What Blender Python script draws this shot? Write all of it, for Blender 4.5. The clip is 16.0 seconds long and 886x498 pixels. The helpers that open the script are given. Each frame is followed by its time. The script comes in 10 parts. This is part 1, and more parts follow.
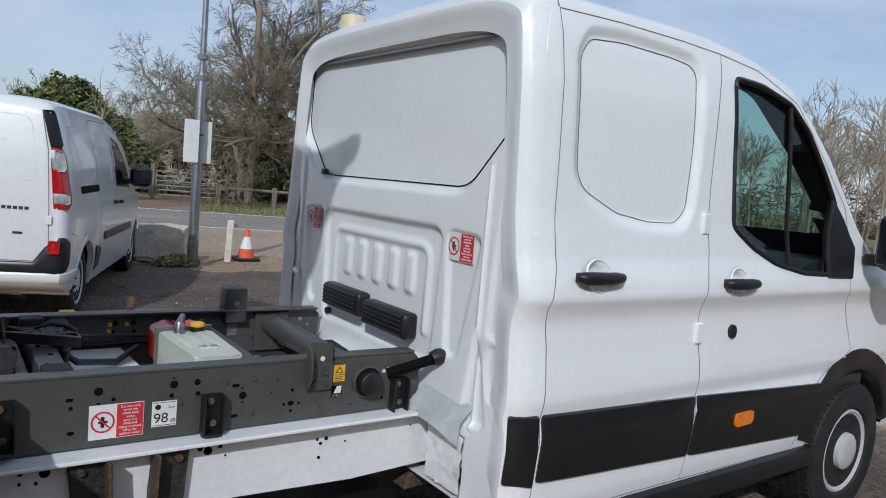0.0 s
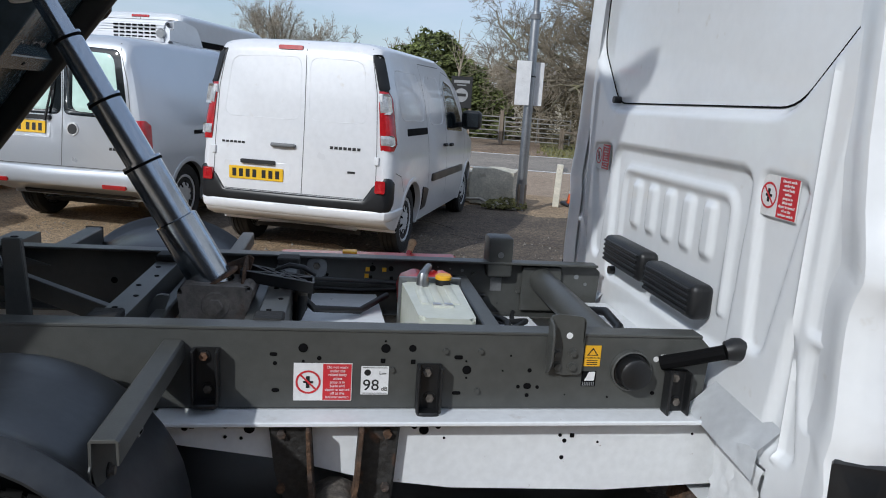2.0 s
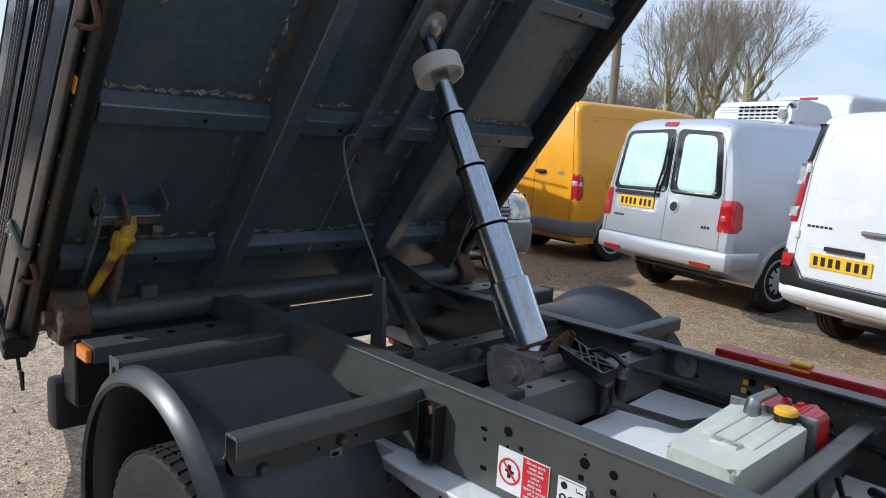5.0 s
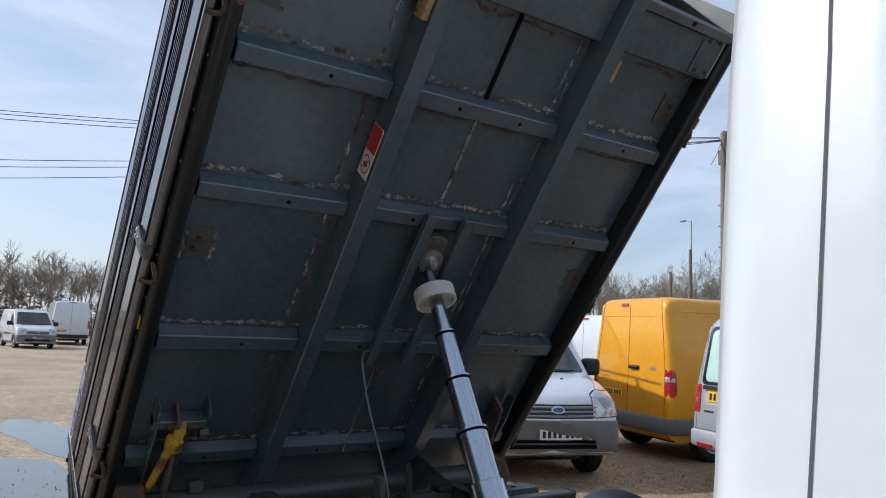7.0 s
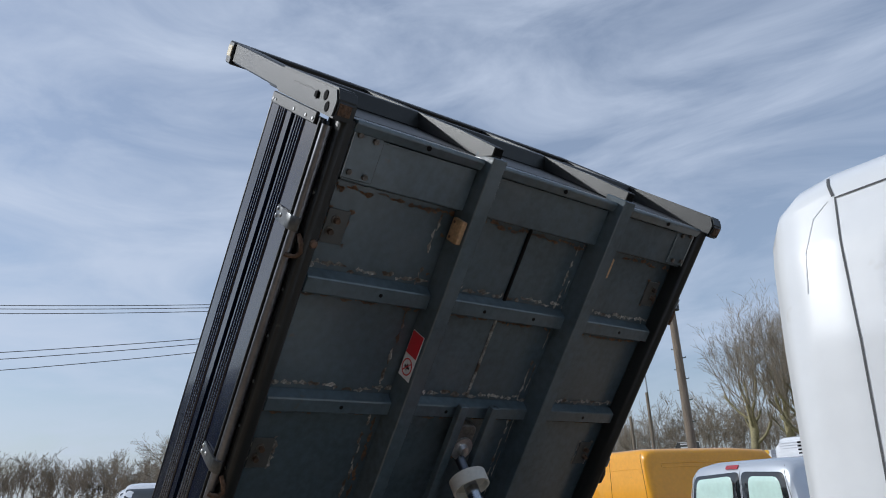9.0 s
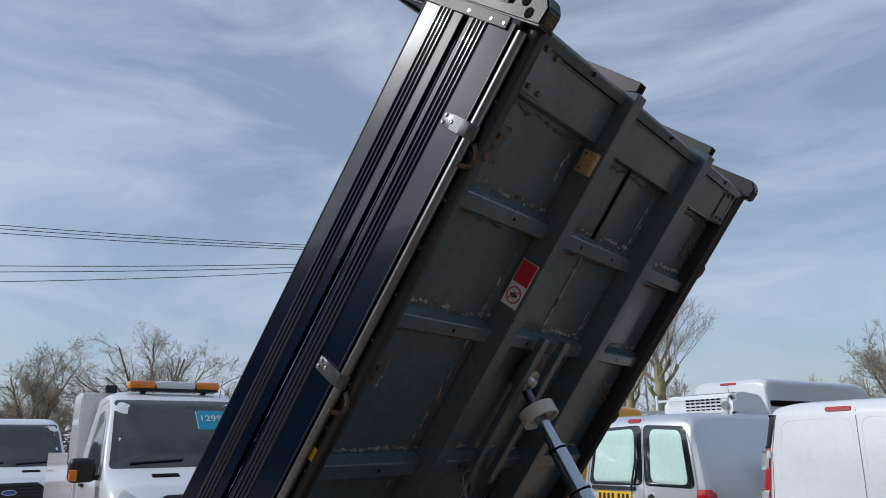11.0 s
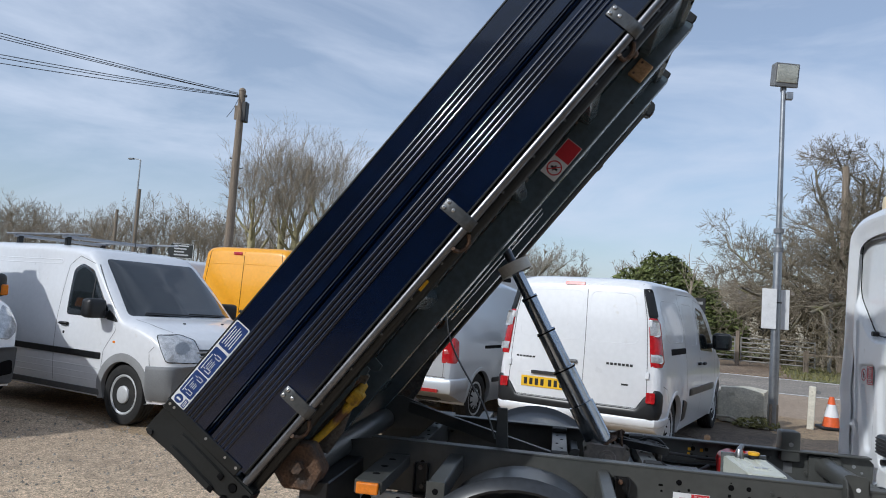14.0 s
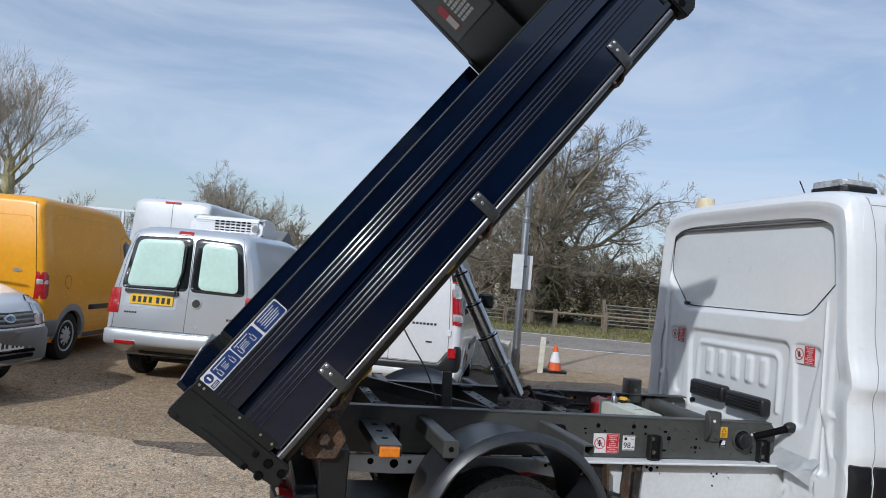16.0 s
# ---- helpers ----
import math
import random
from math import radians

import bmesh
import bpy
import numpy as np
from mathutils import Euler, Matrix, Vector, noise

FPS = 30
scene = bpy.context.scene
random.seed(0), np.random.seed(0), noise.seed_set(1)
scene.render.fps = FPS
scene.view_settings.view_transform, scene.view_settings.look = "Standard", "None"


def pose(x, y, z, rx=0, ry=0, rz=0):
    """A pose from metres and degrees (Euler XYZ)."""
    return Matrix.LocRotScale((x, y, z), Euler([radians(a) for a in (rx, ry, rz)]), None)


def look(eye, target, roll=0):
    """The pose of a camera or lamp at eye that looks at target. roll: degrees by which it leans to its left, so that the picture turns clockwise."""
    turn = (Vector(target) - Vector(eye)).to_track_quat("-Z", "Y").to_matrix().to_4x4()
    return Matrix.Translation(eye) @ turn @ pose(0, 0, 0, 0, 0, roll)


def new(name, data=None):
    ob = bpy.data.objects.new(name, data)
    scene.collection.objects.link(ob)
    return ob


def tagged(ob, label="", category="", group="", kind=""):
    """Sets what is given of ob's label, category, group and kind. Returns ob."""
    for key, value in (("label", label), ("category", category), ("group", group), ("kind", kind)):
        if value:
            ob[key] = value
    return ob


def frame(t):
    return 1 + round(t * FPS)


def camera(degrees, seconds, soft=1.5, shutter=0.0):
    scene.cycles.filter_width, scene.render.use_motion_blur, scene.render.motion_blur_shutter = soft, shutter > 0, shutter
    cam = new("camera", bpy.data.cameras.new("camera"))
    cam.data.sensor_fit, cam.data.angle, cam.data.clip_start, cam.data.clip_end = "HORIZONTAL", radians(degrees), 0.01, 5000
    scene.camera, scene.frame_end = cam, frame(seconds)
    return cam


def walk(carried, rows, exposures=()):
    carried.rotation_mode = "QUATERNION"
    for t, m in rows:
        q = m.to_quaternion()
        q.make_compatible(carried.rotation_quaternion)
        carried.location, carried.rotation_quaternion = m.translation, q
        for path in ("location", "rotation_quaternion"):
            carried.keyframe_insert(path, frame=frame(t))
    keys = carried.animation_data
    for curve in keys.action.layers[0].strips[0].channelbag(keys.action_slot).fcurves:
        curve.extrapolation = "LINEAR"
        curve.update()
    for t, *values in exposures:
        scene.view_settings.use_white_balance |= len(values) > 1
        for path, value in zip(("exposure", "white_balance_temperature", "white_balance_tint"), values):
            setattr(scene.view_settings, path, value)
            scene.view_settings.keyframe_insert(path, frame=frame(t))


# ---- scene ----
cam = camera(64.1, 16.0, 1.0)
PATH = [
    (0, (-1.565, -2.67, 1.569), (-0.395, -1.058, 1.384), 5.0),
    (0.5, (-1.526, -2.48, 1.548), (-0.467, -0.8, 1.306), 4.7),
    (1, (-1.413, -2.396, 1.522), (-0.553, -0.617, 1.212), 4.5),
    (1.5, (-1.249, -2.373, 1.525), (-0.655, -0.499, 1.158), 4.0),
    (2, (-1.078, -2.244, 1.522), (-0.787, -0.307, 1.116), 3.6),
    (2.5, (-0.9, -2.144, 1.498), (-0.923, -0.19, 1.073), 3.6),
    (3, (-0.713, -2.097, 1.498), (-1.038, -0.172, 1.065), 3.8),
    (3.5, (-0.581, -1.924, 1.493), (-1.202, -0.073, 1.059), 4.1),
    (4, (-0.474, -1.807, 1.486), (-1.389, -0.079, 1.068), 4.2),
    (4.5, (-0.307, -1.794, 1.498), (-1.495, -0.231, 1.117), 4.1),
    (4.7, (-0.249, -1.765, 1.513), (-1.541, -0.281, 1.156), 4.2),
    (6.8, (0.422, -1.623, 1.645), (-1.222, -0.497, 1.814), 2.7),
    (7, (0.469, -1.614, 1.651), (-1.171, -0.492, 1.881), 2.3),
    (7.5, (0.557, -1.66, 1.678), (-1.058, -0.544, 2.058), 1.0),
    (8, (0.65, -1.804, 1.708), (-0.929, -0.685, 2.212), -0.3),
    (8.5, (0.687, -1.951, 1.74), (-0.842, -0.813, 2.346), -1.5),
    (8.7, (0.658, -2.006, 1.741), (-0.85, -0.857, 2.378), -2.0),
    (10.8, (-0.166, -2.749, 1.676), (-1.402, -1.28, 2.238), -1.3),
    (11, (-0.251, -2.803, 1.666), (-1.452, -1.295, 2.198), -0.9),
    (11.5, (-0.487, -2.983, 1.637), (-1.586, -1.375, 2.094), 0.0),
    (12, (-0.699, -3.14, 1.618), (-1.678, -1.438, 1.998), 1.1),
    (12.5, (-0.925, -3.309, 1.601), (-1.768, -1.522, 1.912), 2.2),
    (13, (-1.124, -3.521, 1.574), (-1.816, -1.661, 1.825), 2.8),
    (13.5, (-1.384, -3.657, 1.564), (-1.909, -1.738, 1.766), 3.4),
    (14, (-1.709, -3.741, 1.571), (-2.047, -1.776, 1.727), 4.0),
    (14.5, (-2.024, -3.875, 1.577), (-2.162, -1.883, 1.701), 4.4),
    (15, (-2.343, -3.932, 1.564), (-2.27, -1.937, 1.668), 4.6),
    (15.5, (-2.67, -3.949, 1.578), (-2.38, -1.972, 1.671), 4.7),
    (16, (-3.031, -3.989, 1.584), (-2.531, -2.055, 1.673), 4.9),
]
EXPOSURES = [(0.0, -0.08, 5950, 8), (2.0, 0.08, 5950, 8), (3.5, 0.27, 5950, 8), (4.7, 0.44, 5950, 8), (7.0, 0.26, 5950, 8), (8.0, 0.03, 5950, 8), (8.7, -0.08, 5950, 8), (11.0, -0.13, 5950, 8), (12.5, -0.05, 5950, 8), (14.0, 0.08, 5950, 8), (16.0, 0.02, 5950, 8)]
walk(cam, [(t, look(eye, target, roll)) for t, eye, target, roll in PATH], EXPOSURES)

# ---------------- world and sun ----------------
SUN_WAY = Vector((1.17, 1.33, -1.20)).normalized()   # the way the sunlight travels
sun_el = math.asin(-SUN_WAY.z)
world = bpy.data.worlds.new("sky")
scene.world = world
world.use_nodes = True
wn, wl = world.node_tree.nodes, world.node_tree.links
wn.clear()
w_out, w_bg = wn.new("ShaderNodeOutputWorld"), wn.new("ShaderNodeBackground")
w_sky = wn.new("ShaderNodeTexSky")
w_sky.sky_type, w_sky.sun_disc = "NISHITA", False
w_sky.sun_elevation = sun_el
w_sky.sun_rotation = math.atan2(-SUN_WAY.x, -SUN_WAY.y)
w_sky.altitude, w_sky.air_density, w_sky.dust_density, w_sky.ozone_density = 50, 1.0, 1.6, 1.2
w_co = wn.new("ShaderNodeTexCoord")
w_map = wn.new("ShaderNodeMapping")
w_map.inputs["Scale"].default_value = (1.3, 2.2, 6.0)
w_map.inputs["Rotation"].default_value = (0.15, 0.1, 0.5)
w_noise = wn.new("ShaderNodeTexNoise")
w_noise.inputs["Scale"].default_value, w_noise.inputs["Detail"].default_value = 1.7, 7.0
w_noise.inputs["Roughness"].default_value, w_noise.inputs["Distortion"].default_value = 0.58, 0.6
w_ramp = wn.new("ShaderNodeValToRGB")
w_ramp.color_ramp.elements[0].position, w_ramp.color_ramp.elements[1].position = 0.39, 0.69
w_ramp.color_ramp.elements[0].color = (0.32, 0.32, 0.32, 1)
w_ramp.color_ramp.elements[1].color = (0.84, 0.84, 0.84, 1)
w_mix = wn.new("ShaderNodeMix")
w_mix.data_type = "RGBA"
w_mix.inputs["B"].default_value = (5.6, 6.02, 6.95, 1)
wl.new(w_co.outputs["Generated"], w_map.inputs["Vector"])
wl.new(w_map.outputs[0], w_noise.inputs["Vector"])
wl.new(w_noise.outputs[0], w_ramp.inputs[0])
wl.new(w_ramp.outputs[0], w_mix.inputs["Factor"])
wl.new(w_sky.outputs[0], w_mix.inputs["A"])
wl.new(w_mix.outputs["Result"], w_bg.inputs[0])
w_bg.inputs[1].default_value = 0.112
wl.new(w_bg.outputs[0], w_out.inputs[0])
sun = new("sun", bpy.data.lights.new("sun", "SUN"))
sun.data.energy, sun.data.angle, sun.data.color = 2.45, radians(1.0), (1.0, 0.965, 0.91)
sun.matrix_world = look((0, 0, 30), Vector((0, 0, 30)) + SUN_WAY)

# ---------------- materials ----------------
def mat(name, col, rough=0.5, metal=0.0, var=0.12, scale=6.0, fine=60.0, bump=0.0, coat=0.0, second=None, spots=None,
        rand=0.0, emit=0.0, alpha=1.0, island=False, bump_scale=None, spec=0.5, streak=None):
    """A surface with two scales of variation, an optional second colour in patches and optional specks."""
    m = bpy.data.materials.new(name)
    m.use_nodes = True
    n, l = m.node_tree.nodes, m.node_tree.links
    b = n["Principled BSDF"]
    tc = n.new("ShaderNodeTexCoord")
    vec = tc.outputs["Object"]
    if streak:
        mp = n.new("ShaderNodeMapping")
        mp.inputs["Scale"].default_value = streak
        l.new(vec, mp.inputs["Vector"])
        vec = mp.outputs[0]

    def noise_at(s, detail=4.0):
        t = n.new("ShaderNodeTexNoise")
        t.inputs["Scale"].default_value, t.inputs["Detail"].default_value = s, detail
        l.new(vec, t.inputs["Vector"])
        return t.outputs[0]

    def ramp(src, lo, hi, p0=0.3, p1=0.7):
        r = n.new("ShaderNodeValToRGB")
        r.color_ramp.elements[0].position, r.color_ramp.elements[1].position = p0, p1
        r.color_ramp.elements[0].color, r.color_ramp.elements[1].color = (*lo, 1), (*hi, 1)
        l.new(src, r.inputs[0])
        return r.outputs[0]

    def blend(kind, fac, a, bb):
        x = n.new("ShaderNodeMix")
        x.data_type, x.blend_type = "RGBA", kind
        for sock, v in (("Factor", fac), ("A", a), ("B", bb)):
            if isinstance(v, (int, float)):
                x.inputs[sock].default_value = v
            elif isinstance(v, tuple):
                x.inputs[sock].default_value = (*v, 1)
            else:
                l.new(v, x.inputs[sock])
        return x.outputs["Result"]

    lo = tuple(max(0, c * (1 - var)) for c in col)
    hi = tuple(min(1, c * (1 + var)) for c in col)
    big, small = noise_at(scale), noise_at(fine, 2.0)
    out = ramp(big, lo, hi)
    g = ramp(small, (1 - var,) * 3, (1 + var * 0.6,) * 3)
    out = blend("MULTIPLY", 1.0, out, g)
    if second:
        c2, s2, p0, p1 = second
        out = blend("MIX", ramp(noise_at(s2, 6.0), (0, 0, 0), (1, 1, 1), p0, p1), out, c2)
    if spots:
        c3, s3, p0, p1 = spots
        out = blend("MIX", ramp(noise_at(s3, 3.0), (0, 0, 0), (1, 1, 1), p0, p1), out, c3)
    if rand:
        src = n.new("ShaderNodeNewGeometry").outputs["Random Per Island"] if island else n.new("ShaderNodeObjectInfo").outputs["Random"]
        out = blend("MULTIPLY", 1.0, out, ramp(src, (1 - rand,) * 3, (1 + rand,) * 3, 0, 1))
    l.new(out, b.inputs["Base Color"])
    rr = n.new("ShaderNodeMapRange")
    rr.inputs["To Min"].default_value, rr.inputs["To Max"].default_value = max(0.02, rough * 0.8), min(1, rough * 1.2)
    l.new(big, rr.inputs["Value"])
    l.new(rr.outputs[0], b.inputs["Roughness"])
    b.inputs["Metallic"].default_value = metal
    b.inputs["Specular IOR Level"].default_value = spec
    b.inputs["Coat Weight"].default_value = coat
    b.inputs["Coat Roughness"].default_value = 0.05
    b.inputs["Alpha"].default_value = alpha
    if emit:
        l.new(out, b.inputs["Emission Color"])
        b.inputs["Emission Strength"].default_value = emit
    if bump:
        bp = n.new("ShaderNodeBump")
        bp.inputs["Strength"].default_value, bp.inputs["Distance"].default_value = bump, 0.02
        l.new(noise_at(bump_scale, 5.0) if bump_scale else small, bp.inputs["Height"])
        l.new(bp.outputs[0], b.inputs["Normal"])
    return m


WHITE = mat("white_paint", (0.80, 0.82, 0.84), 0.32, var=0.02, scale=2, fine=25, coat=0.7, spots=((0.62, 0.60, 0.56), 14, 0.70, 0.85))
WHITE_CHASSIS = mat("white_chassis_paint", (0.74, 0.76, 0.78), 0.40, var=0.05, scale=3, fine=40, second=((0.45, 0.42, 0.38), 9, 0.66, 0.80), spots=((0.2, 0.12, 0.07), 45, 0.72, 0.80))
VAN_WHITE = mat("van_white_paint", (0.74, 0.75, 0.77), 0.30, var=0.03, scale=1.5, fine=20, coat=0.8, spots=((0.60, 0.57, 0.52), 9, 0.68, 0.9))
SILVER = mat("silver_paint", (0.57, 0.60, 0.64), 0.30, metal=0.45, var=0.03, scale=2, fine=250, coat=0.8)
YELLOW = mat("yellow_paint", (0.84, 0.37, 0.006), 0.34, var=0.05, scale=2, fine=20, coat=0.4, spots=((0.5, 0.3, 0.05), 8, 0.70, 0.9))
NAVY = mat("navy_paint", (0.0006, 0.0050, 0.021), 0.20, var=0.25, scale=3, fine=40, coat=0.55, spec=0.5, bump=0.012, bump_scale=5, spots=((0.008, 0.011, 0.024), 18, 0.74, 0.86))
DARKGREY = mat("dark_grey_steel_paint", (0.069, 0.071, 0.067), 0.40, var=0.10, scale=2.5, fine=30, bump=0.05, bump_scale=220, spots=((0.15, 0.145, 0.135), 75, 0.755, 0.80))
HINGE = mat("worn_bright_tube", (0.20, 0.205, 0.22), 0.34, metal=0.9, var=0.15, scale=8, fine=60)
STEELGREY = mat("dull_hinge_steel", (0.11, 0.115, 0.118), 0.36, metal=0.6, var=0.2, scale=14, fine=80, spots=((0.05, 0.045, 0.04), 30, 0.68, 0.8))
POSTGREY = mat("charcoal_steel_paint", (0.010, 0.0115, 0.0115), 0.42, var=0.2, scale=5, fine=70, bump=0.08, bump_scale=160, spots=((0.06, 0.06, 0.055), 30, 0.72, 0.84))
TRIMGREY = mat("dark_cab_trim", (0.030, 0.031, 0.034), 0.7, var=0.2, scale=8, fine=150, bump=0.1, bump_scale=300)
UNDER = mat("underside_steel_paint", (0.066, 0.092, 0.108), 0.24, var=0.16, scale=2.2, fine=30, bump=0.04, bump_scale=25, second=((0.088, 0.109, 0.122), 3, 0.56, 0.78), spots=((0.10, 0.062, 0.035), 9, 0.73, 0.82), spec=0.9)
HANGER = mat("chipped_black_casting", (0.022, 0.021, 0.020), 0.6, var=0.4, scale=9, fine=70, bump=0.4, bump_scale=40, second=((0.13, 0.06, 0.03), 8, 0.52, 0.62), spots=((0.5, 0.5, 0.5), 14, 0.70, 0.76))
GRIME = mat("sealant_and_grime", (0.27, 0.26, 0.24), 0.8, var=0.6, scale=30, fine=120, bump=0.4, bump_scale=70, second=((0.05, 0.032, 0.02), 14, 0.45, 0.62))
RUST = mat("rusty_steel", (0.10, 0.056, 0.032), 0.85, var=0.45, scale=14, fine=90, bump=0.5, bump_scale=60, second=((0.055, 0.045, 0.04), 9, 0.5, 0.65))
BARE = mat("worn_cast_iron", (0.13, 0.115, 0.10), 0.6, metal=0.3, var=0.4, scale=12, fine=80, bump=0.4, bump_scale=50, second=((0.16, 0.07, 0.03), 10, 0.56, 0.7))
CAST = mat("weathered_cast_steel", (0.24, 0.215, 0.19), 0.62, metal=0.1, var=0.2, scale=9, fine=60, bump=0.2, bump_scale=60, second=((0.20, 0.10, 0.055), 7, 0.60, 0.74))
CHROME = mat("ram_chrome", (0.44, 0.48, 0.53), 0.20, metal=1.0, var=0.08, scale=8, fine=90, streak=(1, 1, 0.1))
RAMBLACK = mat("ram_dark_steel", (0.10, 0.11, 0.13), 0.28, metal=0.8, var=0.15, scale=8, fine=80)
GALV = mat("galvanised_steel", (0.34, 0.35, 0.36), 0.36, metal=0.9, var=0.12, scale=9, fine=60)
STEEL = mat("bright_steel", (0.60, 0.60, 0.60), 0.3, metal=0.9, var=0.1, scale=20, fine=90)
PLASTIC = mat("black_plastic", (0.010, 0.0105, 0.0115), 0.46, var=0.2, scale=6, fine=120, bump=0.06, bump_scale=300)
GUARDP = mat("mudguard_plastic", (0.030, 0.033, 0.038), 0.36, var=0.2, scale=3, fine=40, second=((0.075, 0.076, 0.076), 4, 0.58, 0.84), bump=0.03, bump_scale=12)
PLASTIC_SAT = mat("satin_black_plastic", (0.0085, 0.0095, 0.0115), 0.36, var=0.2, scale=4, fine=60, second=((0.025, 0.025, 0.025), 5, 0.64, 0.88))
LIPGREY = mat("pale_grey_arch_plastic", (0.27, 0.275, 0.28), 0.62, var=0.1, scale=6, fine=120)
GREYPLASTIC = mat("grey_bumper_plastic", (0.17, 0.175, 0.18), 0.6, var=0.1, scale=5, fine=100)
RUBBER = mat("tyre_rubber", (0.012, 0.012, 0.012), 0.75, var=0.3, scale=8, fine=90, second=((0.035, 0.031, 0.027), 7, 0.52, 0.75), bump=0.15, bump_scale=90)
GLASS = mat("dark_window_glass", (0.012, 0.016, 0.018), 0.06, var=0.2, scale=2, fine=10, coat=0.6, spec=0.8)
FROST = mat("pale_green_blanked_glass", (0.60, 0.80, 0.72), 0.12, var=0.05, scale=2, fine=20, coat=0.8)
SEAM = mat("panel_gap", (0.004, 0.004, 0.0045), 0.8, var=0.1, spec=0.1)
GAPGREY = mat("shadow_gap", (0.12, 0.122, 0.126), 0.7, var=0.1, spec=0.2)
WHEELSIL = mat("silver_wheel_paint", (0.52, 0.53, 0.54), 0.42, metal=0.15, var=0.06, scale=6, fine=60, spots=((0.25, 0.22, 0.18), 12, 0.66, 0.82))
RED = mat("red_lamp_lens", (0.42, 0.012, 0.016), 0.15, var=0.2, scale=20, fine=150, coat=1.0)
CLEARLENS = mat("clear_lamp_lens", (0.55, 0.56, 0.57), 0.12, metal=0.3, var=0.25, scale=18, fine=90, coat=1.0)
AMBER = mat("amber_lens", (0.80, 0.22, 0.01), 0.25, var=0.12, scale=20, fine=150, coat=0.8)
REDP = mat("red_sticker", (0.55, 0.025, 0.035), 0.45, var=0.06, scale=12, fine=80)
WHITEP = mat("white_sticker", (0.74, 0.74, 0.74), 0.5, var=0.06, scale=12, fine=80, spots=((0.5, 0.48, 0.45), 40, 0.68, 0.8))
BLACKP = mat("black_print", (0.012, 0.012, 0.012), 0.5, var=0.05)
YELP = mat("yellow_sticker", (0.78, 0.42, 0.02), 0.45, var=0.06, scale=12, fine=80)
BLUEP = mat("blue_sticker", (0.008, 0.038, 0.17), 0.5, var=0.08, scale=12, fine=80)
PLATEY = mat("yellow_reflective_plate", (0.80, 0.48, 0.02), 0.35, var=0.03)
PLATEW = mat("white_reflective_plate", (0.76, 0.77, 0.76), 0.35, var=0.03)
POLYTANK = mat("translucent_polythene", (0.60, 0.62, 0.55), 0.38, var=0.05, scale=4, fine=40, second=((0.44, 0.47, 0.41), 4, 0.55, 0.8))
POLYTANK.node_tree.nodes["Principled BSDF"].inputs["Subsurface Weight"].default_value = 0.35
POLYTANK.node_tree.nodes["Principled BSDF"].inputs["Subsurface Radius"].default_value = (0.03, 0.03, 0.025)
REDPAINT = mat("red_enamel", (0.48, 0.018, 0.018), 0.35, var=0.1, scale=9, fine=60, coat=0.3)
WOODTAN = mat("tan_wood", (0.36, 0.22, 0.11), 0.7, var=0.3, scale=14, fine=90, bump=0.2, bump_scale=80)
OLDPOLE = mat("weathered_pole_wood", (0.23, 0.185, 0.14), 0.85, var=0.3, scale=3, fine=60, bump=0.5, bump_scale=30, streak=(6, 6, 0.5))
POSTWHITE = mat("chipped_white_post_paint", (0.66, 0.62, 0.52), 0.7, var=0.12, scale=8, fine=50, second=((0.35, 0.28, 0.19), 9, 0.62, 0.72), bump=0.2)
STONE = mat("limewashed_stone", (0.58, 0.54, 0.44), 0.9, var=0.16, scale=5, fine=40, bump=0.6, bump_scale=14, second=((0.30, 0.27, 0.21), 4, 0.58, 0.72))
STONE2 = mat("grey_stone", (0.50, 0.46, 0.38), 0.9, var=0.2, scale=5, fine=40, bump=0.6, bump_scale=14, second=((0.2, 0.18, 0.14), 4, 0.55, 0.7))
BARK = mat("bark", (0.20, 0.175, 0.13), 0.95, var=0.35, scale=3, fine=40, bump=0.5, bump_scale=20, second=((0.16, 0.15, 0.07), 1.2, 0.55, 0.7))
TWIG = mat("twigs", (0.34, 0.29, 0.225), 0.95, var=0.25, scale=1.5, fine=12)
TWIG_FAR = mat("far_twigs", (0.27, 0.225, 0.17), 0.95, var=0.3, scale=0.3, fine=4)
MOSSBARK = mat("mossy_bark", (0.34, 0.30, 0.17), 0.95, var=0.35, scale=2, fine=30, bump=0.5, bump_scale=20)
LEAF = mat("conifer_foliage", (0.115, 0.135, 0.040), 0.8, var=0.4, scale=1.2, fine=8, rand=0.45, island=True)
GATEMETAL = mat("dull_gate_metal", (0.24, 0.235, 0.22), 0.6, metal=0.3, var=0.15, scale=6, fine=40)
BRAMBLE = mat("bramble_foliage", (0.17, 0.14, 0.085), 0.9, var=0.4, scale=0.8, fine=8, rand=0.5, island=True)
GRASS = mat("rough_grass", (0.16, 0.15, 0.055), 0.9, var=0.35, scale=0.7, fine=8, rand=0.4, island=True)
CONEO = mat("cone_orange", (0.70, 0.11, 0.02), 0.55, var=0.12, scale=8, fine=50)
FLOOD = mat("floodlight_reflector", (0.62, 0.60, 0.50), 0.15, metal=0.6, var=0.15, scale=9, fine=60, coat=1.0)
CYAN = mat("cyan_price_card", (0.02, 0.28, 0.42), 0.5, var=0.05)
CREAM = mat("cream_plastic", (0.72, 0.62, 0.42), 0.5, var=0.06)

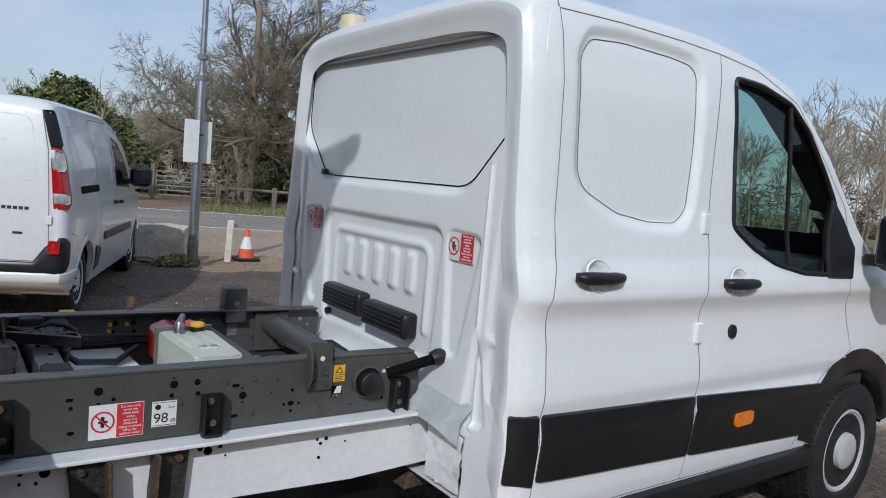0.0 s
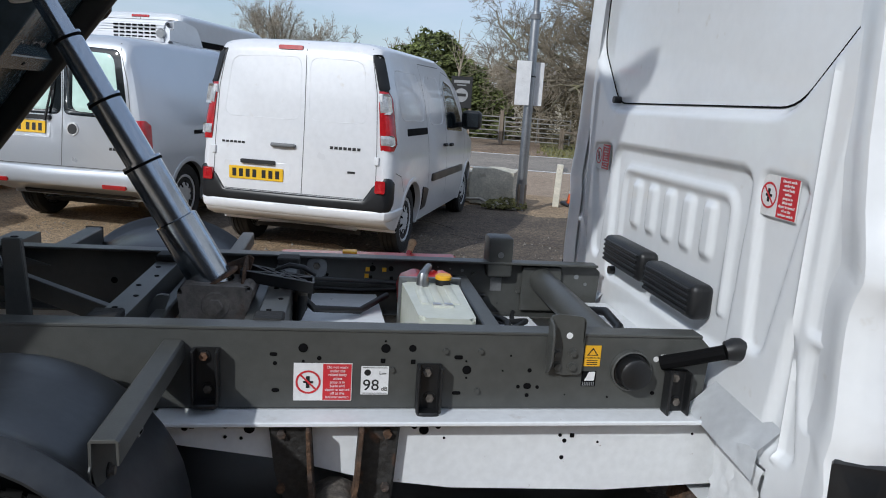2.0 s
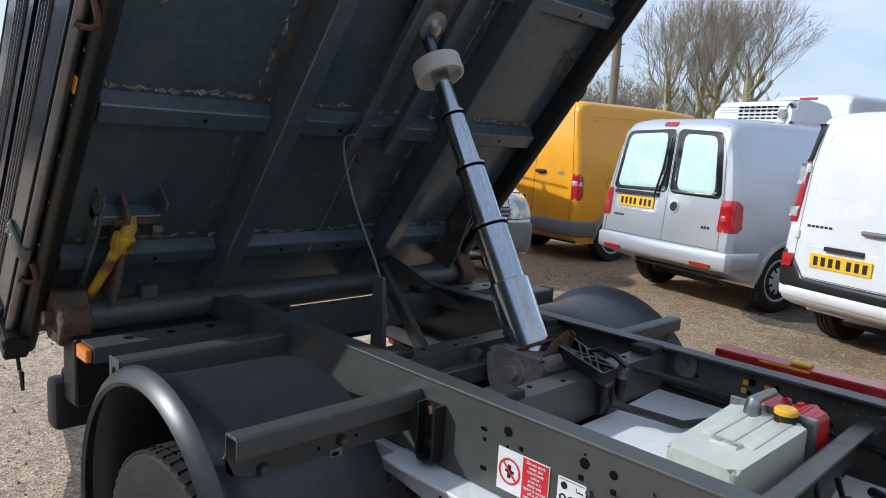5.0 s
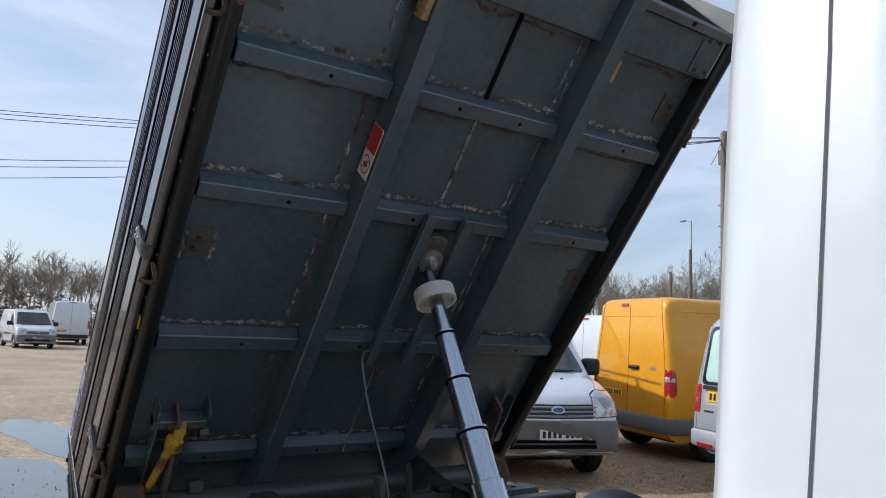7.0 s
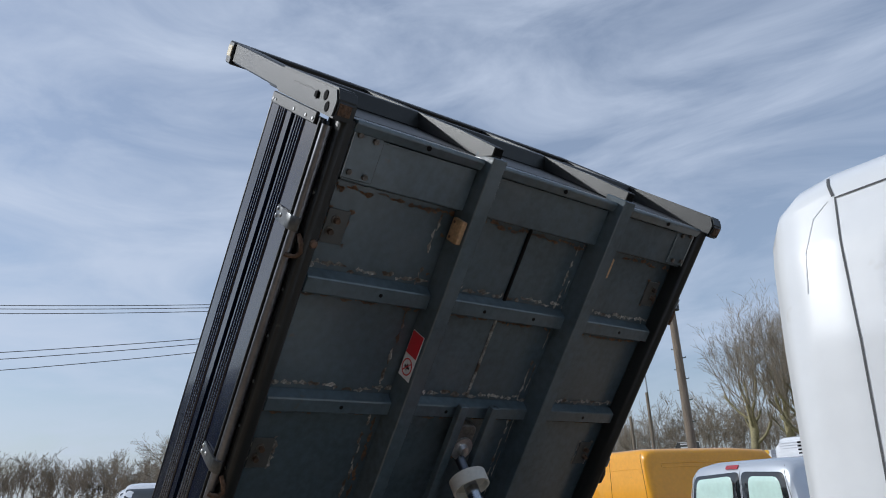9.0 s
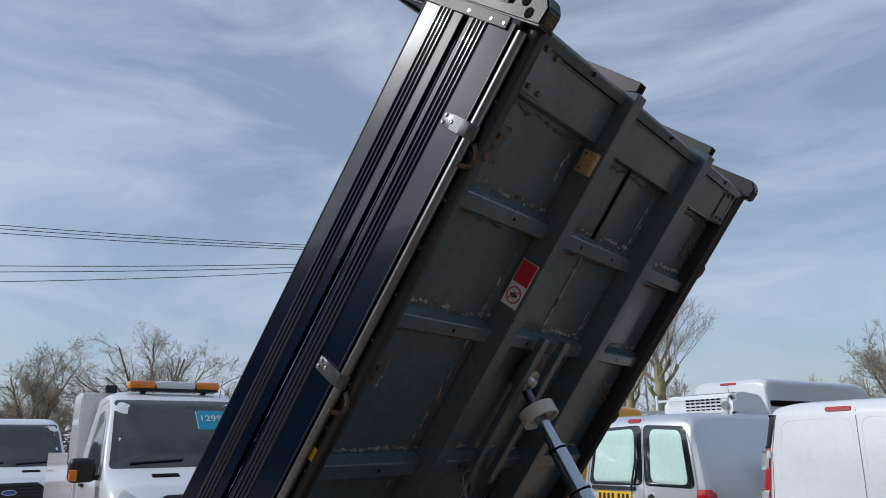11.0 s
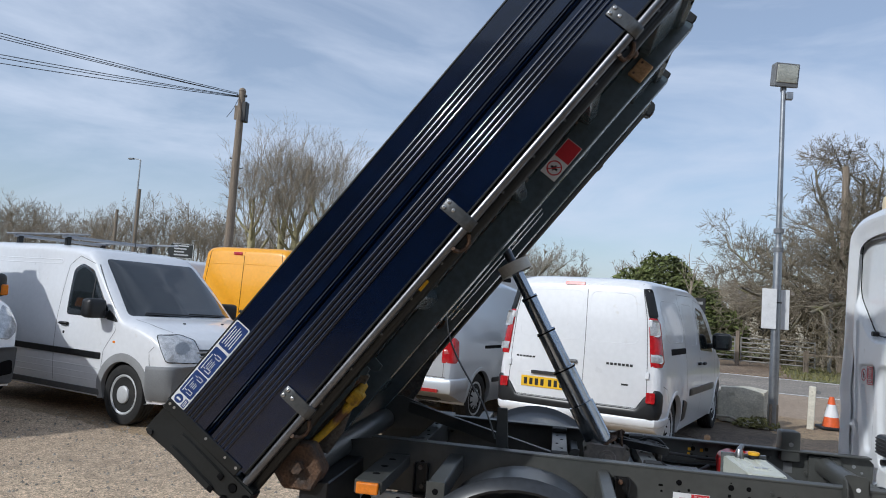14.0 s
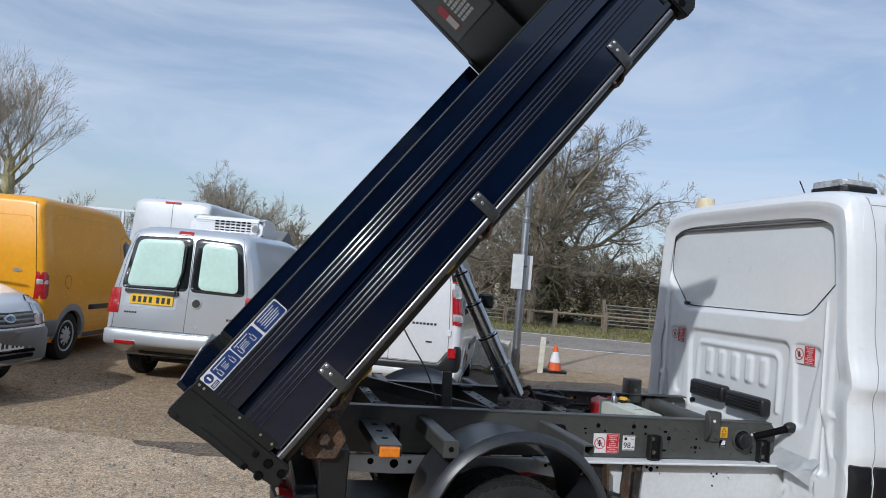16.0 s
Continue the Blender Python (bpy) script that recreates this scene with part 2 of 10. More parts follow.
CLEARGLASS = bpy.data.materials.new("clear_tinted_glass")
CLEARGLASS.use_nodes = True
gn, gl = CLEARGLASS.node_tree.nodes, CLEARGLASS.node_tree.links
g_tr, g_gl, g_mx, g_lw, g_pw, g_ma = (gn.new("ShaderNode" + k) for k in ("BsdfTransparent", "BsdfGlossy", "MixShader", "LayerWeight", "Math", "Math"))
g_tr.inputs[0].default_value = (0.62, 0.76, 0.72, 1)
g_gl.inputs["Roughness"].default_value = 0.02
g_lw.inputs[0].default_value = 0.5
g_pw.operation, g_ma.operation = "POWER", "MULTIPLY_ADD"
g_pw.inputs[1].default_value = 4.0
g_ma.inputs[1].default_value, g_ma.inputs[2].default_value = 0.6, 0.05
gl.new(g_lw.outputs["Facing"], g_pw.inputs[0])
gl.new(g_pw.outputs[0], g_ma.inputs[0])
gl.new(g_ma.outputs[0], g_mx.inputs[0])
gl.new(g_tr.outputs[0], g_mx.inputs[1])
gl.new(g_gl.outputs[0], g_mx.inputs[2])
gl.new(g_mx.outputs[0], gn["Material Output"].inputs[0])

# ---------------- mesh tools ----------------
def mesh_ob(name, bm, material, smooth=None):
    me = bpy.data.meshes.new(name)
    bmesh.ops.recalc_face_normals(bm, faces=bm.faces)
    bm.to_mesh(me)
    bm.free()
    mats = material if isinstance(material, (list, tuple)) else [material]
    for mm in mats:
        me.materials.append(mm)
    if smooth is not None:
        for p in me.polygons:
            p.use_smooth = True
        me.set_sharp_from_angle(angle=radians(smooth))
    return new(name, me)


def part(name, bm, material, parent, label="", smooth=None):
    ob = mesh_ob(name, bm, material, smooth)
    ob.parent = parent
    if label:
        ob["label"] = label
    return ob


def thing(name, m, label, category, group="", kind=""):
    ob = new(name)
    ob.empty_display_size = 0.1
    ob.matrix_world = m
    return tagged(ob, label, category, group, kind)


def bevel_box(x0, x1, y0, y1, z0, z1, r=0.004, seg=1, bm=None, m=None):
    own = bmesh.new()
    v = [own.verts.new((x, y, z)) for x in (x0, x1) for y in (y0, y1) for z in (z0, z1)]
    for f in ((0, 1, 3, 2), (4, 6, 7, 5), (0, 4, 5, 1), (2, 3, 7, 6), (0, 2, 6, 4), (1, 5, 7, 3)):
        own.faces.new([v[i] for i in f])
    if r:
        bmesh.ops.bevel(own, geom=own.edges[:], offset=r, segments=seg, affect="EDGES", profile=0.5)
    if m is not None:
        own.transform(m)
    if bm is None:
        return own
    join(bm, own)
    return bm


def join(bm, other):
    me = bpy.data.meshes.new("tmp")
    other.to_mesh(me)
    other.free()
    bm.from_mesh(me)
    bpy.data.meshes.remove(me)
    return bm


def prism(pts, axis, a, b, r=0.0, bm=None, seg=1):
    """The outline pts in the plane across the axis, pulled from a to b along it."""
    own = bmesh.new()
    k = "xyz".index(axis)

    def at(p, d):
        q = list(p)
        q.insert(k, d)
        return own.verts.new(q)

    lo, hi = [at(p, a) for p in pts], [at(p, b) for p in pts]
    own.faces.new(lo)
    own.faces.new(hi[::-1])
    n = len(pts)
    for i in range(n):
        own.faces.new((lo[i], hi[i], hi[(i + 1) % n], lo[(i + 1) % n]))
    if r:
        bmesh.ops.bevel(own, geom=own.edges[:], offset=r, segments=seg, affect="EDGES")
    if bm is None:
        return own
    return join(bm, own)


def tube(path, radii, n=10, bm=None, caps=True):
    """A round tube along the points, with a radius for each."""
    bm = bm or bmesh.new()
    pts = [Vector(p) for p in path]
    if isinstance(radii, (int, float)):
        radii = [radii] * len(pts)
    rings, prev = [], None
    for i, p in enumerate(pts):
        d = (pts[min(i + 1, len(pts) - 1)] - pts[max(i - 1, 0)]).normalized()
        if prev is None:
            ref = Vector((0, 0, 1)) if abs(d.z) < 0.9 else Vector((1, 0, 0))
            prev = d.cross(ref).normalized()
        prev = (prev - d * prev.dot(d)).normalized()
        side = d.cross(prev)
        rings.append([bm.verts.new(p + radii[i] * (math.cos(a) * prev + math.sin(a) * side)) for a in (2 * math.pi * k / n for k in range(n))])
    for a, b in zip(rings, rings[1:]):
        for k in range(n):
            bm.faces.new((a[k], a[(k + 1) % n], b[(k + 1) % n], b[k]))
    if caps and n > 2:
        bm.faces.new(rings[0][::-1])
        bm.faces.new(rings[-1])
    return bm


def lathe(profile, n=32, bm=None, axis="y", m=None):
    """Turns (radius, distance along the axis) round the axis."""
    own = bmesh.new()
    rings = []
    for r, d in profile:
        ring = []
        for k in range(n):
            c, s = r * math.cos(2 * math.pi * k / n), r * math.sin(2 * math.pi * k / n)
            ring.append(own.verts.new({"y": (c, d, s), "z": (c, s, d), "x": (d, c, s)}[axis]))
        rings.append(ring)
    for a, b in zip(rings, rings[1:]):
        for k in range(n):
            own.faces.new((a[k], a[(k + 1) % n], b[(k + 1) % n], b[k]))
    for ring in (rings[0], rings[-1]):
        if profile[0 if ring is rings[0] else -1][0] > 1e-4:
            own.faces.new(ring)
    bmesh.ops.remove_doubles(own, verts=own.verts, dist=1e-5)
    if m is not None:
        own.transform(m)
    if bm is None:
        return own
    return join(bm, own)


def disc(c, normal, r, depth=0.004, n=14, bm=None):
    c, d = Vector(c), Vector(normal).normalized()
    return tube([c - d * depth * 0.5, c + d * depth * 0.5], r, n, bm)


def rounded(x0, x1, z0, z1, r, k=4):
    """A rectangle with round corners, as outline points."""
    out = []
    for cx, cz, a0 in ((x1 - r, z1 - r, 0), (x0 + r, z1 - r, 90), (x0 + r, z0 + r, 180), (x1 - r, z0 + r, 270)):
        for i in range(k + 1):
            a = radians(a0 + 90 * i / k)
            out.append((cx + r * math.cos(a), cz + r * math.sin(a)))
    return out


def soften(pts, r=0.05, k=4):
    """Round off the corners of an outline."""
    out, n = [], len(pts)
    for i in range(n):
        p, a, b = (Vector(pts[j % n]) for j in (i, i - 1, i + 1))
        da, db = (a - p), (b - p)
        ra = min(r, da.length * 0.45, db.length * 0.45)
        s, e = p + da.normalized() * ra, p + db.normalized() * ra
        for j in range(k + 1):
            t = j / k
            out.append(tuple((1 - t) ** 2 * s + 2 * t * (1 - t) * p + t * t * e))
    return out


def letters(text, size, material, parent, m, name="lettering", depth=0.0006, align="CENTER"):
    cu = bpy.data.curves.new(name, "FONT")
    cu.body, cu.size, cu.align_x, cu.align_y, cu.extrude = text, size, align, "CENTER", depth
    tmp = bpy.data.objects.new("tmp", cu)
    scene.collection.objects.link(tmp)
    me = bpy.data.meshes.new_from_object(tmp.evaluated_get(bpy.context.evaluated_depsgraph_get()))
    bpy.data.objects.remove(tmp)
    me.materials.clear()
    me.materials.append(material)
    ob = new(name, me)
    ob.parent = parent
    ob.matrix_local = m
    return ob


# Writing faces: out of the right-hand side (-y), the back (-x).
SIDE = pose(0, 0, 0, 90, 0, 0)
BACK = pose(0, 0, 0, 90, 0, -90)

# ---------------- vehicle tools ----------------
import functools
from mathutils import bvhtree, geometry


def shell(keys, prof, wheels=(), arch=0.36, step=0.06, ns=13, nt=9, corner=0.16, power=0.36, lean=0.0, open_back=False, rise=0.75, bow=0.0):
    """A body lofted from stations (x, bottom, roof, width factor) with half-widths by height, and round openings for the wheels.
    Returns the mesh and a tree to lay panels on."""
    bm = bmesh.new()
    kx = [k[0] for k in keys]
    xs = [kx[0]]
    for a, b in zip(kx, kx[1:]):
        n = max(1, math.ceil((b - a) / step))
        xs += [a + (b - a) * (i + 1) / n for i in range(n)]
    pz, pw = [p[0] for p in prof], [p[1] for p in prof]
    rings = []
    for x in xs:
        zb, zr, k = (float(np.interp(x, kx, [q[i] for q in keys])) for i in (1, 2, 3))
        zt = max(zb + 0.1, zr - corner)
        pts = []
        for j in range(ns):
            z = zb + (zt - zb) * j / (ns - 1)
            pts.append((k * float(np.interp(z, pz, pw)), z))
        y0 = pts[-1][0]
        for j in range(1, nt + 1):
            a = math.pi / 2 * j / nt
            pts.append((y0 * math.cos(a) ** power if j < nt else 0.0, zt + (zr - zt) * math.sin(a) ** rise))
        ring = [bm.verts.new((x, -y, z)) for y, z in pts] + [bm.verts.new((x, y, z)) for y, z in reversed(pts[:-1])]
        rings.append(ring)
    n = len(rings[0])
    for a, b in zip(rings, rings[1:]):
        for j in range(n):
            bm.faces.new((a[j], a[(j + 1) % n], b[(j + 1) % n], b[j]))
    if not open_back:
        bm.faces.new(rings[0])
    bm.faces.new(rings[-1][::-1])
    bmesh.ops.triangulate(bm, faces=[f for f in bm.faces if len(f.verts) > 4])
    for v in bm.verts:
        v.co.x += lean * max(0.0, v.co.z - 0.55) * max(0.0, 1 - max(0.0, v.co.x - kx[0]) / 1.2)
        f = max(0.0, (v.co.x - 2.6) / (kx[-1] - 2.6))
        v.co.x -= bow * f * (v.co.y / 0.85) ** 2
    tree = bvhtree.BVHTree.FromBMesh(bm)
    for wx, wz in wheels:
        kill = []
        for f in bm.faces:
            c = f.calc_center_median()
            if abs(c.y) > 0.45 and math.hypot(c.x - wx, c.z - wz) < arch:
                kill.append(f)
        bmesh.ops.delete(bm, geom=kill, context="FACES")
        for e in bm.edges:
            if len(e.link_faces) == 1:
                for v in e.verts:
                    d = math.hypot(v.co.x - wx, v.co.z - wz)
                    if abs(v.co.y) > 0.45 and abs(d - arch) < 0.09 and d > 1e-3:
                        v.co.x, v.co.z = wx + (v.co.x - wx) * arch / d, wz + (v.co.z - wz) * arch / d
    return bm, tree


RAYS = {"R": (Vector((0, 1, 0)), lambda a, b: Vector((a, -4, b))), "L": (Vector((0, -1, 0)), lambda a, b: Vector((a, 4, b))),
        "B": (Vector((1, 0, 0)), lambda a, b: Vector((-6, a, b))), "F": (Vector((-1, 0, 0)), lambda a, b: Vector((9, a, b))),
        "T": (Vector((0, 0, -1)), lambda a, b: Vector((a, b, 6))),
        "FR": (Vector((-0.7071, 0.7071, 0)), lambda a, b: Vector((0.7071 * a + 4.3, 0.7071 * a - 4.3, b))),
        "FL": (Vector((-0.7071, -0.7071, 0)), lambda a, b: Vector((0.7071 * a + 4.3, 4.3 - 0.7071 * a, b)))}


def onto(tree, side, a, b):
    d, src = RAYS[side]
    o = src(a, b)
    hit, nrm, _, _ = tree.ray_cast(o, d)
    if hit is None:
        far = o + d * 4.5
        hit, nrm, _, _ = tree.find_nearest(far)
    if nrm.dot(d) > 0:
        nrm = -nrm
    if nrm.dot(d) > -0.25:
        nrm = (nrm - d).normalized()
    return hit, nrm


def patch(tree, side, outline, off=0.004, sink=0.006, bm=None):
    """A panel with an edge of its own, laid on the body inside the outline."""
    bm = bm or bmesh.new()
    c = (sum(p[0] for p in outline) / len(outline), sum(p[1] for p in outline) / len(outline))
    dense = []
    for p, q in zip(outline, outline[1:] + outline[:1]):
        n = max(1, int(math.hypot(q[0] - p[0], q[1] - p[1]) / 0.09))
        dense += [(p[0] + (q[0] - p[0]) * i / n, p[1] + (q[1] - p[1]) * i / n) for i in range(n)]
    rings = []
    for s, o in ((1.0, -sink), (1.0, off * 0.4), (0.975, off), (0.8, off), (0.6, off), (0.4, off), (0.2, off)):
        ring = []
        for p in dense:
            hit, nrm = onto(tree, side, c[0] + s * (p[0] - c[0]), c[1] + s * (p[1] - c[1]))
            ring.append(bm.verts.new(hit + nrm * o))
        rings.append(ring)
    n = len(dense)
    for a, b in zip(rings, rings[1:]):
        for k in range(n):
            bm.faces.new((a[k], a[(k + 1) % n], b[(k + 1) % n], b[k]))
    hit, nrm = onto(tree, side, *c)
    mid = bm.verts.new(hit + nrm * off)
    for k in range(n):
        bm.faces.new((rings[-1][k], rings[-1][(k + 1) % n], mid))
    return bm


def gap(tree, side, line, width=0.006, closed=False, bm=None, off=0.0015, step=0.05):
    """A narrow dark joint laid along a line on the body."""
    bm = bm or bmesh.new()
    pts = list(line) + ([line[0]] if closed else [])
    dense = []
    for p, q in zip(pts, pts[1:]):
        n = max(1, int(math.hypot(q[0] - p[0], q[1] - p[1]) / step))
        dense += [(p[0] + (q[0] - p[0]) * i / n, p[1] + (q[1] - p[1]) * i / n) for i in range(n)]
    dense.append(pts[-1])
    prev = None
    for i, p in enumerate(dense):
        a, b = dense[max(i - 1, 0)], dense[min(i + 1, len(dense) - 1)]
        d = Vector((b[0] - a[0], b[1] - a[1]))
        d = d.normalized() if d.length > 1e-6 else Vector((1, 0))
        row = []
        for s in (-0.5, 0.5):
            hit, nrm = onto(tree, side, p[0] - d.y * width * s, p[1] + d.x * width * s)
            row.append(bm.verts.new(hit + nrm * off))
        if prev:
            bm.faces.new((prev[0], prev[1], row[1], row[0]))
        prev = row
    return bm


def bead(tree, side, line, r=0.008, closed=False, off=0.0, n=6):
    """A round rib laid along a line on the body."""
    pts = list(line) + ([line[0]] if closed else [])
    dense = []
    for p, q in zip(pts, pts[1:]):
        k = max(1, int(math.hypot(q[0] - p[0], q[1] - p[1]) / 0.06))
        dense += [(p[0] + (q[0] - p[0]) * i / k, p[1] + (q[1] - p[1]) * i / k) for i in range(k)]
    dense.append(pts[-1])
    path = []
    for p in dense:
        hit, nrm = onto(tree, side, *p)
        path.append(hit + nrm * off)
    return tube(path, r, n)


def wrap_band(tree, cx, span, lower, upper, off=0.02, front=True, n=56):
    """A bumper wrapped round one end of a body, about an upright axis at cx. lower and upper give its edges by the angle in degrees."""
    bm, prev = bmesh.new(), None
    f = 1 if front else -1
    for k in range(n + 1):
        ang = -span + 2 * span * k / n
        d = Vector((f * math.cos(radians(ang)), math.sin(radians(ang)), 0))
        z0, z1 = lower(abs(ang)), upper(abs(ang))
        end = 0.25 if k in (0, n) else 1.0
        row = []
        for t, o in ((0, -0.02), (0, 0.45 * off), (0.08, 0.85 * off), (0.3, off), (0.6, off), (0.9, 0.9 * off), (0.97, 0.6 * off), (1, 0.2 * off), (1, -0.02)):
            z = z0 + (z1 - z0) * t
            hit, _, _, _ = tree.ray_cast(Vector((cx, 0, z)) + d * 6, -d)
            if hit is None:
                hit = Vector((cx, 0, z)) + d * 0.85
            row.append(bm.verts.new(hit + d * (o * end if o > 0 else o)))
        if prev:
            for q in range(len(row) - 1):
                bm.faces.new((prev[q], row[q], row[q + 1], prev[q + 1]))
        prev = row
    return bm


def wheel(parent, x, y, z, r=0.32, width=0.20, out=-1, style="cover", rim_mat=None, name="wheel", rim=0.66, tread=False):
    """A tyre with grooves on a rim with its holes or spokes; out: which way its face looks (-1: right)."""
    rr, h = r * rim, width / 2
    prof = [(rr, -h * 0.8), (rr + 0.012, -h * 0.95), (r * 0.86, -h), (r * 0.965, -h * 0.9), (r, -h * 0.7)]
    for g in (-0.42, 0.0, 0.42):
        prof += [(r, (g - 0.07) * h), (r - 0.008, (g - 0.06) * h), (r - 0.008, (g + 0.06) * h), (r, (g + 0.07) * h)]
    prof += [(r, h * 0.7), (r * 0.965, h * 0.9), (r * 0.86, h), (rr + 0.012, h * 0.95), (rr, h * 0.8)]
    m = pose(x, y, z)
    o = out
    # rim dish
    dish = [(rr, -0.8 * h * o), (rr, 0.86 * h * o), (rr * 0.95, 0.9 * h * o), (rr * 0.88, 0.80 * h * o)]
    if style == "steel":
        dish += [(rr * 0.85, 0.62 * h * o), (rr * 0.80, 0.50 * h * o), (rr * 0.58, 0.60 * h * o), (rr * 0.47, 0.66 * h * o), (rr * 0.445, 0.72 * h * o), (rr * 0.43, 0.98 * h * o), (rr * 0.38, 1.06 * h * o), (rr * 0.24, 1.10 * h * o), (0, 1.11 * h * o)]
    elif style == "rear":
        dish += [(rr * 0.84, -0.4 * h * o), (rr * 0.5, -0.5 * h * o), (rr * 0.4, 0.2 * h * o), (0, 0.25 * h * o)]
    else:
        dish += [(rr * 0.80, 0.72 * h * o), (rr * 0.35, 0.92 * h * o), (rr * 0.2, 0.95 * h * o), (0, 0.96 * h * o)]
    w = part(name, lathe(dish, 36), rim_mat or GALV, parent, smooth=35)
    w.matrix_local = m
    part("tyre", lathe(prof, 40), RUBBER, w, "worn black rubber tyre", smooth=30)
    if style == "steel":
        for k in range(10):
            a = 2 * math.pi * k / 10
            hole = bmesh.new()
            disc((rr * 0.70 * math.cos(a), 0.555 * h * o, rr * 0.70 * math.sin(a)), (0, o, 0.0), rr * 0.088, 0.012, 12, hole)
            part("vent_hole", hole, SEAM, w)
        for k in range(5):
            a = 2 * math.pi * (k + 0.5) / 5
            part("wheel_nut", tube([(rr * 0.51 * math.cos(a), 0.60 * h * o, rr * 0.51 * math.sin(a)), (rr * 0.51 * math.cos(a), 0.72 * h * o, rr * 0.51 * math.sin(a))], 0.010, 6), STEEL, w)
    elif style == "cover":
        for k in range(9):
            a = 2 * math.pi * k / 9
            c, s = math.cos(a), math.sin(a)
            quad = [Vector((rr * (ra * c - wd * s), o * h * (0.90 - 0.2 * (ra - 0.45) / 0.35) + o * 0.004, rr * (ra * s + wd * c))) for ra, wd in ((0.45, 0.035), (0.80, 0.075), (0.80, -0.075), (0.45, -0.035))]
            slot = bmesh.new()
            vs = [slot.verts.new(q) for q in quad] + [slot.verts.new(q - Vector((0, o * 0.008, 0))) for q in quad]
            slot.faces.new(vs[:4])
            for i in range(4):
                slot.faces.new((vs[i], vs[(i + 1) % 4], vs[4 + (i + 1) % 4], vs[4 + i]))
            part("cover_slot", slot, SEAM, w)
    if tread:
        tr = bmesh.new()
        for row in range(5):
            ya = (-0.86 + 0.36 * row) * h
            for k in range(52):
                a = 2 * math.pi * (k + 0.5 * (row % 2)) / 52
                wid = 2 * math.pi * r / 52 * 0.36
                b = bevel_box(-wid, wid, ya, ya + 0.26 * h, -0.004, 0.007 if 0 < row < 4 else 0.004, 0, m=pose(0, 0, 0, 0, 90 - math.degrees(a), 0) @ pose(0, 0, r - 0.003, 0, 0, 14 * (-1) ** row), bm=tr)
        t = part("tread", tr, RUBBER, w)
        t["kind"] = "stuff"
    return w


def corner_lamp(parent, tree, s, yin, depth, z0, z1, material, name="tail_lamp", label="", off=0.012, n=9, cap=0.25, at=None):
    """A lamp that wraps a rear corner of the body. yin: how far in from the middle it begins, at its foot and at its top."""
    y0, y1 = yin if isinstance(yin, tuple) else (yin, yin)
    side = "L" if s > 0 else "R"
    bm, prev, first = bmesh.new(), None, None
    for k in range(n + 1):
        t = k / n
        z = z0 + (z1 - z0) * t
        ye = y0 + (y1 - y0) * t
        ease = min(1.0, (min(t, 1 - t) * n + cap) / 1.0)
        d = depth * (0.55 + 0.45 * ease)
        ys = onto(tree, side, at or depth, z)[0].y
        xr = onto(tree, "B", s * ye, z)[0].x
        o = off * ease
        sec = [(xr + 0.05, s * ye), (xr - o, s * ye), (xr - o * 0.8, ys - s * 0.07), (xr + 0.012 - o * 0.5, ys - s * 0.025), (xr + 0.04, ys + s * o * 0.7), (d, ys + s * o), (d, ys - s * 0.05)]
        row = [bm.verts.new((x, y, z)) for x, y in sec]
        if prev:
            for q in range(len(sec)):
                bm.faces.new((prev[q], prev[(q + 1) % len(sec)], row[(q + 1) % len(sec)], row[q]))
        else:
            bm.faces.new(row)
        prev = row
    bm.faces.new(prev[::-1])
    return part(name, bm, material, parent, label, smooth=45)


def arch_lip(parent, tree, side, wx, wz, r, material, width=0.05, a0=-12, a1=192, proud=0.012, name="wheel_arch"):
    """The lip round a wheel opening, and the dark well behind it."""
    bm = bmesh.new()
    s = -1 if side == "R" else 1
    prev = None
    for i in range(25):
        a = radians(a0 + (a1 - a0) * i / 24)
        row = []
        for rr, o in ((r - 0.012, -0.05), (r - 0.012, proud * 0.6), (r + 0.006, proud), (r + width, proud * 0.7), (r + width + 0.004, -0.004)):
            px, pz = wx + rr * math.cos(a), wz + rr * math.sin(a)
            hit, _ = onto(tree, side, wx + (r + 0.03) * math.cos(a), max(0.25, wz + (r + 0.03) * math.sin(a)))
            row.append(bm.verts.new((px, hit.y + s * o, pz)))
        if prev:
            for k in range(4):
                bm.faces.new((prev[k], prev[k + 1], row[k + 1], row[k]))
        prev = row
    part(name, bm, material, parent, smooth=40)
    bm = bmesh.new()
    y1 = s * 0.45
    prev = None
    for i in range(17):
        a = radians(-20 + 220 * i / 16)
        hit, _ = onto(tree, side, wx + (r + 0.03) * math.cos(a), max(0.25, wz + (r + 0.03) * math.sin(a)))
        row = [bm.verts.new((wx + r * math.cos(a), hit.y - s * 0.02, wz + r * math.sin(a))), bm.verts.new((wx + r * math.cos(a), y1, wz + r * math.sin(a))), bm.verts.new((wx, y1, wz))]
        if prev:
            bm.faces.new((prev[0], prev[1], row[1], row[0]))
            bm.faces.new((prev[1], prev[2], row[2], row[1]))
        prev = row
    part("wheel_well", bm, PLASTIC, parent)


def plate(parent, m, w=0.52, h=0.111, material=None, marks=7):
    """A number plate with plain bars in place of its characters. m: centre, +z out of the plate."""
    ob = part("number_plate", bevel_box(-w / 2, w / 2, -h / 2, h / 2, -0.004, 0.004, 0.003), material or PLATEY, parent)
    ob.matrix_local = m
    for k in range(marks):
        x = (k - (marks - 1) / 2) * w * 0.125 + (0.012 if k > 3 else -0.012)
        part("plate_bar", bevel_box(x - w * 0.036, x + w * 0.036, -h * 0.31, h * 0.31, 0.0042, 0.0056, 0), BLACKP, ob)
    return ob


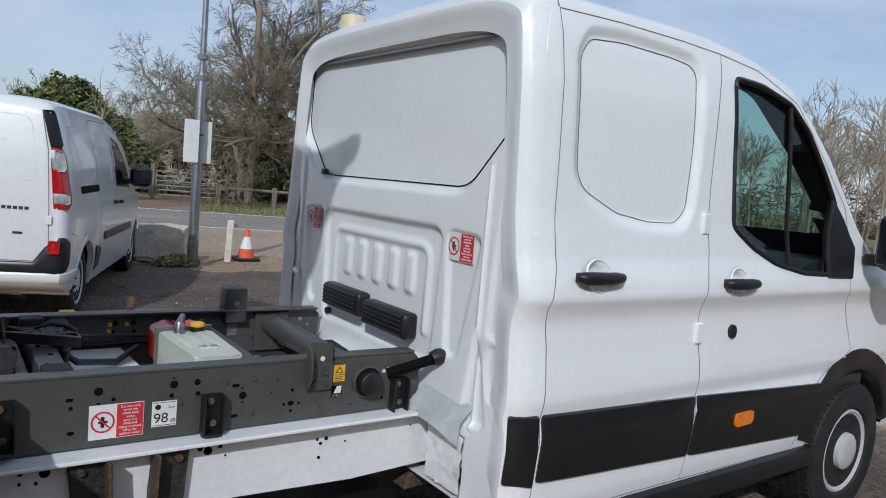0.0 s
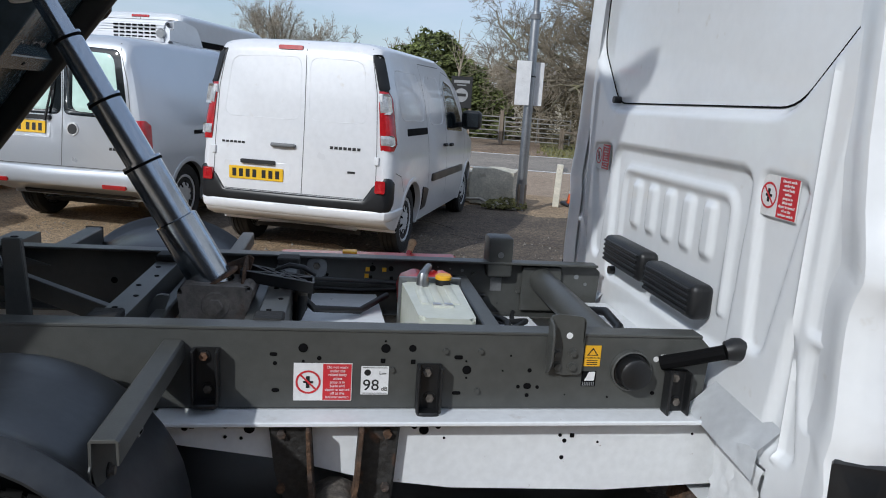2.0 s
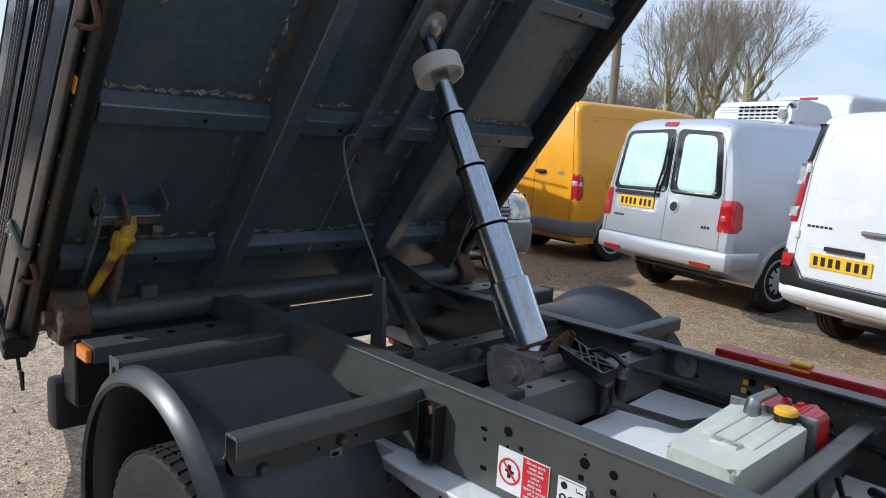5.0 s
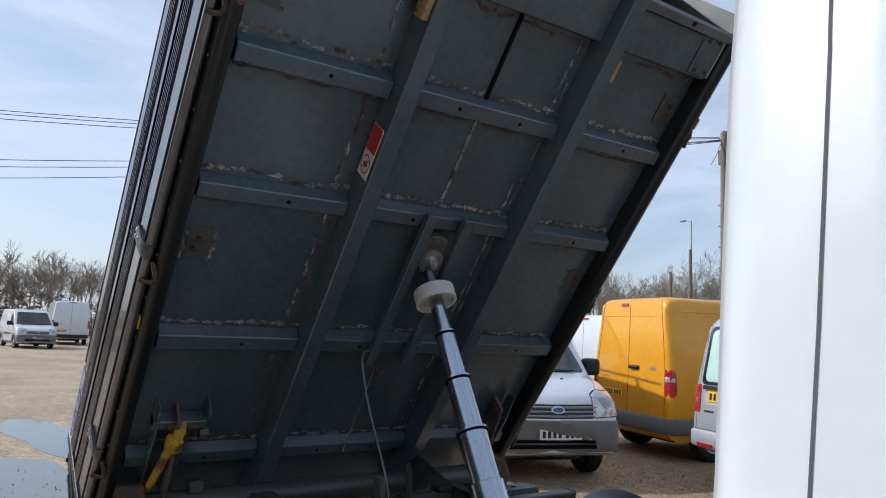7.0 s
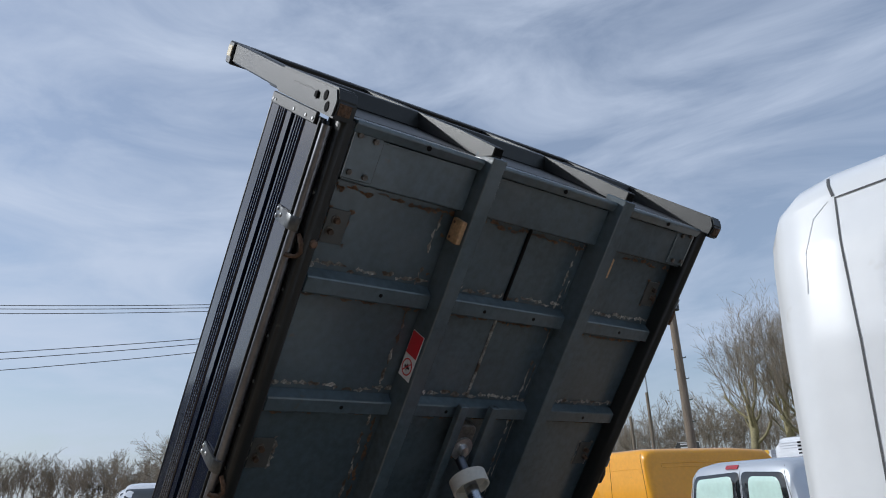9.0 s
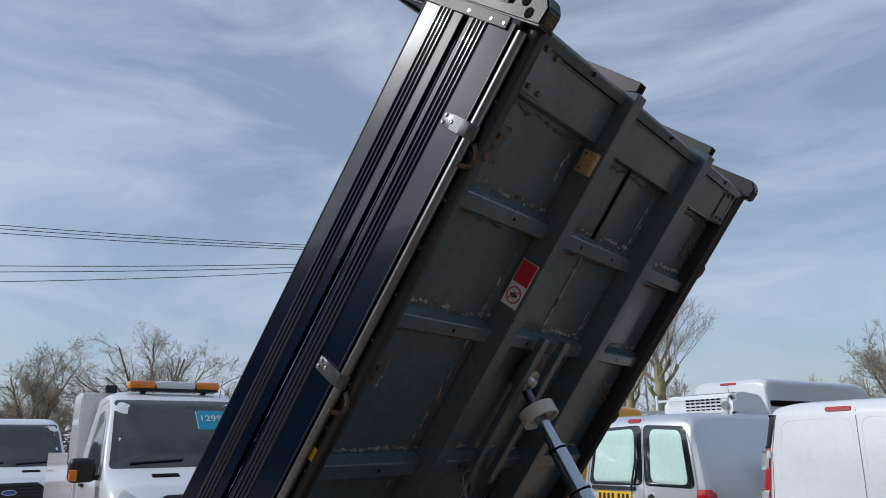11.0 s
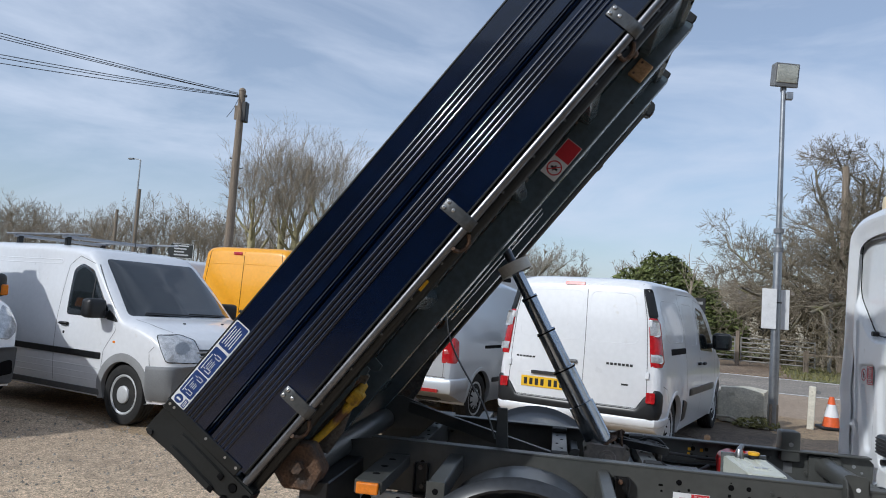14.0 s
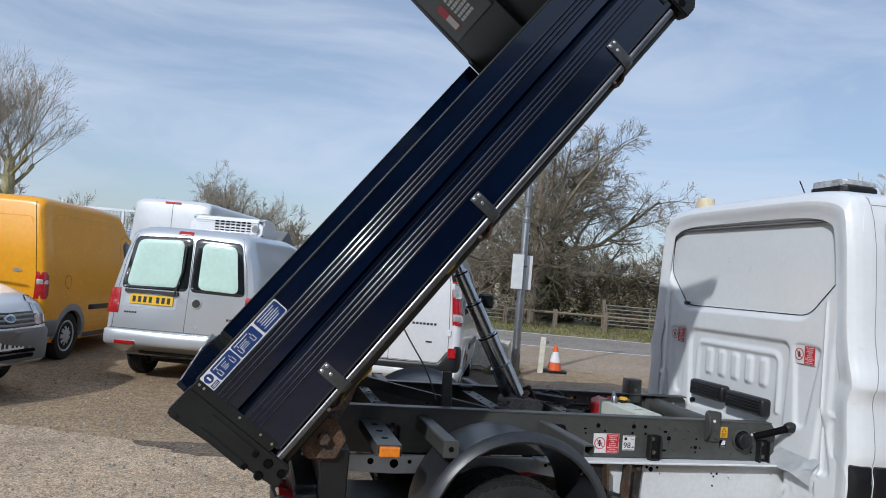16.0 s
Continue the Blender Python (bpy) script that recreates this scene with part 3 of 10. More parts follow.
def mirror_arm(parent, x, y, z, s, material=None, big=1.0):
    """A door mirror: a rounded housing with its glass, on a foot."""
    w = part("door_mirror", bevel_box(x - 0.06 * big, x + 0.10 * big, min(y, y + s * 0.22 * big), max(y, y + s * 0.22 * big), z, z + 0.20 * big, 0.045 * big, 3), material or PLASTIC, parent, smooth=40)
    part("mirror_glass", bevel_box(x - 0.064 * big, x - 0.056 * big, min(y + s * 0.03, y + s * 0.20 * big), max(y + s * 0.03, y + s * 0.20 * big), z + 0.025 * big, z + 0.175 * big, 0.003), GLASS, w)
    part("mirror_foot", bevel_box(x - 0.03, x + 0.08, min(y - s * 0.06, y + s * 0.04), max(y - s * 0.06, y + s * 0.04), z + 0.02, z + 0.08, 0.012, 2), PLASTIC, w)

# ---------------- the tipper truck: cab ----------------
truck = thing("tipper_truck", pose(0, 0, 0), "white crew-cab tipper truck with dark grey subframe, parked on the yard", "truck")
CAB_KEYS = [(-0.012, 0.43, 2.225, 0.945), (0.012, 0.43, 2.262, 0.972), (0.05, 0.43, 2.285, 0.988), (0.11, 0.43, 2.296, 0.997), (0.3, 0.43, 2.302, 1.0), (0.8, 0.43, 2.312, 1.0), (1.0, 0.43, 2.31, 1.0), (1.2, 0.43, 2.292, 1.0),
            (1.35, 0.43, 2.27, 1.0), (1.6, 0.43, 2.20, 1.0), (1.95, 0.43, 1.93, 1.0), (2.3, 0.43, 1.58, 1.0), (2.5, 0.43, 1.40, 1.0), (2.9, 0.42, 1.30, 0.985), (3.2, 0.40, 1.12, 0.95), (3.38, 0.42, 0.90, 0.86)]
CAB_PROF = [(0.40, 1.00), (0.50, 1.018), (0.74, 1.025), (0.80, 1.008), (0.86, 1.019), (0.92, 1.017), (1.02, 1.006), (1.10, 1.001), (1.14, 1.003), (1.175, 1.013), (1.215, 1.030), (1.26, 1.022), (1.36, 0.993), (1.5, 0.969), (1.7, 0.955), (1.95, 0.936), (2.10, 0.914), (2.20, 0.884), (2.35, 0.86)]
FW = (2.37, 0.36)
cab_bm, cab = shell(CAB_KEYS, CAB_PROF, [FW], arch=0.44, step=0.015, ns=116, corner=0.10, power=0.36, open_back=True, rise=1.0)


def poly_dist(px, pz, pts):
    """Distance to an outline for arrays of places: negative inside."""
    p = np.stack([px, pz], -1)
    d = np.full(px.shape, 1e9)
    inside = np.zeros(px.shape, bool)
    for a, b in zip(pts, pts[1:] + pts[:1]):
        a, b = np.array(a), np.array(b)
        ab = b - a
        t = np.clip(((p - a) @ ab) / max(ab @ ab, 1e-9), 0, 1)
        d = np.minimum(d, np.linalg.norm(p - a - t[..., None] * ab, axis=-1))
        cross = ((a[1] > pz) != (b[1] > pz)) & (px < (b[0] - a[0]) * (pz - a[1]) / (b[1] - a[1] + 1e-12) + a[0])
        inside ^= cross
    return np.where(inside, -d, d)


def step_in(d, width):
    """1 inside an outline, easing to 0 over the width at its edge."""
    t = np.clip(0.5 - d / width, 0, 1)
    return t * t * (3 - 2 * t)


BLANK = [(0.28, 2.119), (0.451, 2.136), (0.739, 2.132), (0.855, 2.121), (0.891, 2.083), (0.881, 1.793), (0.85, 1.546), (0.791, 1.495), (0.631, 1.493), (0.446, 1.516), (0.269, 1.590), (0.232, 1.652), (0.231, 2.05)]
BLANK = soften(BLANK, 0.03, 3)
WIN1 = soften([(1.133, 2.108), (1.337, 2.104), (1.583, 2.053), (1.728, 1.95), (1.895, 1.78), (2.023, 1.63), (1.956, 1.292), (1.711, 1.30), (1.482, 1.339), (1.296, 1.41), (1.158, 1.491), (1.14, 1.749)], 0.035, 3)
SCREEN = soften([(-0.78, 1.47), (0.78, 1.47), (0.68, 2.16), (-0.68, 2.16)], 0.08, 4)


def press(bm, outline, depth, width, shift):
    """Presses the side panels inwards inside an outline."""
    vs = [v for v in bm.verts if abs(v.co.y) > 0.6]
    d = poly_dist(np.array([v.co.x for v in vs]), np.array([v.co.z for v in vs]), outline)
    for v, k in zip(vs, step_in(d - shift, width)):
        if k > 0:
            v.co.y -= math.copysign(depth * float(k), v.co.y)


def cut_out(bm, outline, side):
    """Cuts an opening through both sides, or through the front, and trims its edge to the outline."""
    pick = (lambda c: (c.x, c.z)) if side else (lambda c: (c.y, c.z))
    fs = [f for f in bm.faces if (abs(f.calc_center_median().y) > 0.6 if side else f.calc_center_median().x > 1.3)]
    cs = [pick(f.calc_center_median()) for f in fs]
    d = poly_dist(np.array([c[0] for c in cs]), np.array([c[1] for c in cs]), outline)
    bmesh.ops.delete(bm, geom=[f for f, k in zip(fs, d) if k < 0], context="FACES")
    for e in bm.edges:
        if len(e.link_faces) == 1:
            for v in e.verts:
                if (abs(v.co.y) < 0.6) if side else (v.co.x < 1.3):
                    continue
                p = Vector(pick(v.co))
                best = min((geometry.intersect_point_line(p, Vector(a), Vector(b)) + (Vector(a), Vector(b)) for a, b in zip(outline, outline[1:] + outline[:1])),
                           key=lambda r: (p - (r[2].lerp(r[3], min(1, max(0, r[1]))))).length)
                q = best[2].lerp(best[3], min(1, max(0, best[1])))
                if (p - q).length < 0.03:
                    if side:
                        v.co.x, v.co.z = q.x, q.y
                    else:
                        v.co.y, v.co.z = q.x, q.y


class Spot:
    """A remembered place on the shell."""

    def __init__(self, co):
        self.co = co.copy()


body_ring = [Spot(v.co) for v in cab_bm.verts if abs(v.co.x + 0.012) < 1e-4 and v.co.z > 0.5]
body_ring.sort(key=lambda q: math.atan2(q.co.y, q.co.z - 1.35))
press(cab_bm, BLANK, 0.024, 0.042, 0.021)
for hx, hz in ((0.305, 1.292), (1.175, 1.262)):
    press(cab_bm, [(hx + 0.066 * math.cos(2 * math.pi * k / 24), hz + 0.050 * math.sin(2 * math.pi * k / 24)) for k in range(24)], 0.022, 0.030, -0.010)
cut_out(cab_bm, WIN1, True)
cut_out(cab_bm, SCREEN, False)
body = part("cab_body", cab_bm, WHITE, truck, "glossy white cab shell", smooth=40)
lin_bm, _ = shell([(k[0], 0.46, k[2] - 0.045, k[3] - 0.035) for k in CAB_KEYS if 0.2 < k[0] < 2.6], CAB_PROF, step=0.04, ns=40, corner=0.10, power=0.36, rise=1.0)
cut_out(lin_bm, WIN1, True)
cut_out(lin_bm, SCREEN, False)
part("cab_lining", lin_bm, TRIMGREY, truck, "dark grey cab lining", smooth=40)
PANEL = soften([(0.80, 2.11), (-0.81, 2.10), (-0.825, 1.80), (-0.59, 1.562), (0.585, 1.562), (0.815, 1.80)], 0.07, 5)
LOWER = soften([(0.49, 1.395), (-0.49, 1.395), (-0.46, 0.87), (0.46, 0.87)], 0.06, 4)
BEADU = soften([(0.40, 1.315), (-0.40, 1.315), (-0.40, 0.90), (0.40, 0.90)], 0.06, 4)
# back wall, pressed from one sheet
ys, zs = np.linspace(-0.985, 0.985, 186), np.linspace(0.43, 2.247, 172)
Y, Z = np.meshgrid(ys, zs, indexing="ij")
X = np.full(Y.shape, 0.006)
X += 0.036 * step_in(poly_dist(Y, Z, PANEL) - 0.018, 0.040)
X += 0.020 * step_in(poly_dist(Y, Z, LOWER), 0.024)
bd = np.abs(poly_dist(Y, Z, BEADU))
X -= 0.013 * np.clip(1 - bd / 0.024, 0, 1) ** 0.7 * (Z > 0.97)
for cy in (-0.27, -0.135, 0.0, 0.135, 0.27):
    X -= 0.014 * step_in(poly_dist(Y, Z, rounded(cy - 0.033, cy + 0.033, 1.11, 1.275, 0.015, 2)), 0.022)
for s in (1, -1):
    X += 0.016 * step_in(poly_dist(Y, Z, soften([(s * 0.53, 1.395), (s * 0.73, 1.385), (s * 0.635, 0.93), (s * 0.565, 0.93)], 0.04, 4)), 0.024)
    X += 0.018 * step_in(poly_dist(Y, Z, soften([(s * 0.75, 1.08), (s * 0.83, 0.72), (s * 0.70, 0.72)], 0.03, 3)), 0.024)
    # stepped pressings up the corner pillars
    for poly in ([(0.805, 1.05), (0.815, 1.36), (0.850, 1.60), (0.880, 1.60), (0.897, 1.36), (0.880, 1.14), (0.893, 1.05)], [(0.815, 0.93), (0.82, 1.02), (0.895, 1.02), (0.90, 0.94), (0.87, 0.83), (0.845, 0.83)]):
        X += 0.012 * step_in(poly_dist(Y, Z, soften([(s * a, b) for a, b in poly], 0.02, 3)), 0.020)
    X -= 0.012 * np.clip(1 - np.abs(Y - s * 0.760) / 0.011, 0, 1) * (Z < 1.66) * (Z > 0.70)
    X += 0.006 * np.clip(1 - np.abs(Y - s * 0.728) / 0.007, 0, 1) * (Z > 2.13)
half = 0.945 * np.interp(Z, [q[0] for q in CAB_PROF], [q[1] for q in CAB_PROF]) - 0.004
rim = np.clip((Z - 2.125) / 0.10, 0, 1)
half = np.where(Z > 2.125, np.minimum(half, 0.945 * 0.9065 * np.clip(1 - rim * rim, 0, 1) ** 0.18), half)
Y = np.clip(Y, -half, half)
bm = bmesh.new()
grid = [[bm.verts.new((float(X[i, j]), float(Y[i, j]), float(Z[i, j]))) for j in range(len(zs))] for i in range(len(ys))]
for i in range(len(ys) - 1):
    for j in range(len(zs) - 1):
        if Z[i, j + 1] < 2.223 and (zs[j] > 0.66 or abs(ys[i] + ys[i + 1]) / 2 > 0.745):
            bm.faces.new((grid[i][j], grid[i + 1][j], grid[i + 1][j + 1], grid[i][j + 1]))
ring_bm = bmesh.new()
edge = [(v.co.y, v.co.z) for v in body_ring]
rows = [[ring_bm.verts.new((x, y * k, 1.35 + (z - 1.35) * k)) for y, z in edge] for x, k in ((-0.012, 1.0), (-0.0125, 0.988), (-0.009, 0.968), (-0.002, 0.945), (0.0045, 0.92), (0.0085, 0.895))]
for a, b in zip(rows, rows[1:]):
    for k in range(len(edge) - 1):
        ring_bm.faces.new((a[k], a[k + 1], b[k + 1], b[k]))
part("back_rim", ring_bm, WHITE, truck, "rounded white rim round the back wall", smooth=60)
part("back_wall", bm, WHITE, truck, "white pressed steel back wall with a blanked window", smooth=60)
low = [(0.038, y, z) for y, z in PANEL]
seq = sorted(range(len(low)), key=lambda i: math.atan2(low[i][1], -(low[i][2] - 1.85)))
part("window_seal", tube([low[i] for i in seq if low[i][2] < 2.095], 0.0028, 6), SEAM, truck, "thin black rubber seal")
# A dark strip stands in for shade under the recess's top step.
top = sorted([(0.026, y, z) for y, z in PANEL if z > 2.02], key=lambda p: p[1])
part("window_seal", tube(top, 0.009, 8), GREYPLASTIC, truck, "dark grey strip for the recess shade atop the blanked window", smooth=60)
# black vents
for y0, y1, z in ((0.03, 0.385, 1.0), (-0.355, 0.0, 0.985)):
    v = part("air_vent", bevel_box(-0.045, 0.03, y0, y1, z - 0.055, z + 0.055, 0.022, 3), PLASTIC, truck, "black plastic louvred vent", smooth=40)
    for k in range(5):
        zz = z - 0.036 + 0.018 * k
        part("vent_slat", bevel_box(-0.052, -0.040, y0 + 0.022, y1 - 0.022, zz - 0.005, zz + 0.004, 0.002), PLASTIC, v)
part("grommet", disc((0.018, 0.42, 0.90), (1, 0, 0), 0.016, 0.03), PLASTIC, truck)
part("drain_grommet", disc((0.022, 0.575, 1.575), (1, 0, 0), 0.014, 0.03), PLASTIC, truck)
# hose stub
hose = part("filler_hose", tube([(0.03, -0.55, 0.915), (-0.01, -0.55, 0.915), (-0.03, -0.545, 0.908)], [0.032, 0.032, 0.026], 12), PLASTIC, truck, smooth=50)
part("hose_pipe", tube([(-0.03, -0.545, 0.905), (-0.10, -0.50, 0.87), (-0.17, -0.46, 0.84)], 0.020, 10), SEAM, hose)


def warning_label(parent, m, w, h, name="warning_label", label="white and red warning label"):
    """Left half: a red ring with a bar; right half: red with lines of white print. +z out of the label, origin at its centre."""
    ob = part(name, bevel_box(-w / 2, w / 2, -h / 2, h / 2, -0.001, 0.001, 0), WHITEP, parent, label)
    ob.matrix_local = m
    part("red_field", bevel_box(0.0, w / 2 - 0.002, -h / 2 + 0.002, h / 2 - 0.002, 0.0012, 0.0018, 0), REDP, ob)
    r = min(w / 4, h / 2) * 0.86
    ring = bmesh.new()
    n = 28
    for rad0, rad1 in ((r, r * 0.84),):
        vs = [[ring.verts.new((-w / 4 + q * math.cos(2 * math.pi * k / n), q * math.sin(2 * math.pi * k / n), 0.0022)) for k in range(n)] for q in (rad0, rad1)]
        for k in range(n):
            ring.faces.new((vs[0][k], vs[0][(k + 1) % n], vs[1][(k + 1) % n], vs[1][k]))
    bevel_box(-r * 0.9, r * 0.9, -r * 0.07, r * 0.07, 0.0022, 0.0028, 0, bm=ring, m=pose(-w / 4, 0, 0, 0, 0, -45))
    part("red_ring", ring, REDP, ob)
    bars = bmesh.new()
    bevel_box(-w / 4 - r * 0.18, -w / 4 + r * 0.12, -r * 0.5, r * 0.5, 0.0019, 0.0021, 0, bm=bars)
    bevel_box(-w / 4 - r * 0.4, -w / 4 + r * 0.4, -r * 0.1, r * 0.1, 0.0019, 0.0021, 0, bm=bars)
    part("black_mark", bars, BLACKP, ob)
    return ob


PALEPRINT = mat("pale_print", (0.45, 0.50, 0.46), 0.5)
TEXT = ["Do not work", "under the", "raised body", "unless", "prop is in", "place and", "tipper is turned", "off at the", "isolator switch"]


def label_print(lab, w, h, lines=TEXT, size=None):
    s = size or h / (len(lines) + 1.2)
    for k, t in enumerate(lines):
        letters(t, s, WHITEP, lab, pose(w / 4, h / 2 - (k + 1.0) * h / (len(lines) + 1), 0.0024), "print_line")


for y in (0.645, -0.605):
    lab = warning_label(truck, pose(0.014, y, 1.34) @ BACK, 0.16, 0.105)
    label_print(lab, 0.16, 0.105)
# roof beacon bar and cream cap
bar = part("beacon_bar", prism(soften([(0.21, -0.57), (0.24, -0.61), (0.45, -0.61), (0.48, -0.57), (0.48, -0.36), (0.45, -0.32), (0.24, -0.32), (0.21, -0.36)], 0.01, 2), "z", 2.306, 2.338, 0.006, seg=2), PLASTIC, truck, "low roof beacon bar", smooth=40)
part("beacon_lens", prism(soften([(0.218, -0.565), (0.245, -0.602), (0.445, -0.602), (0.472, -0.565), (0.472, -0.365), (0.445, -0.328), (0.245, -0.328), (0.218, -0.365)], 0.008, 2), "z", 2.338, 2.378, 0.010, seg=3), CLEARLENS, bar, "clear beacon lens", smooth=40)
for y in (-0.55, -0.38):
    part("beacon_foot", bevel_box(0.26, 0.43, y - 0.02, y + 0.02, 2.29, 2.322, 0.004), PLASTIC, bar)
part("aerial", tube([(0.20, -0.33, 2.29), (0.145, -0.33, 2.385)], 0.004, 6), PLASTIC, truck)
part("roof_cap", lathe([(0.066, 0), (0.066, 0.05), (0.060, 0.085), (0, 0.088)], 24, axis="z", m=pose(0.11, 0.56, 2.262)), CREAM, truck, "cream plastic roof cap", smooth=40)

# doors, windows and trim on both sides
SEAM2 = [(1.046, 2.192), (1.009, 1.94), (0.983, 1.66), (0.978, 1.485), (0.981, 1.38), (0.941, 1.20), (0.944, 1.10), (0.971, 0.90), (0.976, 0.80), (0.943, 0.567), (0.925, 0.45)]
DOOR2 = [(0.085, 0.45), (0.09, 0.54), (0.111, 0.90), (0.108, 1.05), (0.088, 1.19), (0.118, 1.33), (0.117, 1.46), (0.125, 1.67), (0.131, 1.94), (0.125, 2.186), (0.45, 2.198), (0.80, 2.199)] + SEAM2
DOOR1 = SEAM2[::-1] + [(1.32, 2.168), (1.63, 2.065), (2.12, 1.62), (2.20, 1.42), (2.14, 1.233), (2.262, 0.904), (1.93, 0.745), (1.80, 0.44)]
for side, s in (("R", -1), ("L", 1)):
    d = part("rear_door", gap(cab, side, DOOR2, 0.0032, True, off=0.0012, step=0.012), GAPGREY, truck, "closed white rear door outline")
    part("roof_joint", gap(cab, side, [(0.122, 2.19), (0.116, 2.215), (0.112, 2.232)], 0.005, off=0.0012, step=0.006), GAPGREY, truck)
    part("pillar_crease", bead(cab, side, [(0.060, 2.03), (0.066, 2.10), (0.084, 2.160), (0.112, 2.184)], 0.004, False, -0.003, 6), WHITE, truck, smooth=60)
    part("window_seal", bead(cab, side, BLANK, 0.0016, True, -0.0212, 6), GAPGREY, truck, "thin grey rubber seal", smooth=60)
    part("front_door", gap(cab, side, DOOR1, 0.0032, True, off=0.0012, step=0.012), GAPGREY, truck, "closed white front door outline")
    wf = part("front_window", patch(cab, side, WIN1, -0.008, 0.012), CLEARGLASS, truck, "clear tinted door window glass", smooth=40)
    part("window_frame", bead(cab, side, WIN1, 0.013, True, -0.002), PLASTIC, wf, smooth=60)
    part("quarter_bar", bead(cab, side, [(1.566, 2.04), (1.582, 1.33)], 0.011, False, 0.002), PLASTIC, wf)
    for x, zh, nm in ((0.31, 1.29, "rear_handle"), (1.17, 1.261, "front_handle")):
        hit, _ = onto(cab, side, x, zh)
        h = bmesh.new()
        tube([(x + 0.84 * dx, hit.y + s * dy, zh + dz) for dx, dy, dz in ((-0.138, 0.010, 0.004), (-0.130, 0.022, 0.003), (-0.10, 0.029, 0.001), (-0.03, 0.033, 0.0), (0.05, 0.033, 0.0), (0.11, 0.028, 0.001), (0.128, 0.020, 0.002), (0.134, 0.010, 0.002))], [0.010, 0.019, 0.023, 0.0235, 0.022, 0.018, 0.014, 0.007], 14, bm=h)
        bevel_box(x - 0.108, x - 0.070, min(hit.y - s * 0.006, hit.y + s * 0.03), max(hit.y - s * 0.006, hit.y + s * 0.03), zh - 0.018, zh + 0.018, 0.006, 2, bm=h)
        bevel_box(x + 0.070, x + 0.104, min(hit.y - s * 0.006, hit.y + s * 0.03), max(hit.y - s * 0.006, hit.y + s * 0.03), zh - 0.018, zh + 0.018, 0.006, 2, bm=h)
        part(nm, h, PLASTIC, truck, "black door handle", smooth=50)
        part("handle_dish", bead(cab, side, [(x + 0.012 + 0.062 * math.cos(2 * math.pi * k / 20), zh + 0.004 + 0.056 * math.sin(2 * math.pi * k / 20)) for k in range(20)], 0.006, True, -0.004, 6), WHITE, truck, smooth=60)
    part("door_lock", patch(cab, side, [(1.185 + 0.026 * math.cos(a), 1.052 + 0.03 * math.sin(a)) for a in (2 * math.pi * k / 16 for k in range(16))], 0.012), PLASTIC, truck, "black lock cover", smooth=40)
    for z, xh in ((1.50, 0.958), (1.06, 0.948)):
        hit, _ = onto(cab, side, xh, z)
        part("door_hinge", bevel_box(xh - 0.022, xh + 0.022, hit.y - 0.014, hit.y + 0.014, z - 0.045, z + 0.04, 0.006, 2), WHITE, truck)
    for pts in ([(-0.008, 0.585), (-0.002, 0.82), (0.098, 0.82), (0.086, 0.575)], [(0.102, 0.59), (0.114, 0.82), (0.968, 0.795), (0.938, 0.555)], [(0.950, 0.553), (0.982, 0.795), (2.03, 0.753), (1.875, 0.512)]):
        part("side_trim", patch(cab, side, soften(pts, 0.008, 2), 0.014), PLASTIC_SAT, truck, "black plastic side trim", smooth=40)
    part("side_marker", patch(cab, side, soften([(1.24, 0.635), (1.376, 0.64), (1.376, 0.70), (1.24, 0.695)], 0.02, 3), 0.024), AMBER, truck, "amber side marker lamp", smooth=40)
    part("sill_step", bevel_box(0.5, 2.0, min(s * 0.80, s * 1.045), max(s * 0.80, s * 1.045), 0.34, 0.44, 0.02, 2), PLASTIC, truck, "black sill step", smooth=40)
    arch_lip(truck, cab, side, *FW, 0.44, PLASTIC_SAT, 0.10)
    mirror_arm(truck, 2.32, s * 1.06, 1.32, s, big=1.5)
    part("mirror_triangle", patch(cab, side, [(1.93, 1.275), (1.955, 1.50), (1.99, 1.65), (2.10, 1.56), (2.22, 1.42), (2.16, 1.27)], 0.012), PLASTIC, truck, smooth=40)
    wheel(truck, FW[0] - 0.03, s * 0.93, FW[1] - 0.005, 0.36, 0.22, s, "steel", WHEELSIL, rim=0.62, tread=True)
part("windscreen", patch(cab, "F", SCREEN, 0.003), CLEARGLASS, truck, "clear windscreen glass", smooth=40)
part("front_grille", patch(cab, "F", soften([(-0.55, 0.78), (0.55, 0.78), (0.62, 1.02), (-0.62, 1.02)], 0.08, 4), 0.004), PLASTIC, truck, smooth=40)
# folded flap under the back wall
for s in (1, -1):
    flap = bmesh.new()
    rowp = None
    for k in range(9):
        t = k / 8
        y = s * (0.46 + 0.30 * t)
        wob = 0.012 * math.sin(9 * t + s)
        row = [flap.verts.new((0.02, y, 0.80 - 0.02 * t)), flap.verts.new((-0.05 + wob, y, 0.735 - 0.02 * t + wob)), flap.verts.new((-0.085 + 0.03 * t + wob, y, 0.715 - 0.06 * t - wob))]
        if rowp:
            for q in range(2):
                flap.faces.new((rowp[q], rowp[q + 1], row[q + 1], row[q]))
        rowp = row
    bmesh.ops.solidify(flap, geom=flap.faces[:], thickness=0.004)
    part("floor_flap", flap, WHITE_CHASSIS, truck, "bent white floor flange", smooth=40)
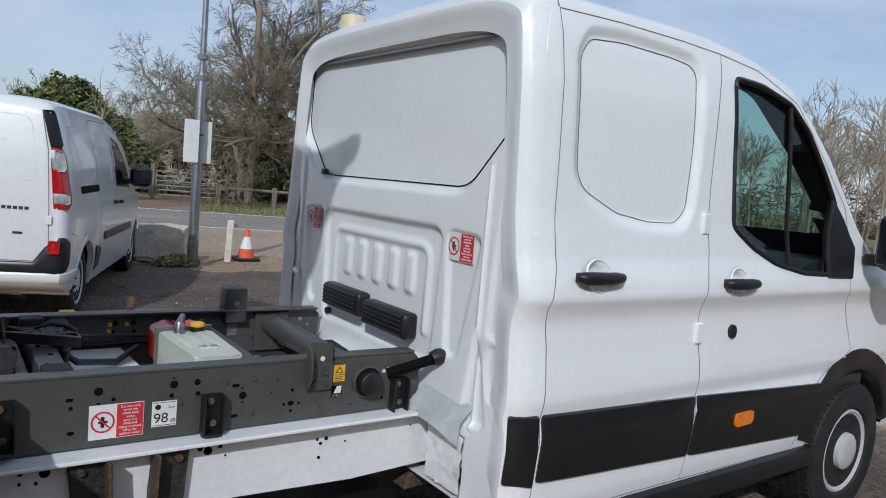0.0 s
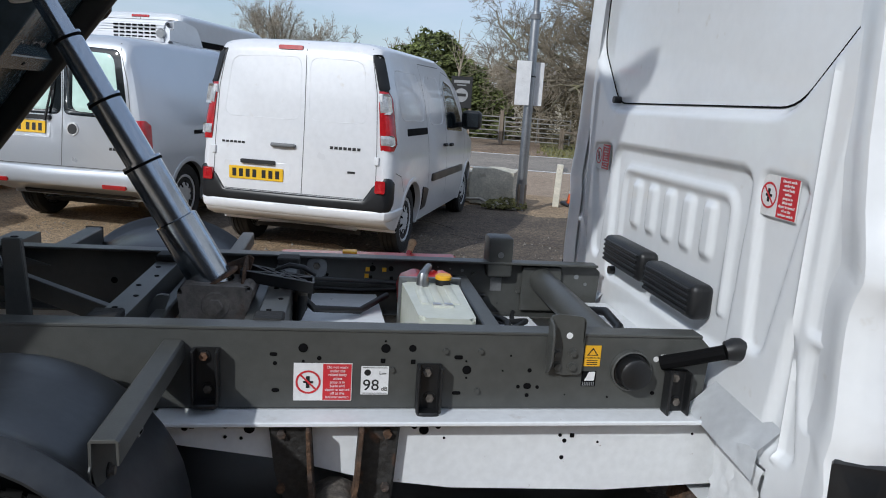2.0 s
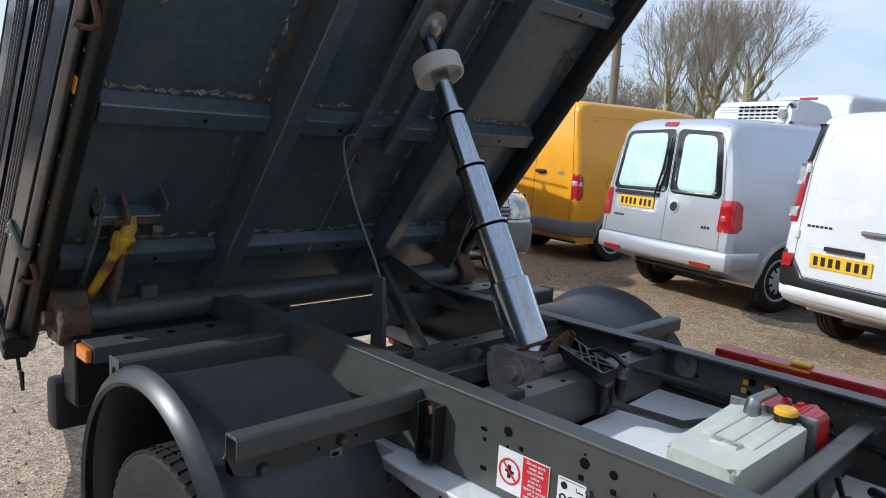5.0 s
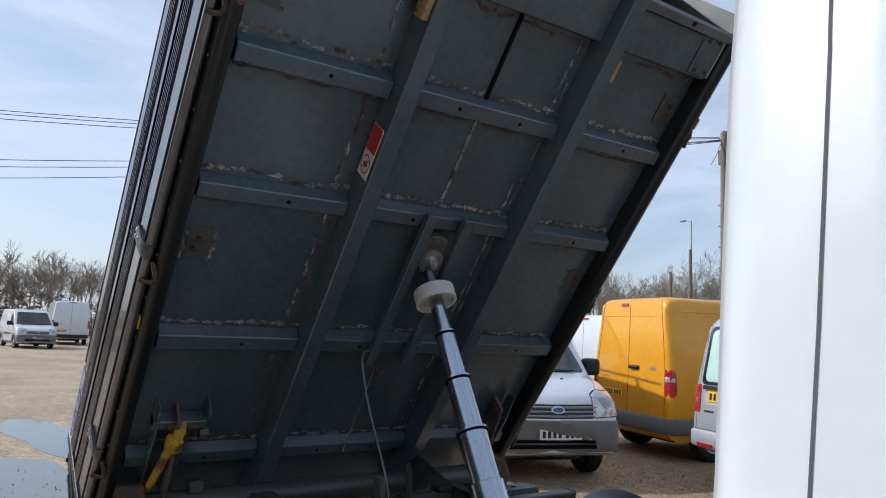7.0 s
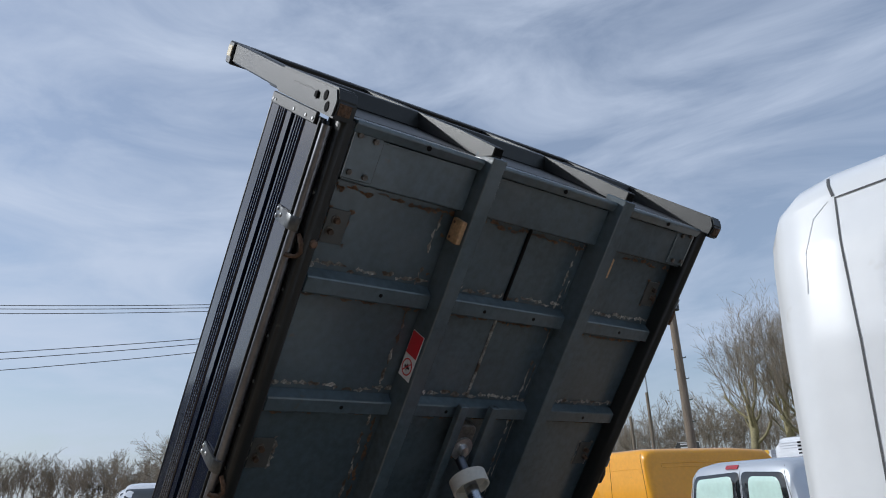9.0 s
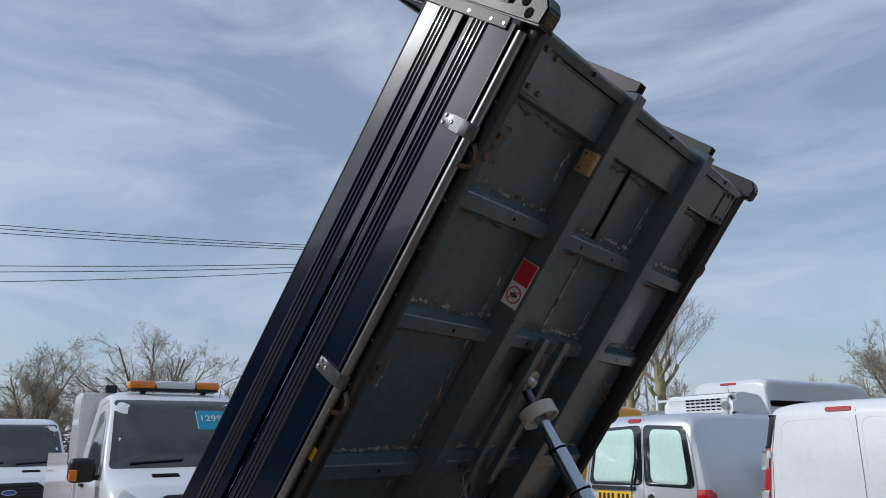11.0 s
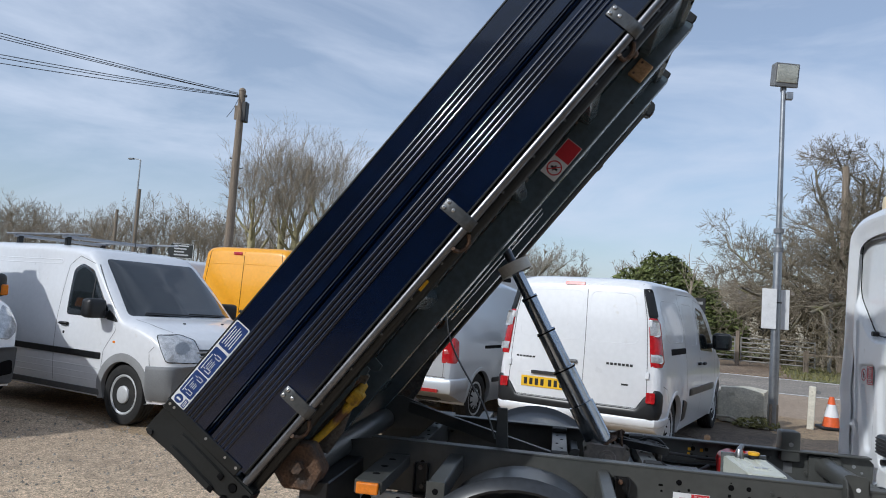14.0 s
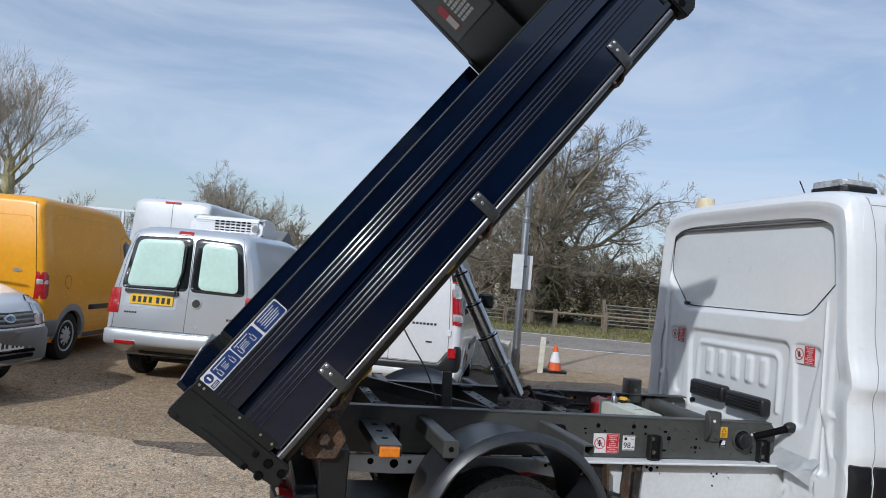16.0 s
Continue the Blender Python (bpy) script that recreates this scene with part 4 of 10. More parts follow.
# inside the cab
part("dashboard", prism(soften([(1.78, 0.85), (1.72, 1.22), (1.86, 1.34), (2.30, 1.36), (2.40, 1.0), (2.3, 0.6)], 0.06, 3), "y", -0.93, 0.93, 0.01), TRIMGREY, truck, "dark grey dashboard", smooth=40)
part("steering_wheel", tube([Vector((1.60 + 0.09 * math.sin(a), -0.42 + 0.19 * math.cos(a), 1.26 + 0.17 * math.sin(a))) for a in (2 * math.pi * k / 24 for k in range(25))], 0.016, 8), PLASTIC, truck, "black steering wheel", smooth=60)
part("steering_column", tube([(1.61, -0.42, 1.26), (1.80, -0.42, 1.10)], [0.06, 0.05], 10), PLASTIC, truck)
for y in (-0.45, 0.20, 0.58):
    part("front_seat", prism(soften([(0.92, 0.80), (1.42, 0.84), (1.40, 0.98), (1.08, 0.96), (0.92, 1.52), (0.80, 1.50), (0.84, 0.9)], 0.05, 3), "y", y - 0.21, y + 0.21, 0.03), TRIMGREY, truck, "dark grey cloth seat", smooth=50)
    part("head_restraint", bevel_box(0.80, 0.90, y - 0.12, y + 0.12, 1.55, 1.72, 0.04, 3), TRIMGREY, truck, smooth=40)
# sealed plate closing the floor beside the rails
for s in (1, -1):
    sp = bmesh.new()
    rows = []
    for i in range(15):
        rows.append([sp.verts.new((-0.012 - 0.012 * noise.noise(Vector((i * 0.9, j * 0.9, s))), s * (0.535 + 0.215 * i / 14), 0.45 + (0.245 - 0.03 * i / 14) * j / 14)) for j in range(15)])
    for i in range(14):
        for j in range(14):
            sp.faces.new((rows[i][j], rows[i + 1][j], rows[i + 1][j + 1], rows[i][j + 1]))
    part("sealed_plate", sp, WHITE_CHASSIS, truck, "white plate with lumpy sealant", smooth=60)
part("cab_floor", bevel_box(0.05, 2.3, -0.95, 0.95, 0.44, 0.60, 0.02), PLASTIC, truck)
part("cab_crossmember", bevel_box(0.035, 0.14, -0.90, 0.90, 0.52, 0.70, 0.015, 2), WHITE_CHASSIS, truck)

# ---------------- chassis and subframe ----------------
random.seed(5)
for s in (1, -1):
    web = [(-2.72, 0.71), (-2.72, 0.90), (-2.55, 0.925), (-0.05, 0.91), (-0.02, 0.88), (-0.03, 0.70), (-2.6, 0.705)]
    r = part("subframe_rail", prism(web, "y", s * 0.447, s * 0.455, 0.0015), DARKGREY, truck, "dark grey drilled subframe rail")
    part("top_flange", bevel_box(-2.55, -0.05, min(s * 0.395, s * 0.458), max(s * 0.395, s * 0.458), 0.0, 0.009, 0.002, m=Matrix.Shear("XY", 4, (0, 0)) @ pose(0, 0, 0.9105, 0, 0.3, 0)), DARKGREY, r)
    part("bottom_flange", bevel_box(-2.6, -0.05, min(s * 0.385, s * 0.447), max(s * 0.385, s * 0.447), 0.698, 0.706, 0.002), DARKGREY, r)
    ROUND = ((-1.162, 0.871, 0.0125), (-1.161, 0.834, 0.004), (-1.234, 0.828, 0.0055), (-1.120, 0.843, 0.006), (-0.946, 0.872, 0.0125), (-0.947, 0.892, 0.003), (-0.874, 0.873, 0.010), (-0.723, 0.813, 0.0125), (-0.726, 0.838, 0.003), (-0.723, 0.790, 0.003),
             (-0.603, 0.855, 0.003), (-0.547, 0.813, 0.006), (-0.623, 0.811, 0.0025), (-0.576, 0.765, 0.005), (-0.521, 0.764, 0.005), (-0.549, 0.740, 0.0055), (-0.181, 0.747, 0.006), (-0.087, 0.743, 0.007), (-1.9, 0.80, 0.012), (-2.3, 0.84, 0.010), (-0.315, 0.735, 0.003), (-0.44, 0.742, 0.002))
    for x, z, rad in ROUND:
        part("bolt_hole", tube([(x, s * 0.4567, z), (x, s * 0.4453, z)], rad, 14), SEAM, r)
    for x, z, hx, hz in ((-1.238, 0.853, 0.010, 0.005), (-1.232, 0.753, 0.010, 0.0055), (-0.952, 0.837, 0.0062, 0.0062), (-0.871, 0.835, 0.0062, 0.0062), (-0.748, 0.849, 0.012, 0.0055), (-0.748, 0.746, 0.012, 0.0048), (-0.550, 0.767, 0.011, 0.0085)):
        rr = min(hx, hz) * (0.98 if hx > hz else 0.25)
        part("slot_hole", prism(rounded(x - hx, x + hx, z - hz, z + hz, rr, 3), "y", s * 0.4452, s * 0.4568), SEAM, r)
    for x, z in ((-0.182, 0.849), (-0.087, 0.848)):
        part("pale_plug", disc((x, s * 0.4565, z), (0, s, 0), 0.008, 0.002, 14), WHITEP, r)
    for x, z in ((-0.784, 0.867), (-0.927, 0.813), (-0.688, 0.867), (-0.691, 0.753)):
        part("bolt", tube([(x, s * 0.463, z), (x, s * 0.434, z)], 0.0075, 6), DARKGREY, r)
    # white chassis rail with its flange
    c = part("chassis_rail", prism([(-2.74, 0.62), (-2.74, 0.69), (0.10, 0.69), (0.10, 0.47), (-0.30, 0.455), (-0.75, 0.47), (-0.98, 0.50), (-1.20, 0.56), (-1.55, 0.62), (-2.3, 0.60)], "y", s * 0.44, s * 0.47, 0.003), WHITE_CHASSIS, truck, "white painted chassis rail")
    part("rail_flange", bevel_box(-1.53, 0.08, min(s * 0.44, s * 0.535), max(s * 0.44, s * 0.535), 0.684, 0.697, 0.003), WHITE_CHASSIS, c)
    for x, z, rad in ((-1.357, 0.660, 0.008), (-1.296, 0.652, 0.0145), (-1.358, 0.628, 0.0045), (-1.317, 0.624, 0.0045), (-0.859, 0.656, 0.0085), (-0.833, 0.645, 0.0135), (-0.794, 0.655, 0.0075), (-0.776, 0.621, 0.0035), (-0.446, 0.627, 0.005), (-0.432, 0.610, 0.006), (-0.436, 0.559, 0.006),
                      (-0.334, 0.605, 0.0035), (-0.05, 0.628, 0.0035), (-1.46, 0.655, 0.009), (-2.55, 0.65, 0.025), (-2.40, 0.66, 0.016), (-2.28, 0.65, 0.022), (-2.20, 0.66, 0.010)):
        part("rail_hole", disc((x, s * 0.4705, z), (0, s, 0), rad, 0.004, 14), SEAM, c)
    for x, z in ((-0.824, 0.671), (-0.411, 0.626)):
        part("square_hole", bevel_box(x - 0.006, x + 0.006, min(s * 0.469, s * 0.4725), max(s * 0.469, s * 0.4725), z - 0.006, z + 0.006, 0), SEAM, c)
    part("rail_bolt", tube([(-1.44, s * 0.470, 0.668), (-1.44, s * 0.484, 0.668)], 0.012, 6), BARE, c)
    # upright channel brackets on the rail
    for x, z0, z1 in ((-1.405, 0.716, 0.872), (-0.827, 0.692, 0.832), (-0.118, 0.682, 0.820), (-2.30, 0.69, 0.84)):
        b = part("mounting_bracket", prism([(-0.034, 0), (0.034, 0), (0.034, 0.040), (0.029, 0.043), (0.026, 0.040), (0.026, 0.008), (-0.026, 0.008), (-0.026, 0.040), (-0.029, 0.043), (-0.034, 0.040)], "z", z0 + 0.012, z1, 0.0015), PLASTIC, truck, "black channel bracket")
        b.matrix_local = pose(x, s * 0.457, 0, 0, 0, 0 if s > 0 else 180)
        for dx, z in ((0.006, z1 - 0.022), (-0.004, z0 + 0.045)):
            part("bracket_bolt", tube([(dx, 0.008, z), (dx, 0.018, z)], 0.0115, 6), BARE, b)
            part("bolt_washer", disc((dx, 0.0095, z), (0, 1, 0), 0.0165, 0.003, 14), PLASTIC, b)
        part("bracket_foot", prism(soften([(-0.034, 0.0), (0.034, 0.0), (0.030, 0.044), (-0.030, 0.044)], 0.014, 3), "z", z0, z0 + 0.014, 0.003), PLASTIC, b)
    # outriggers for the mudguards
    for x2 in (-1.487, -2.145):
        hw = 0.027 if x2 > -2 else 0.034
        lo, hi = (0.758, 0.838) if x2 > -2 else (0.822, 0.822)
        o = part("outrigger", prism([(x2 - hw, lo), (x2 - hw, 0.884), (x2 - hw + 0.006, 0.890), (x2 + hw - 0.006, 0.890), (x2 + hw, 0.884), (x2 + hw, hi), (x2 + hw - 0.005, hi), (x2 + hw - 0.005, 0.884), (x2 - hw + 0.005, 0.884), (x2 - hw + 0.005, lo)], "y", s * 0.456, s * 1.0, 0.001), DARKGREY, truck, "dark grey outrigger channel")
        if x2 < -2:
            part("end_plate", bevel_box(x2 - 0.036, x2 + 0.036, min(s * 1.0, s * 1.004), max(s * 1.0, s * 1.004), 0.818, 0.893, 0.001), DARKGREY, o)
            part("plate_hole", disc((x2, s * 1.0045, 0.856), (0, s, 0), 0.012, 0.002, 14), SEAM, o)
        else:
            xf = x2 - hw + 0.005
            part("channel_nose", prism([(s * 1.0, 0.758), (s * 1.0, 0.838), (s * 1.006, 0.830), (s * 0.990, 0.750), (s * 0.96, 0.758)], "x", xf - 0.005, xf, 0.001), DARKGREY, o)
            for yy, zz in ((0.909, 0.780), (0.686, 0.791)):
                part("outrigger_bolt", tube([(xf, s * yy, zz), (xf + 0.013, s * yy, zz)], 0.010, 6), BARE, o)
                part("bolt_washer", tube([(xf, s * yy, zz), (xf + 0.003, s * yy, zz)], 0.016, 14), PLASTIC, o)
            for yy, zz, q in ((0.753, 0.785, 0.005), (0.638, 0.790, 0.005), (0.945, 0.765, 0.003)):
                part("channel_hole", disc((xf + 0.0005, s * yy, zz), (1, 0, 0), q, 0.002, 10), SEAM, o)
            tab = part("plate_tab", prism(soften([(s * 0.684, 0.774), (s * 0.724, 0.774), (s * 0.721, 0.746), (s * 0.699, 0.736), (s * 0.684, 0.746)], 0.006, 2), "x", xf + 0.002, xf + 0.006, 0.001), GALV, o)
            part("tab_slot", bevel_box(xf + 0.0055, xf + 0.0068, min(s * 0.696, s * 0.716), max(s * 0.696, s * 0.716), 0.757, 0.765, 0.002), SEAM, tab)
    lb = part("lamp_arm", prism([(-2.47, 0.815), (-2.47, 0.865), (-2.36, 0.865), (-2.36, 0.815), (-2.366, 0.815), (-2.366, 0.859), (-2.464, 0.859), (-2.464, 0.815)], "y", s * 0.456, s * 0.985, 0.001), DARKGREY, truck, "dark grey side lamp arm")
    for yy in (0.58, 0.72, 0.86):
        part("arm_hole", disc((-2.415, s * yy, 0.8655), (0, 0, 1), 0.016, 0.002, 14), SEAM, lb)
    part("side_lamp", bevel_box(-2.46, -2.37, min(s * 0.985, s * 1.005), max(s * 0.985, s * 1.005), 0.815, 0.860, 0.006, 2), AMBER, lb, "amber side marker lamp")
    # This black box also stands in for shaded ground below the tail.
    part("rear_cross_arm", bevel_box(-2.70, -2.58, min(s * 0.456, s * 0.97), max(s * 0.456, s * 0.97), 0.60, 0.835, 0.006), PLASTIC, truck, "black rear arm, made deep to stand in for ground shade")
    # mudguard: a bent plastic sheet with a rolled outer edge
    g, rowp = bmesh.new(), None
    for k in range(31):
        a = radians(-32 + 244 * k / 30)
        c_, s_ = math.cos(a), math.sin(a)
        row = []
        for yy, rr in ((0.565, 0.394), (0.60, 0.405), (0.70, 0.408), (0.86, 0.410), (0.94, 0.414), (0.985, 0.424), (1.012, 0.446), (1.030, 0.454), (1.050, 0.444), (1.068, 0.416), (1.060, 0.405), (1.03, 0.430), (1.0, 0.414), (0.94, 0.404), (0.60, 0.392)):
            row.append(g.verts.new((-1.82 + rr * c_, s * yy, 0.497 + rr * s_)))
        if rowp:
            n_ = len(row)
            for q in range(n_):
                g.faces.new((rowp[q], rowp[(q + 1) % n_], row[(q + 1) % n_], row[q]))
        rowp = row
    part("mudguard", g, GUARDP, truck, "black plastic mudguard", smooth=50)
    wheel(truck, -1.82, s * 0.92, 0.36, 0.355, 0.205, s, "rear", WHEELSIL, "outer_rear_wheel", rim=0.60, tread=True)
    wheel(truck, -1.82, s * 0.70, 0.345, 0.345, 0.195, s, "rear", GALV, "inner_rear_wheel")
    # tail lamp
    t = part("tail_lamp", bevel_box(-2.86, -2.78, min(s * 0.62, s * 0.98), max(s * 0.62, s * 0.98), 0.50, 0.64, 0.02, 2), RED, truck, "red tail lamp", smooth=40)
    part("lamp_housing", bevel_box(-2.80, -2.70, min(s * 0.60, s * 1.0), max(s * 0.60, s * 1.0), 0.48, 0.66, 0.02, 2), PLASTIC, t, smooth=40)
    # spring hangers, rusty
    for x, fl in ((-1.19, 1), (-0.955, -1)):
        hg = part("spring_hanger", prism(soften([(x - 0.055, 0.685), (x + 0.055, 0.685), (x + 0.055 + (0.02 if fl > 0 else -0.02), 0.40), (x - 0.03 + 0.03 * fl, 0.40), (x - 0.05 + 0.012 * fl, 0.55)], 0.008, 2), "y", s * 0.475, s * 0.505, 0.006), HANGER, truck, "black spring hanger patched with rust", smooth=40)
        part("hanger_flange", prism([(x + fl * 0.043, 0.685), (x + fl * 0.055, 0.685), (x + fl * 0.064, 0.53), (x + fl * 0.085, 0.40), (x + fl * 0.073, 0.40), (x + fl * 0.052, 0.53)], "y", s * 0.50, s * 0.56, 0.003), RUST, hg, "rusty flange")
        for zz in (0.655, 0.50):
            part("hanger_bolt", tube([(x - fl * 0.02, s * 0.505, zz), (x - fl * 0.02, s * 0.520, zz)], 0.012, 6), RUST, hg)
    part("hanger_bush", tube([(-1.07, s * 0.46, 0.43), (-1.07, s * 0.56, 0.43), (-1.07, s * 0.562, 0.43), (-1.07, s * 0.585, 0.43)], [0.075, 0.075, 0.035, 0.035], 14), BARE, truck, smooth=50)
    part("leaf_spring", bevel_box(-2.62, -1.05, min(s * 0.50, s * 0.57), max(s * 0.50, s * 0.57), 0.40, 0.44, 0.006), RUST, truck)
part("rear_axle", tube([(-1.82, -0.9, 0.345), (-1.82, 0.9, 0.345)], 0.055, 12), BARE, truck)
part("axle_casing", lathe([(0.05, -0.2), (0.14, -0.1), (0.16, 0), (0.14, 0.1), (0.05, 0.2)], 18, m=pose(-1.82, 0, 0.345)), BARE, truck, smooth=50)
part("exhaust_shield", prism([(-0.02, 0.33), (0.42, 0.36), (0.40, 0.42), (0.0, 0.40)], "y", -0.42, -0.30, 0.01), RUST, truck, "rusty exhaust box")
part("rear_crossbar", bevel_box(-2.80, -2.70, -0.95, 0.95, 0.62, 0.68, 0.008), PLASTIC, truck)
part("tow_bar", bevel_box(-2.86, -2.74, -0.6, 0.6, 0.40, 0.48, 0.01), PLASTIC, truck)
# crossmembers and floor plates
for x, w in ((-1.68, 0.075), (-1.26, 0.075), (-2.35, 0.06)):
    c = part("crossmember", prism([(x - w / 2, 0.78), (x - w / 2, 0.905), (x + w / 2, 0.905), (x + w / 2, 0.78), (x + w / 2 - 0.008, 0.78), (x + w / 2 - 0.008, 0.897), (x - w / 2 + 0.008, 0.897), (x - w / 2 + 0.008, 0.78)], "y", -0.446, 0.446, 0.001), DARKGREY, truck, "dark grey crossmember")
    for k in range(7):
        part("member_hole", disc((x + 0.012 * (-1) ** k, -0.36 + 0.12 * k, 0.9055), (0, 0, 1), 0.008, 0.003, 10), SEAM, c)
    for yy in (-0.36, 0.36):
        part("rubber_pad", bevel_box(x - 0.04, x + 0.04, yy - 0.04, yy + 0.04, 0.905, 0.93, 0.005), RUBBER, c)
for x0, x1, z in ((-1.20, -0.93, 0.775), (-0.62, -0.32, 0.70), (-0.22, 0.0, 0.76)):
    part("chassis_plate", prism([(x0, -0.40), (x1, -0.40), (x1 + 0.02, -0.1), (x1, 0.40), (x0 - 0.03, 0.40), (x0, 0.1)], "z", z, z + 0.006, 0.002), WHITE_CHASSIS, truck, "white chassis plate")
part("propshaft", tube([(-1.8, 0, 0.40), (0.2, 0.0, 0.50)], 0.045, 10), BARE, truck)
part("chassis_tray", bevel_box(-2.6, -0.05, -0.42, 0.42, 0.30, 0.31, 0), PLASTIC, truck)
# front tube with its end frames
ft = part("front_tube", tube([(-0.27, -0.40, 0.835), (-0.27, 0.43, 0.845)], 0.05, 20), DARKGREY, truck, "dark grey painted steel tube", smooth=40)
part("tube_frame", prism([(-0.35, 0.72), (-0.35, 0.90), (-0.19, 0.90), (-0.19, 0.72)], "y", 0.425, 0.445, 0.002), DARKGREY, ft)
# front stops
for s in (1, -1):
    if s < 0:
        st = part("front_stop", prism(soften([(-0.470, 0.806), (-0.402, 0.806), (-0.402, 0.966), (-0.415, 0.974), (-0.490, 0.981), (-0.506, 0.970), (-0.506, 0.835)], 0.012, 3), "y", -0.470, -0.463, 0.002), DARKGREY, truck, "dark grey bent stop plate", smooth=35)
        part("stop_side", prism([(-0.470, 0.81), (-0.470, 0.972), (-0.500, 0.960), (-0.515, 0.93), (-0.515, 0.86), (-0.49, 0.825)], "x", -0.507, -0.500, 0.002), DARKGREY, st)
        part("stop_side", prism([(-0.470, 0.90), (-0.470, 0.966), (-0.44, 0.966), (-0.42, 0.94), (-0.42, 0.90)], "x", -0.409, -0.402, 0.002), DARKGREY, st)
        for x, z in ((-0.478, 0.868), (-0.433, 0.870), (-0.475, 0.832), (-0.432, 0.830)):
            part("stop_bolt", tube([(x, -0.470, z), (x, -0.480, z)], 0.0095, 6), DARKGREY, st)
            part("bolt_washer", disc((x, -0.471, z), (0, 1, 0), 0.014, 0.003, 14), DARKGREY, st)
        part("stop_hole", disc((-0.447, -0.4705, 0.920), (0, 1, 0), 0.009, 0.002, 14), WHITEP, st)
    else:
        st = part("front_stop", bevel_box(-0.50, -0.40, 0.40, 0.50, 0.86, 1.02, 0.012, 2), DARKGREY, truck, "dark grey boxed stop post", smooth=40)
        part("post_hole", disc((-0.45, 0.3995, 0.95), (0, 1, 0), 0.012, 0.003), GALV, st)
# stickers on the near rail
lab = warning_label(truck, pose(-1.109, -0.457, 0.777) @ SIDE, 0.153, 0.105)
label_print(lab, 0.153, 0.105)
db = part("noise_label", bevel_box(-0.045, 0.045, -0.05, 0.05, -0.001, 0.001, 0), WHITEP, truck, "white label with black print")
db.matrix_local = pose(-0.972, -0.457, 0.782) @ SIDE @ Matrix.Diagonal((0.82, 0.80, 1, 1))
letters("98", 0.055, BLACKP, db, pose(-0.012, -0.018, 0.0015))
letters("dB", 0.020, BLACKP, db, pose(0.032, -0.03, 0.0015))
letters("L", 0.018, BLACKP, db, pose(0.018, 0.027, 0.0015))
letters("WA", 0.009, BLACKP, db, pose(0.030, 0.024, 0.0015))
part("label_emblem", lathe([(0.011, 0), (0.011, 0.0008), (0.005, 0.0009), (0.005, 0.0002)], 12, axis="z", m=pose(-0.024, 0.028, 0.001)), BLACKP, db)
part("label_line", bevel_box(-0.040, 0.040, -0.046, -0.044, 0.001, 0.0016, 0), BLACKP, db)
part("label_line", bevel_box(-0.040, 0.040, 0.044, 0.046, 0.001, 0.0016, 0), BLACKP, db)
yl = part("danger_label", bevel_box(-0.024, 0.024, -0.042, 0.042, -0.001, 0.001, 0), YELP, truck, "yellow hazard label")
yl.matrix_local = pose(-0.371, -0.457, 0.8575) @ SIDE @ Matrix.Diagonal((0.98, 0.72, 1, 1))
tri = bmesh.new()
prism([(-0.017, 0.002), (0.017, 0.002), (0, 0.034)], "z", 0.001, 0.0016, 0, bm=tri)
part("hazard_triangle", tri, BLACKP, yl)
part("triangle_inner", prism([(-0.011, 0.0055), (0.011, 0.0055), (0, 0.026)], "z", 0.0017, 0.0021), YELP, yl)
letters("WARNING", 0.0095, BLACKP, yl, pose(0, -0.008, 0.0012))
bb = bmesh.new()
for k in range(3):
    bevel_box(-0.016, 0.016, -0.020 - 0.008 * k, -0.017 - 0.008 * k, 0.001, 0.0015, 0, bm=bb)
part("print_bar", bb, BLACKP, yl)
rs = part("rail_slot", bevel_box(-0.396, -0.355, -0.4575, -0.456, 0.768, 0.812, 0), SEAM, truck, "slot in the rail with pale metal behind it")
part("slot_back", prism([(-0.388, 0.785), (-0.360, 0.785), (-0.358, 0.811), (-0.376, 0.811)], "y", -0.4585, -0.4578), WHITEP, rs)
for k in range(7):
    part("slot_comb", bevel_box(-0.393 + 0.0052 * k, -0.3905 + 0.0052 * k, -0.4590, -0.4576, 0.770, 0.781, 0), GREYPLASTIC, rs)
part("maker_plate", bevel_box(-0.169, -0.103, -0.4575, -0.456, 0.838, 0.863, 0), WHITEP, truck, "small white label")
for k in range(3):
    part("label_print", bevel_box(-0.163, -0.118 + 0.012 * (k % 2), -0.4582, -0.4575, 0.8565 - 0.006 * k, 0.8588 - 0.006 * k, 0), GREYPLASTIC, truck)
part("filler_cap", lathe([(0.052, 0), (0.052, -0.01), (0.044, -0.012), (0.044, -0.05), (0.036, -0.056), (0, -0.056)], 28, m=pose(-0.258, -0.455, 0.819)), PLASTIC, truck, "black round filler cap", smooth=40)
part("cap_ring", lathe([(0.058, 0), (0.058, -0.018), (0.054, -0.020), (0.053, 0)], 28, m=pose(-0.258, -0.456, 0.819)), DARKGREY, truck, smooth=40)
# rear pivot tube
rt = part("pivot_tube", tube([(-2.70, -0.90, 0.878), (-2.70, 0.90, 0.878)], 0.058, 22), DARKGREY, truck, "dark grey pivot tube", smooth=40)
part("tube_tab", bevel_box(-2.72, -2.66, -0.72, -0.66, 0.925, 0.975, 0.004), DARKGREY, rt)
for s in (1, -1):
    p = part("pivot_bracket", prism([(-2.78, 0.98), (-2.66, 0.98), (-2.60, 0.88), (-2.64, 0.80), (-2.76, 0.80), (-2.82, 0.88)], "y", s * 0.90, s * 1.0, 0.008), RUST, truck, "rusty brown pivot bracket")
    part("pivot_bolt", tube([(-2.70, s * 1.0, 0.89), (-2.70, s * 1.03, 0.89)], 0.025, 6), RUST, p)
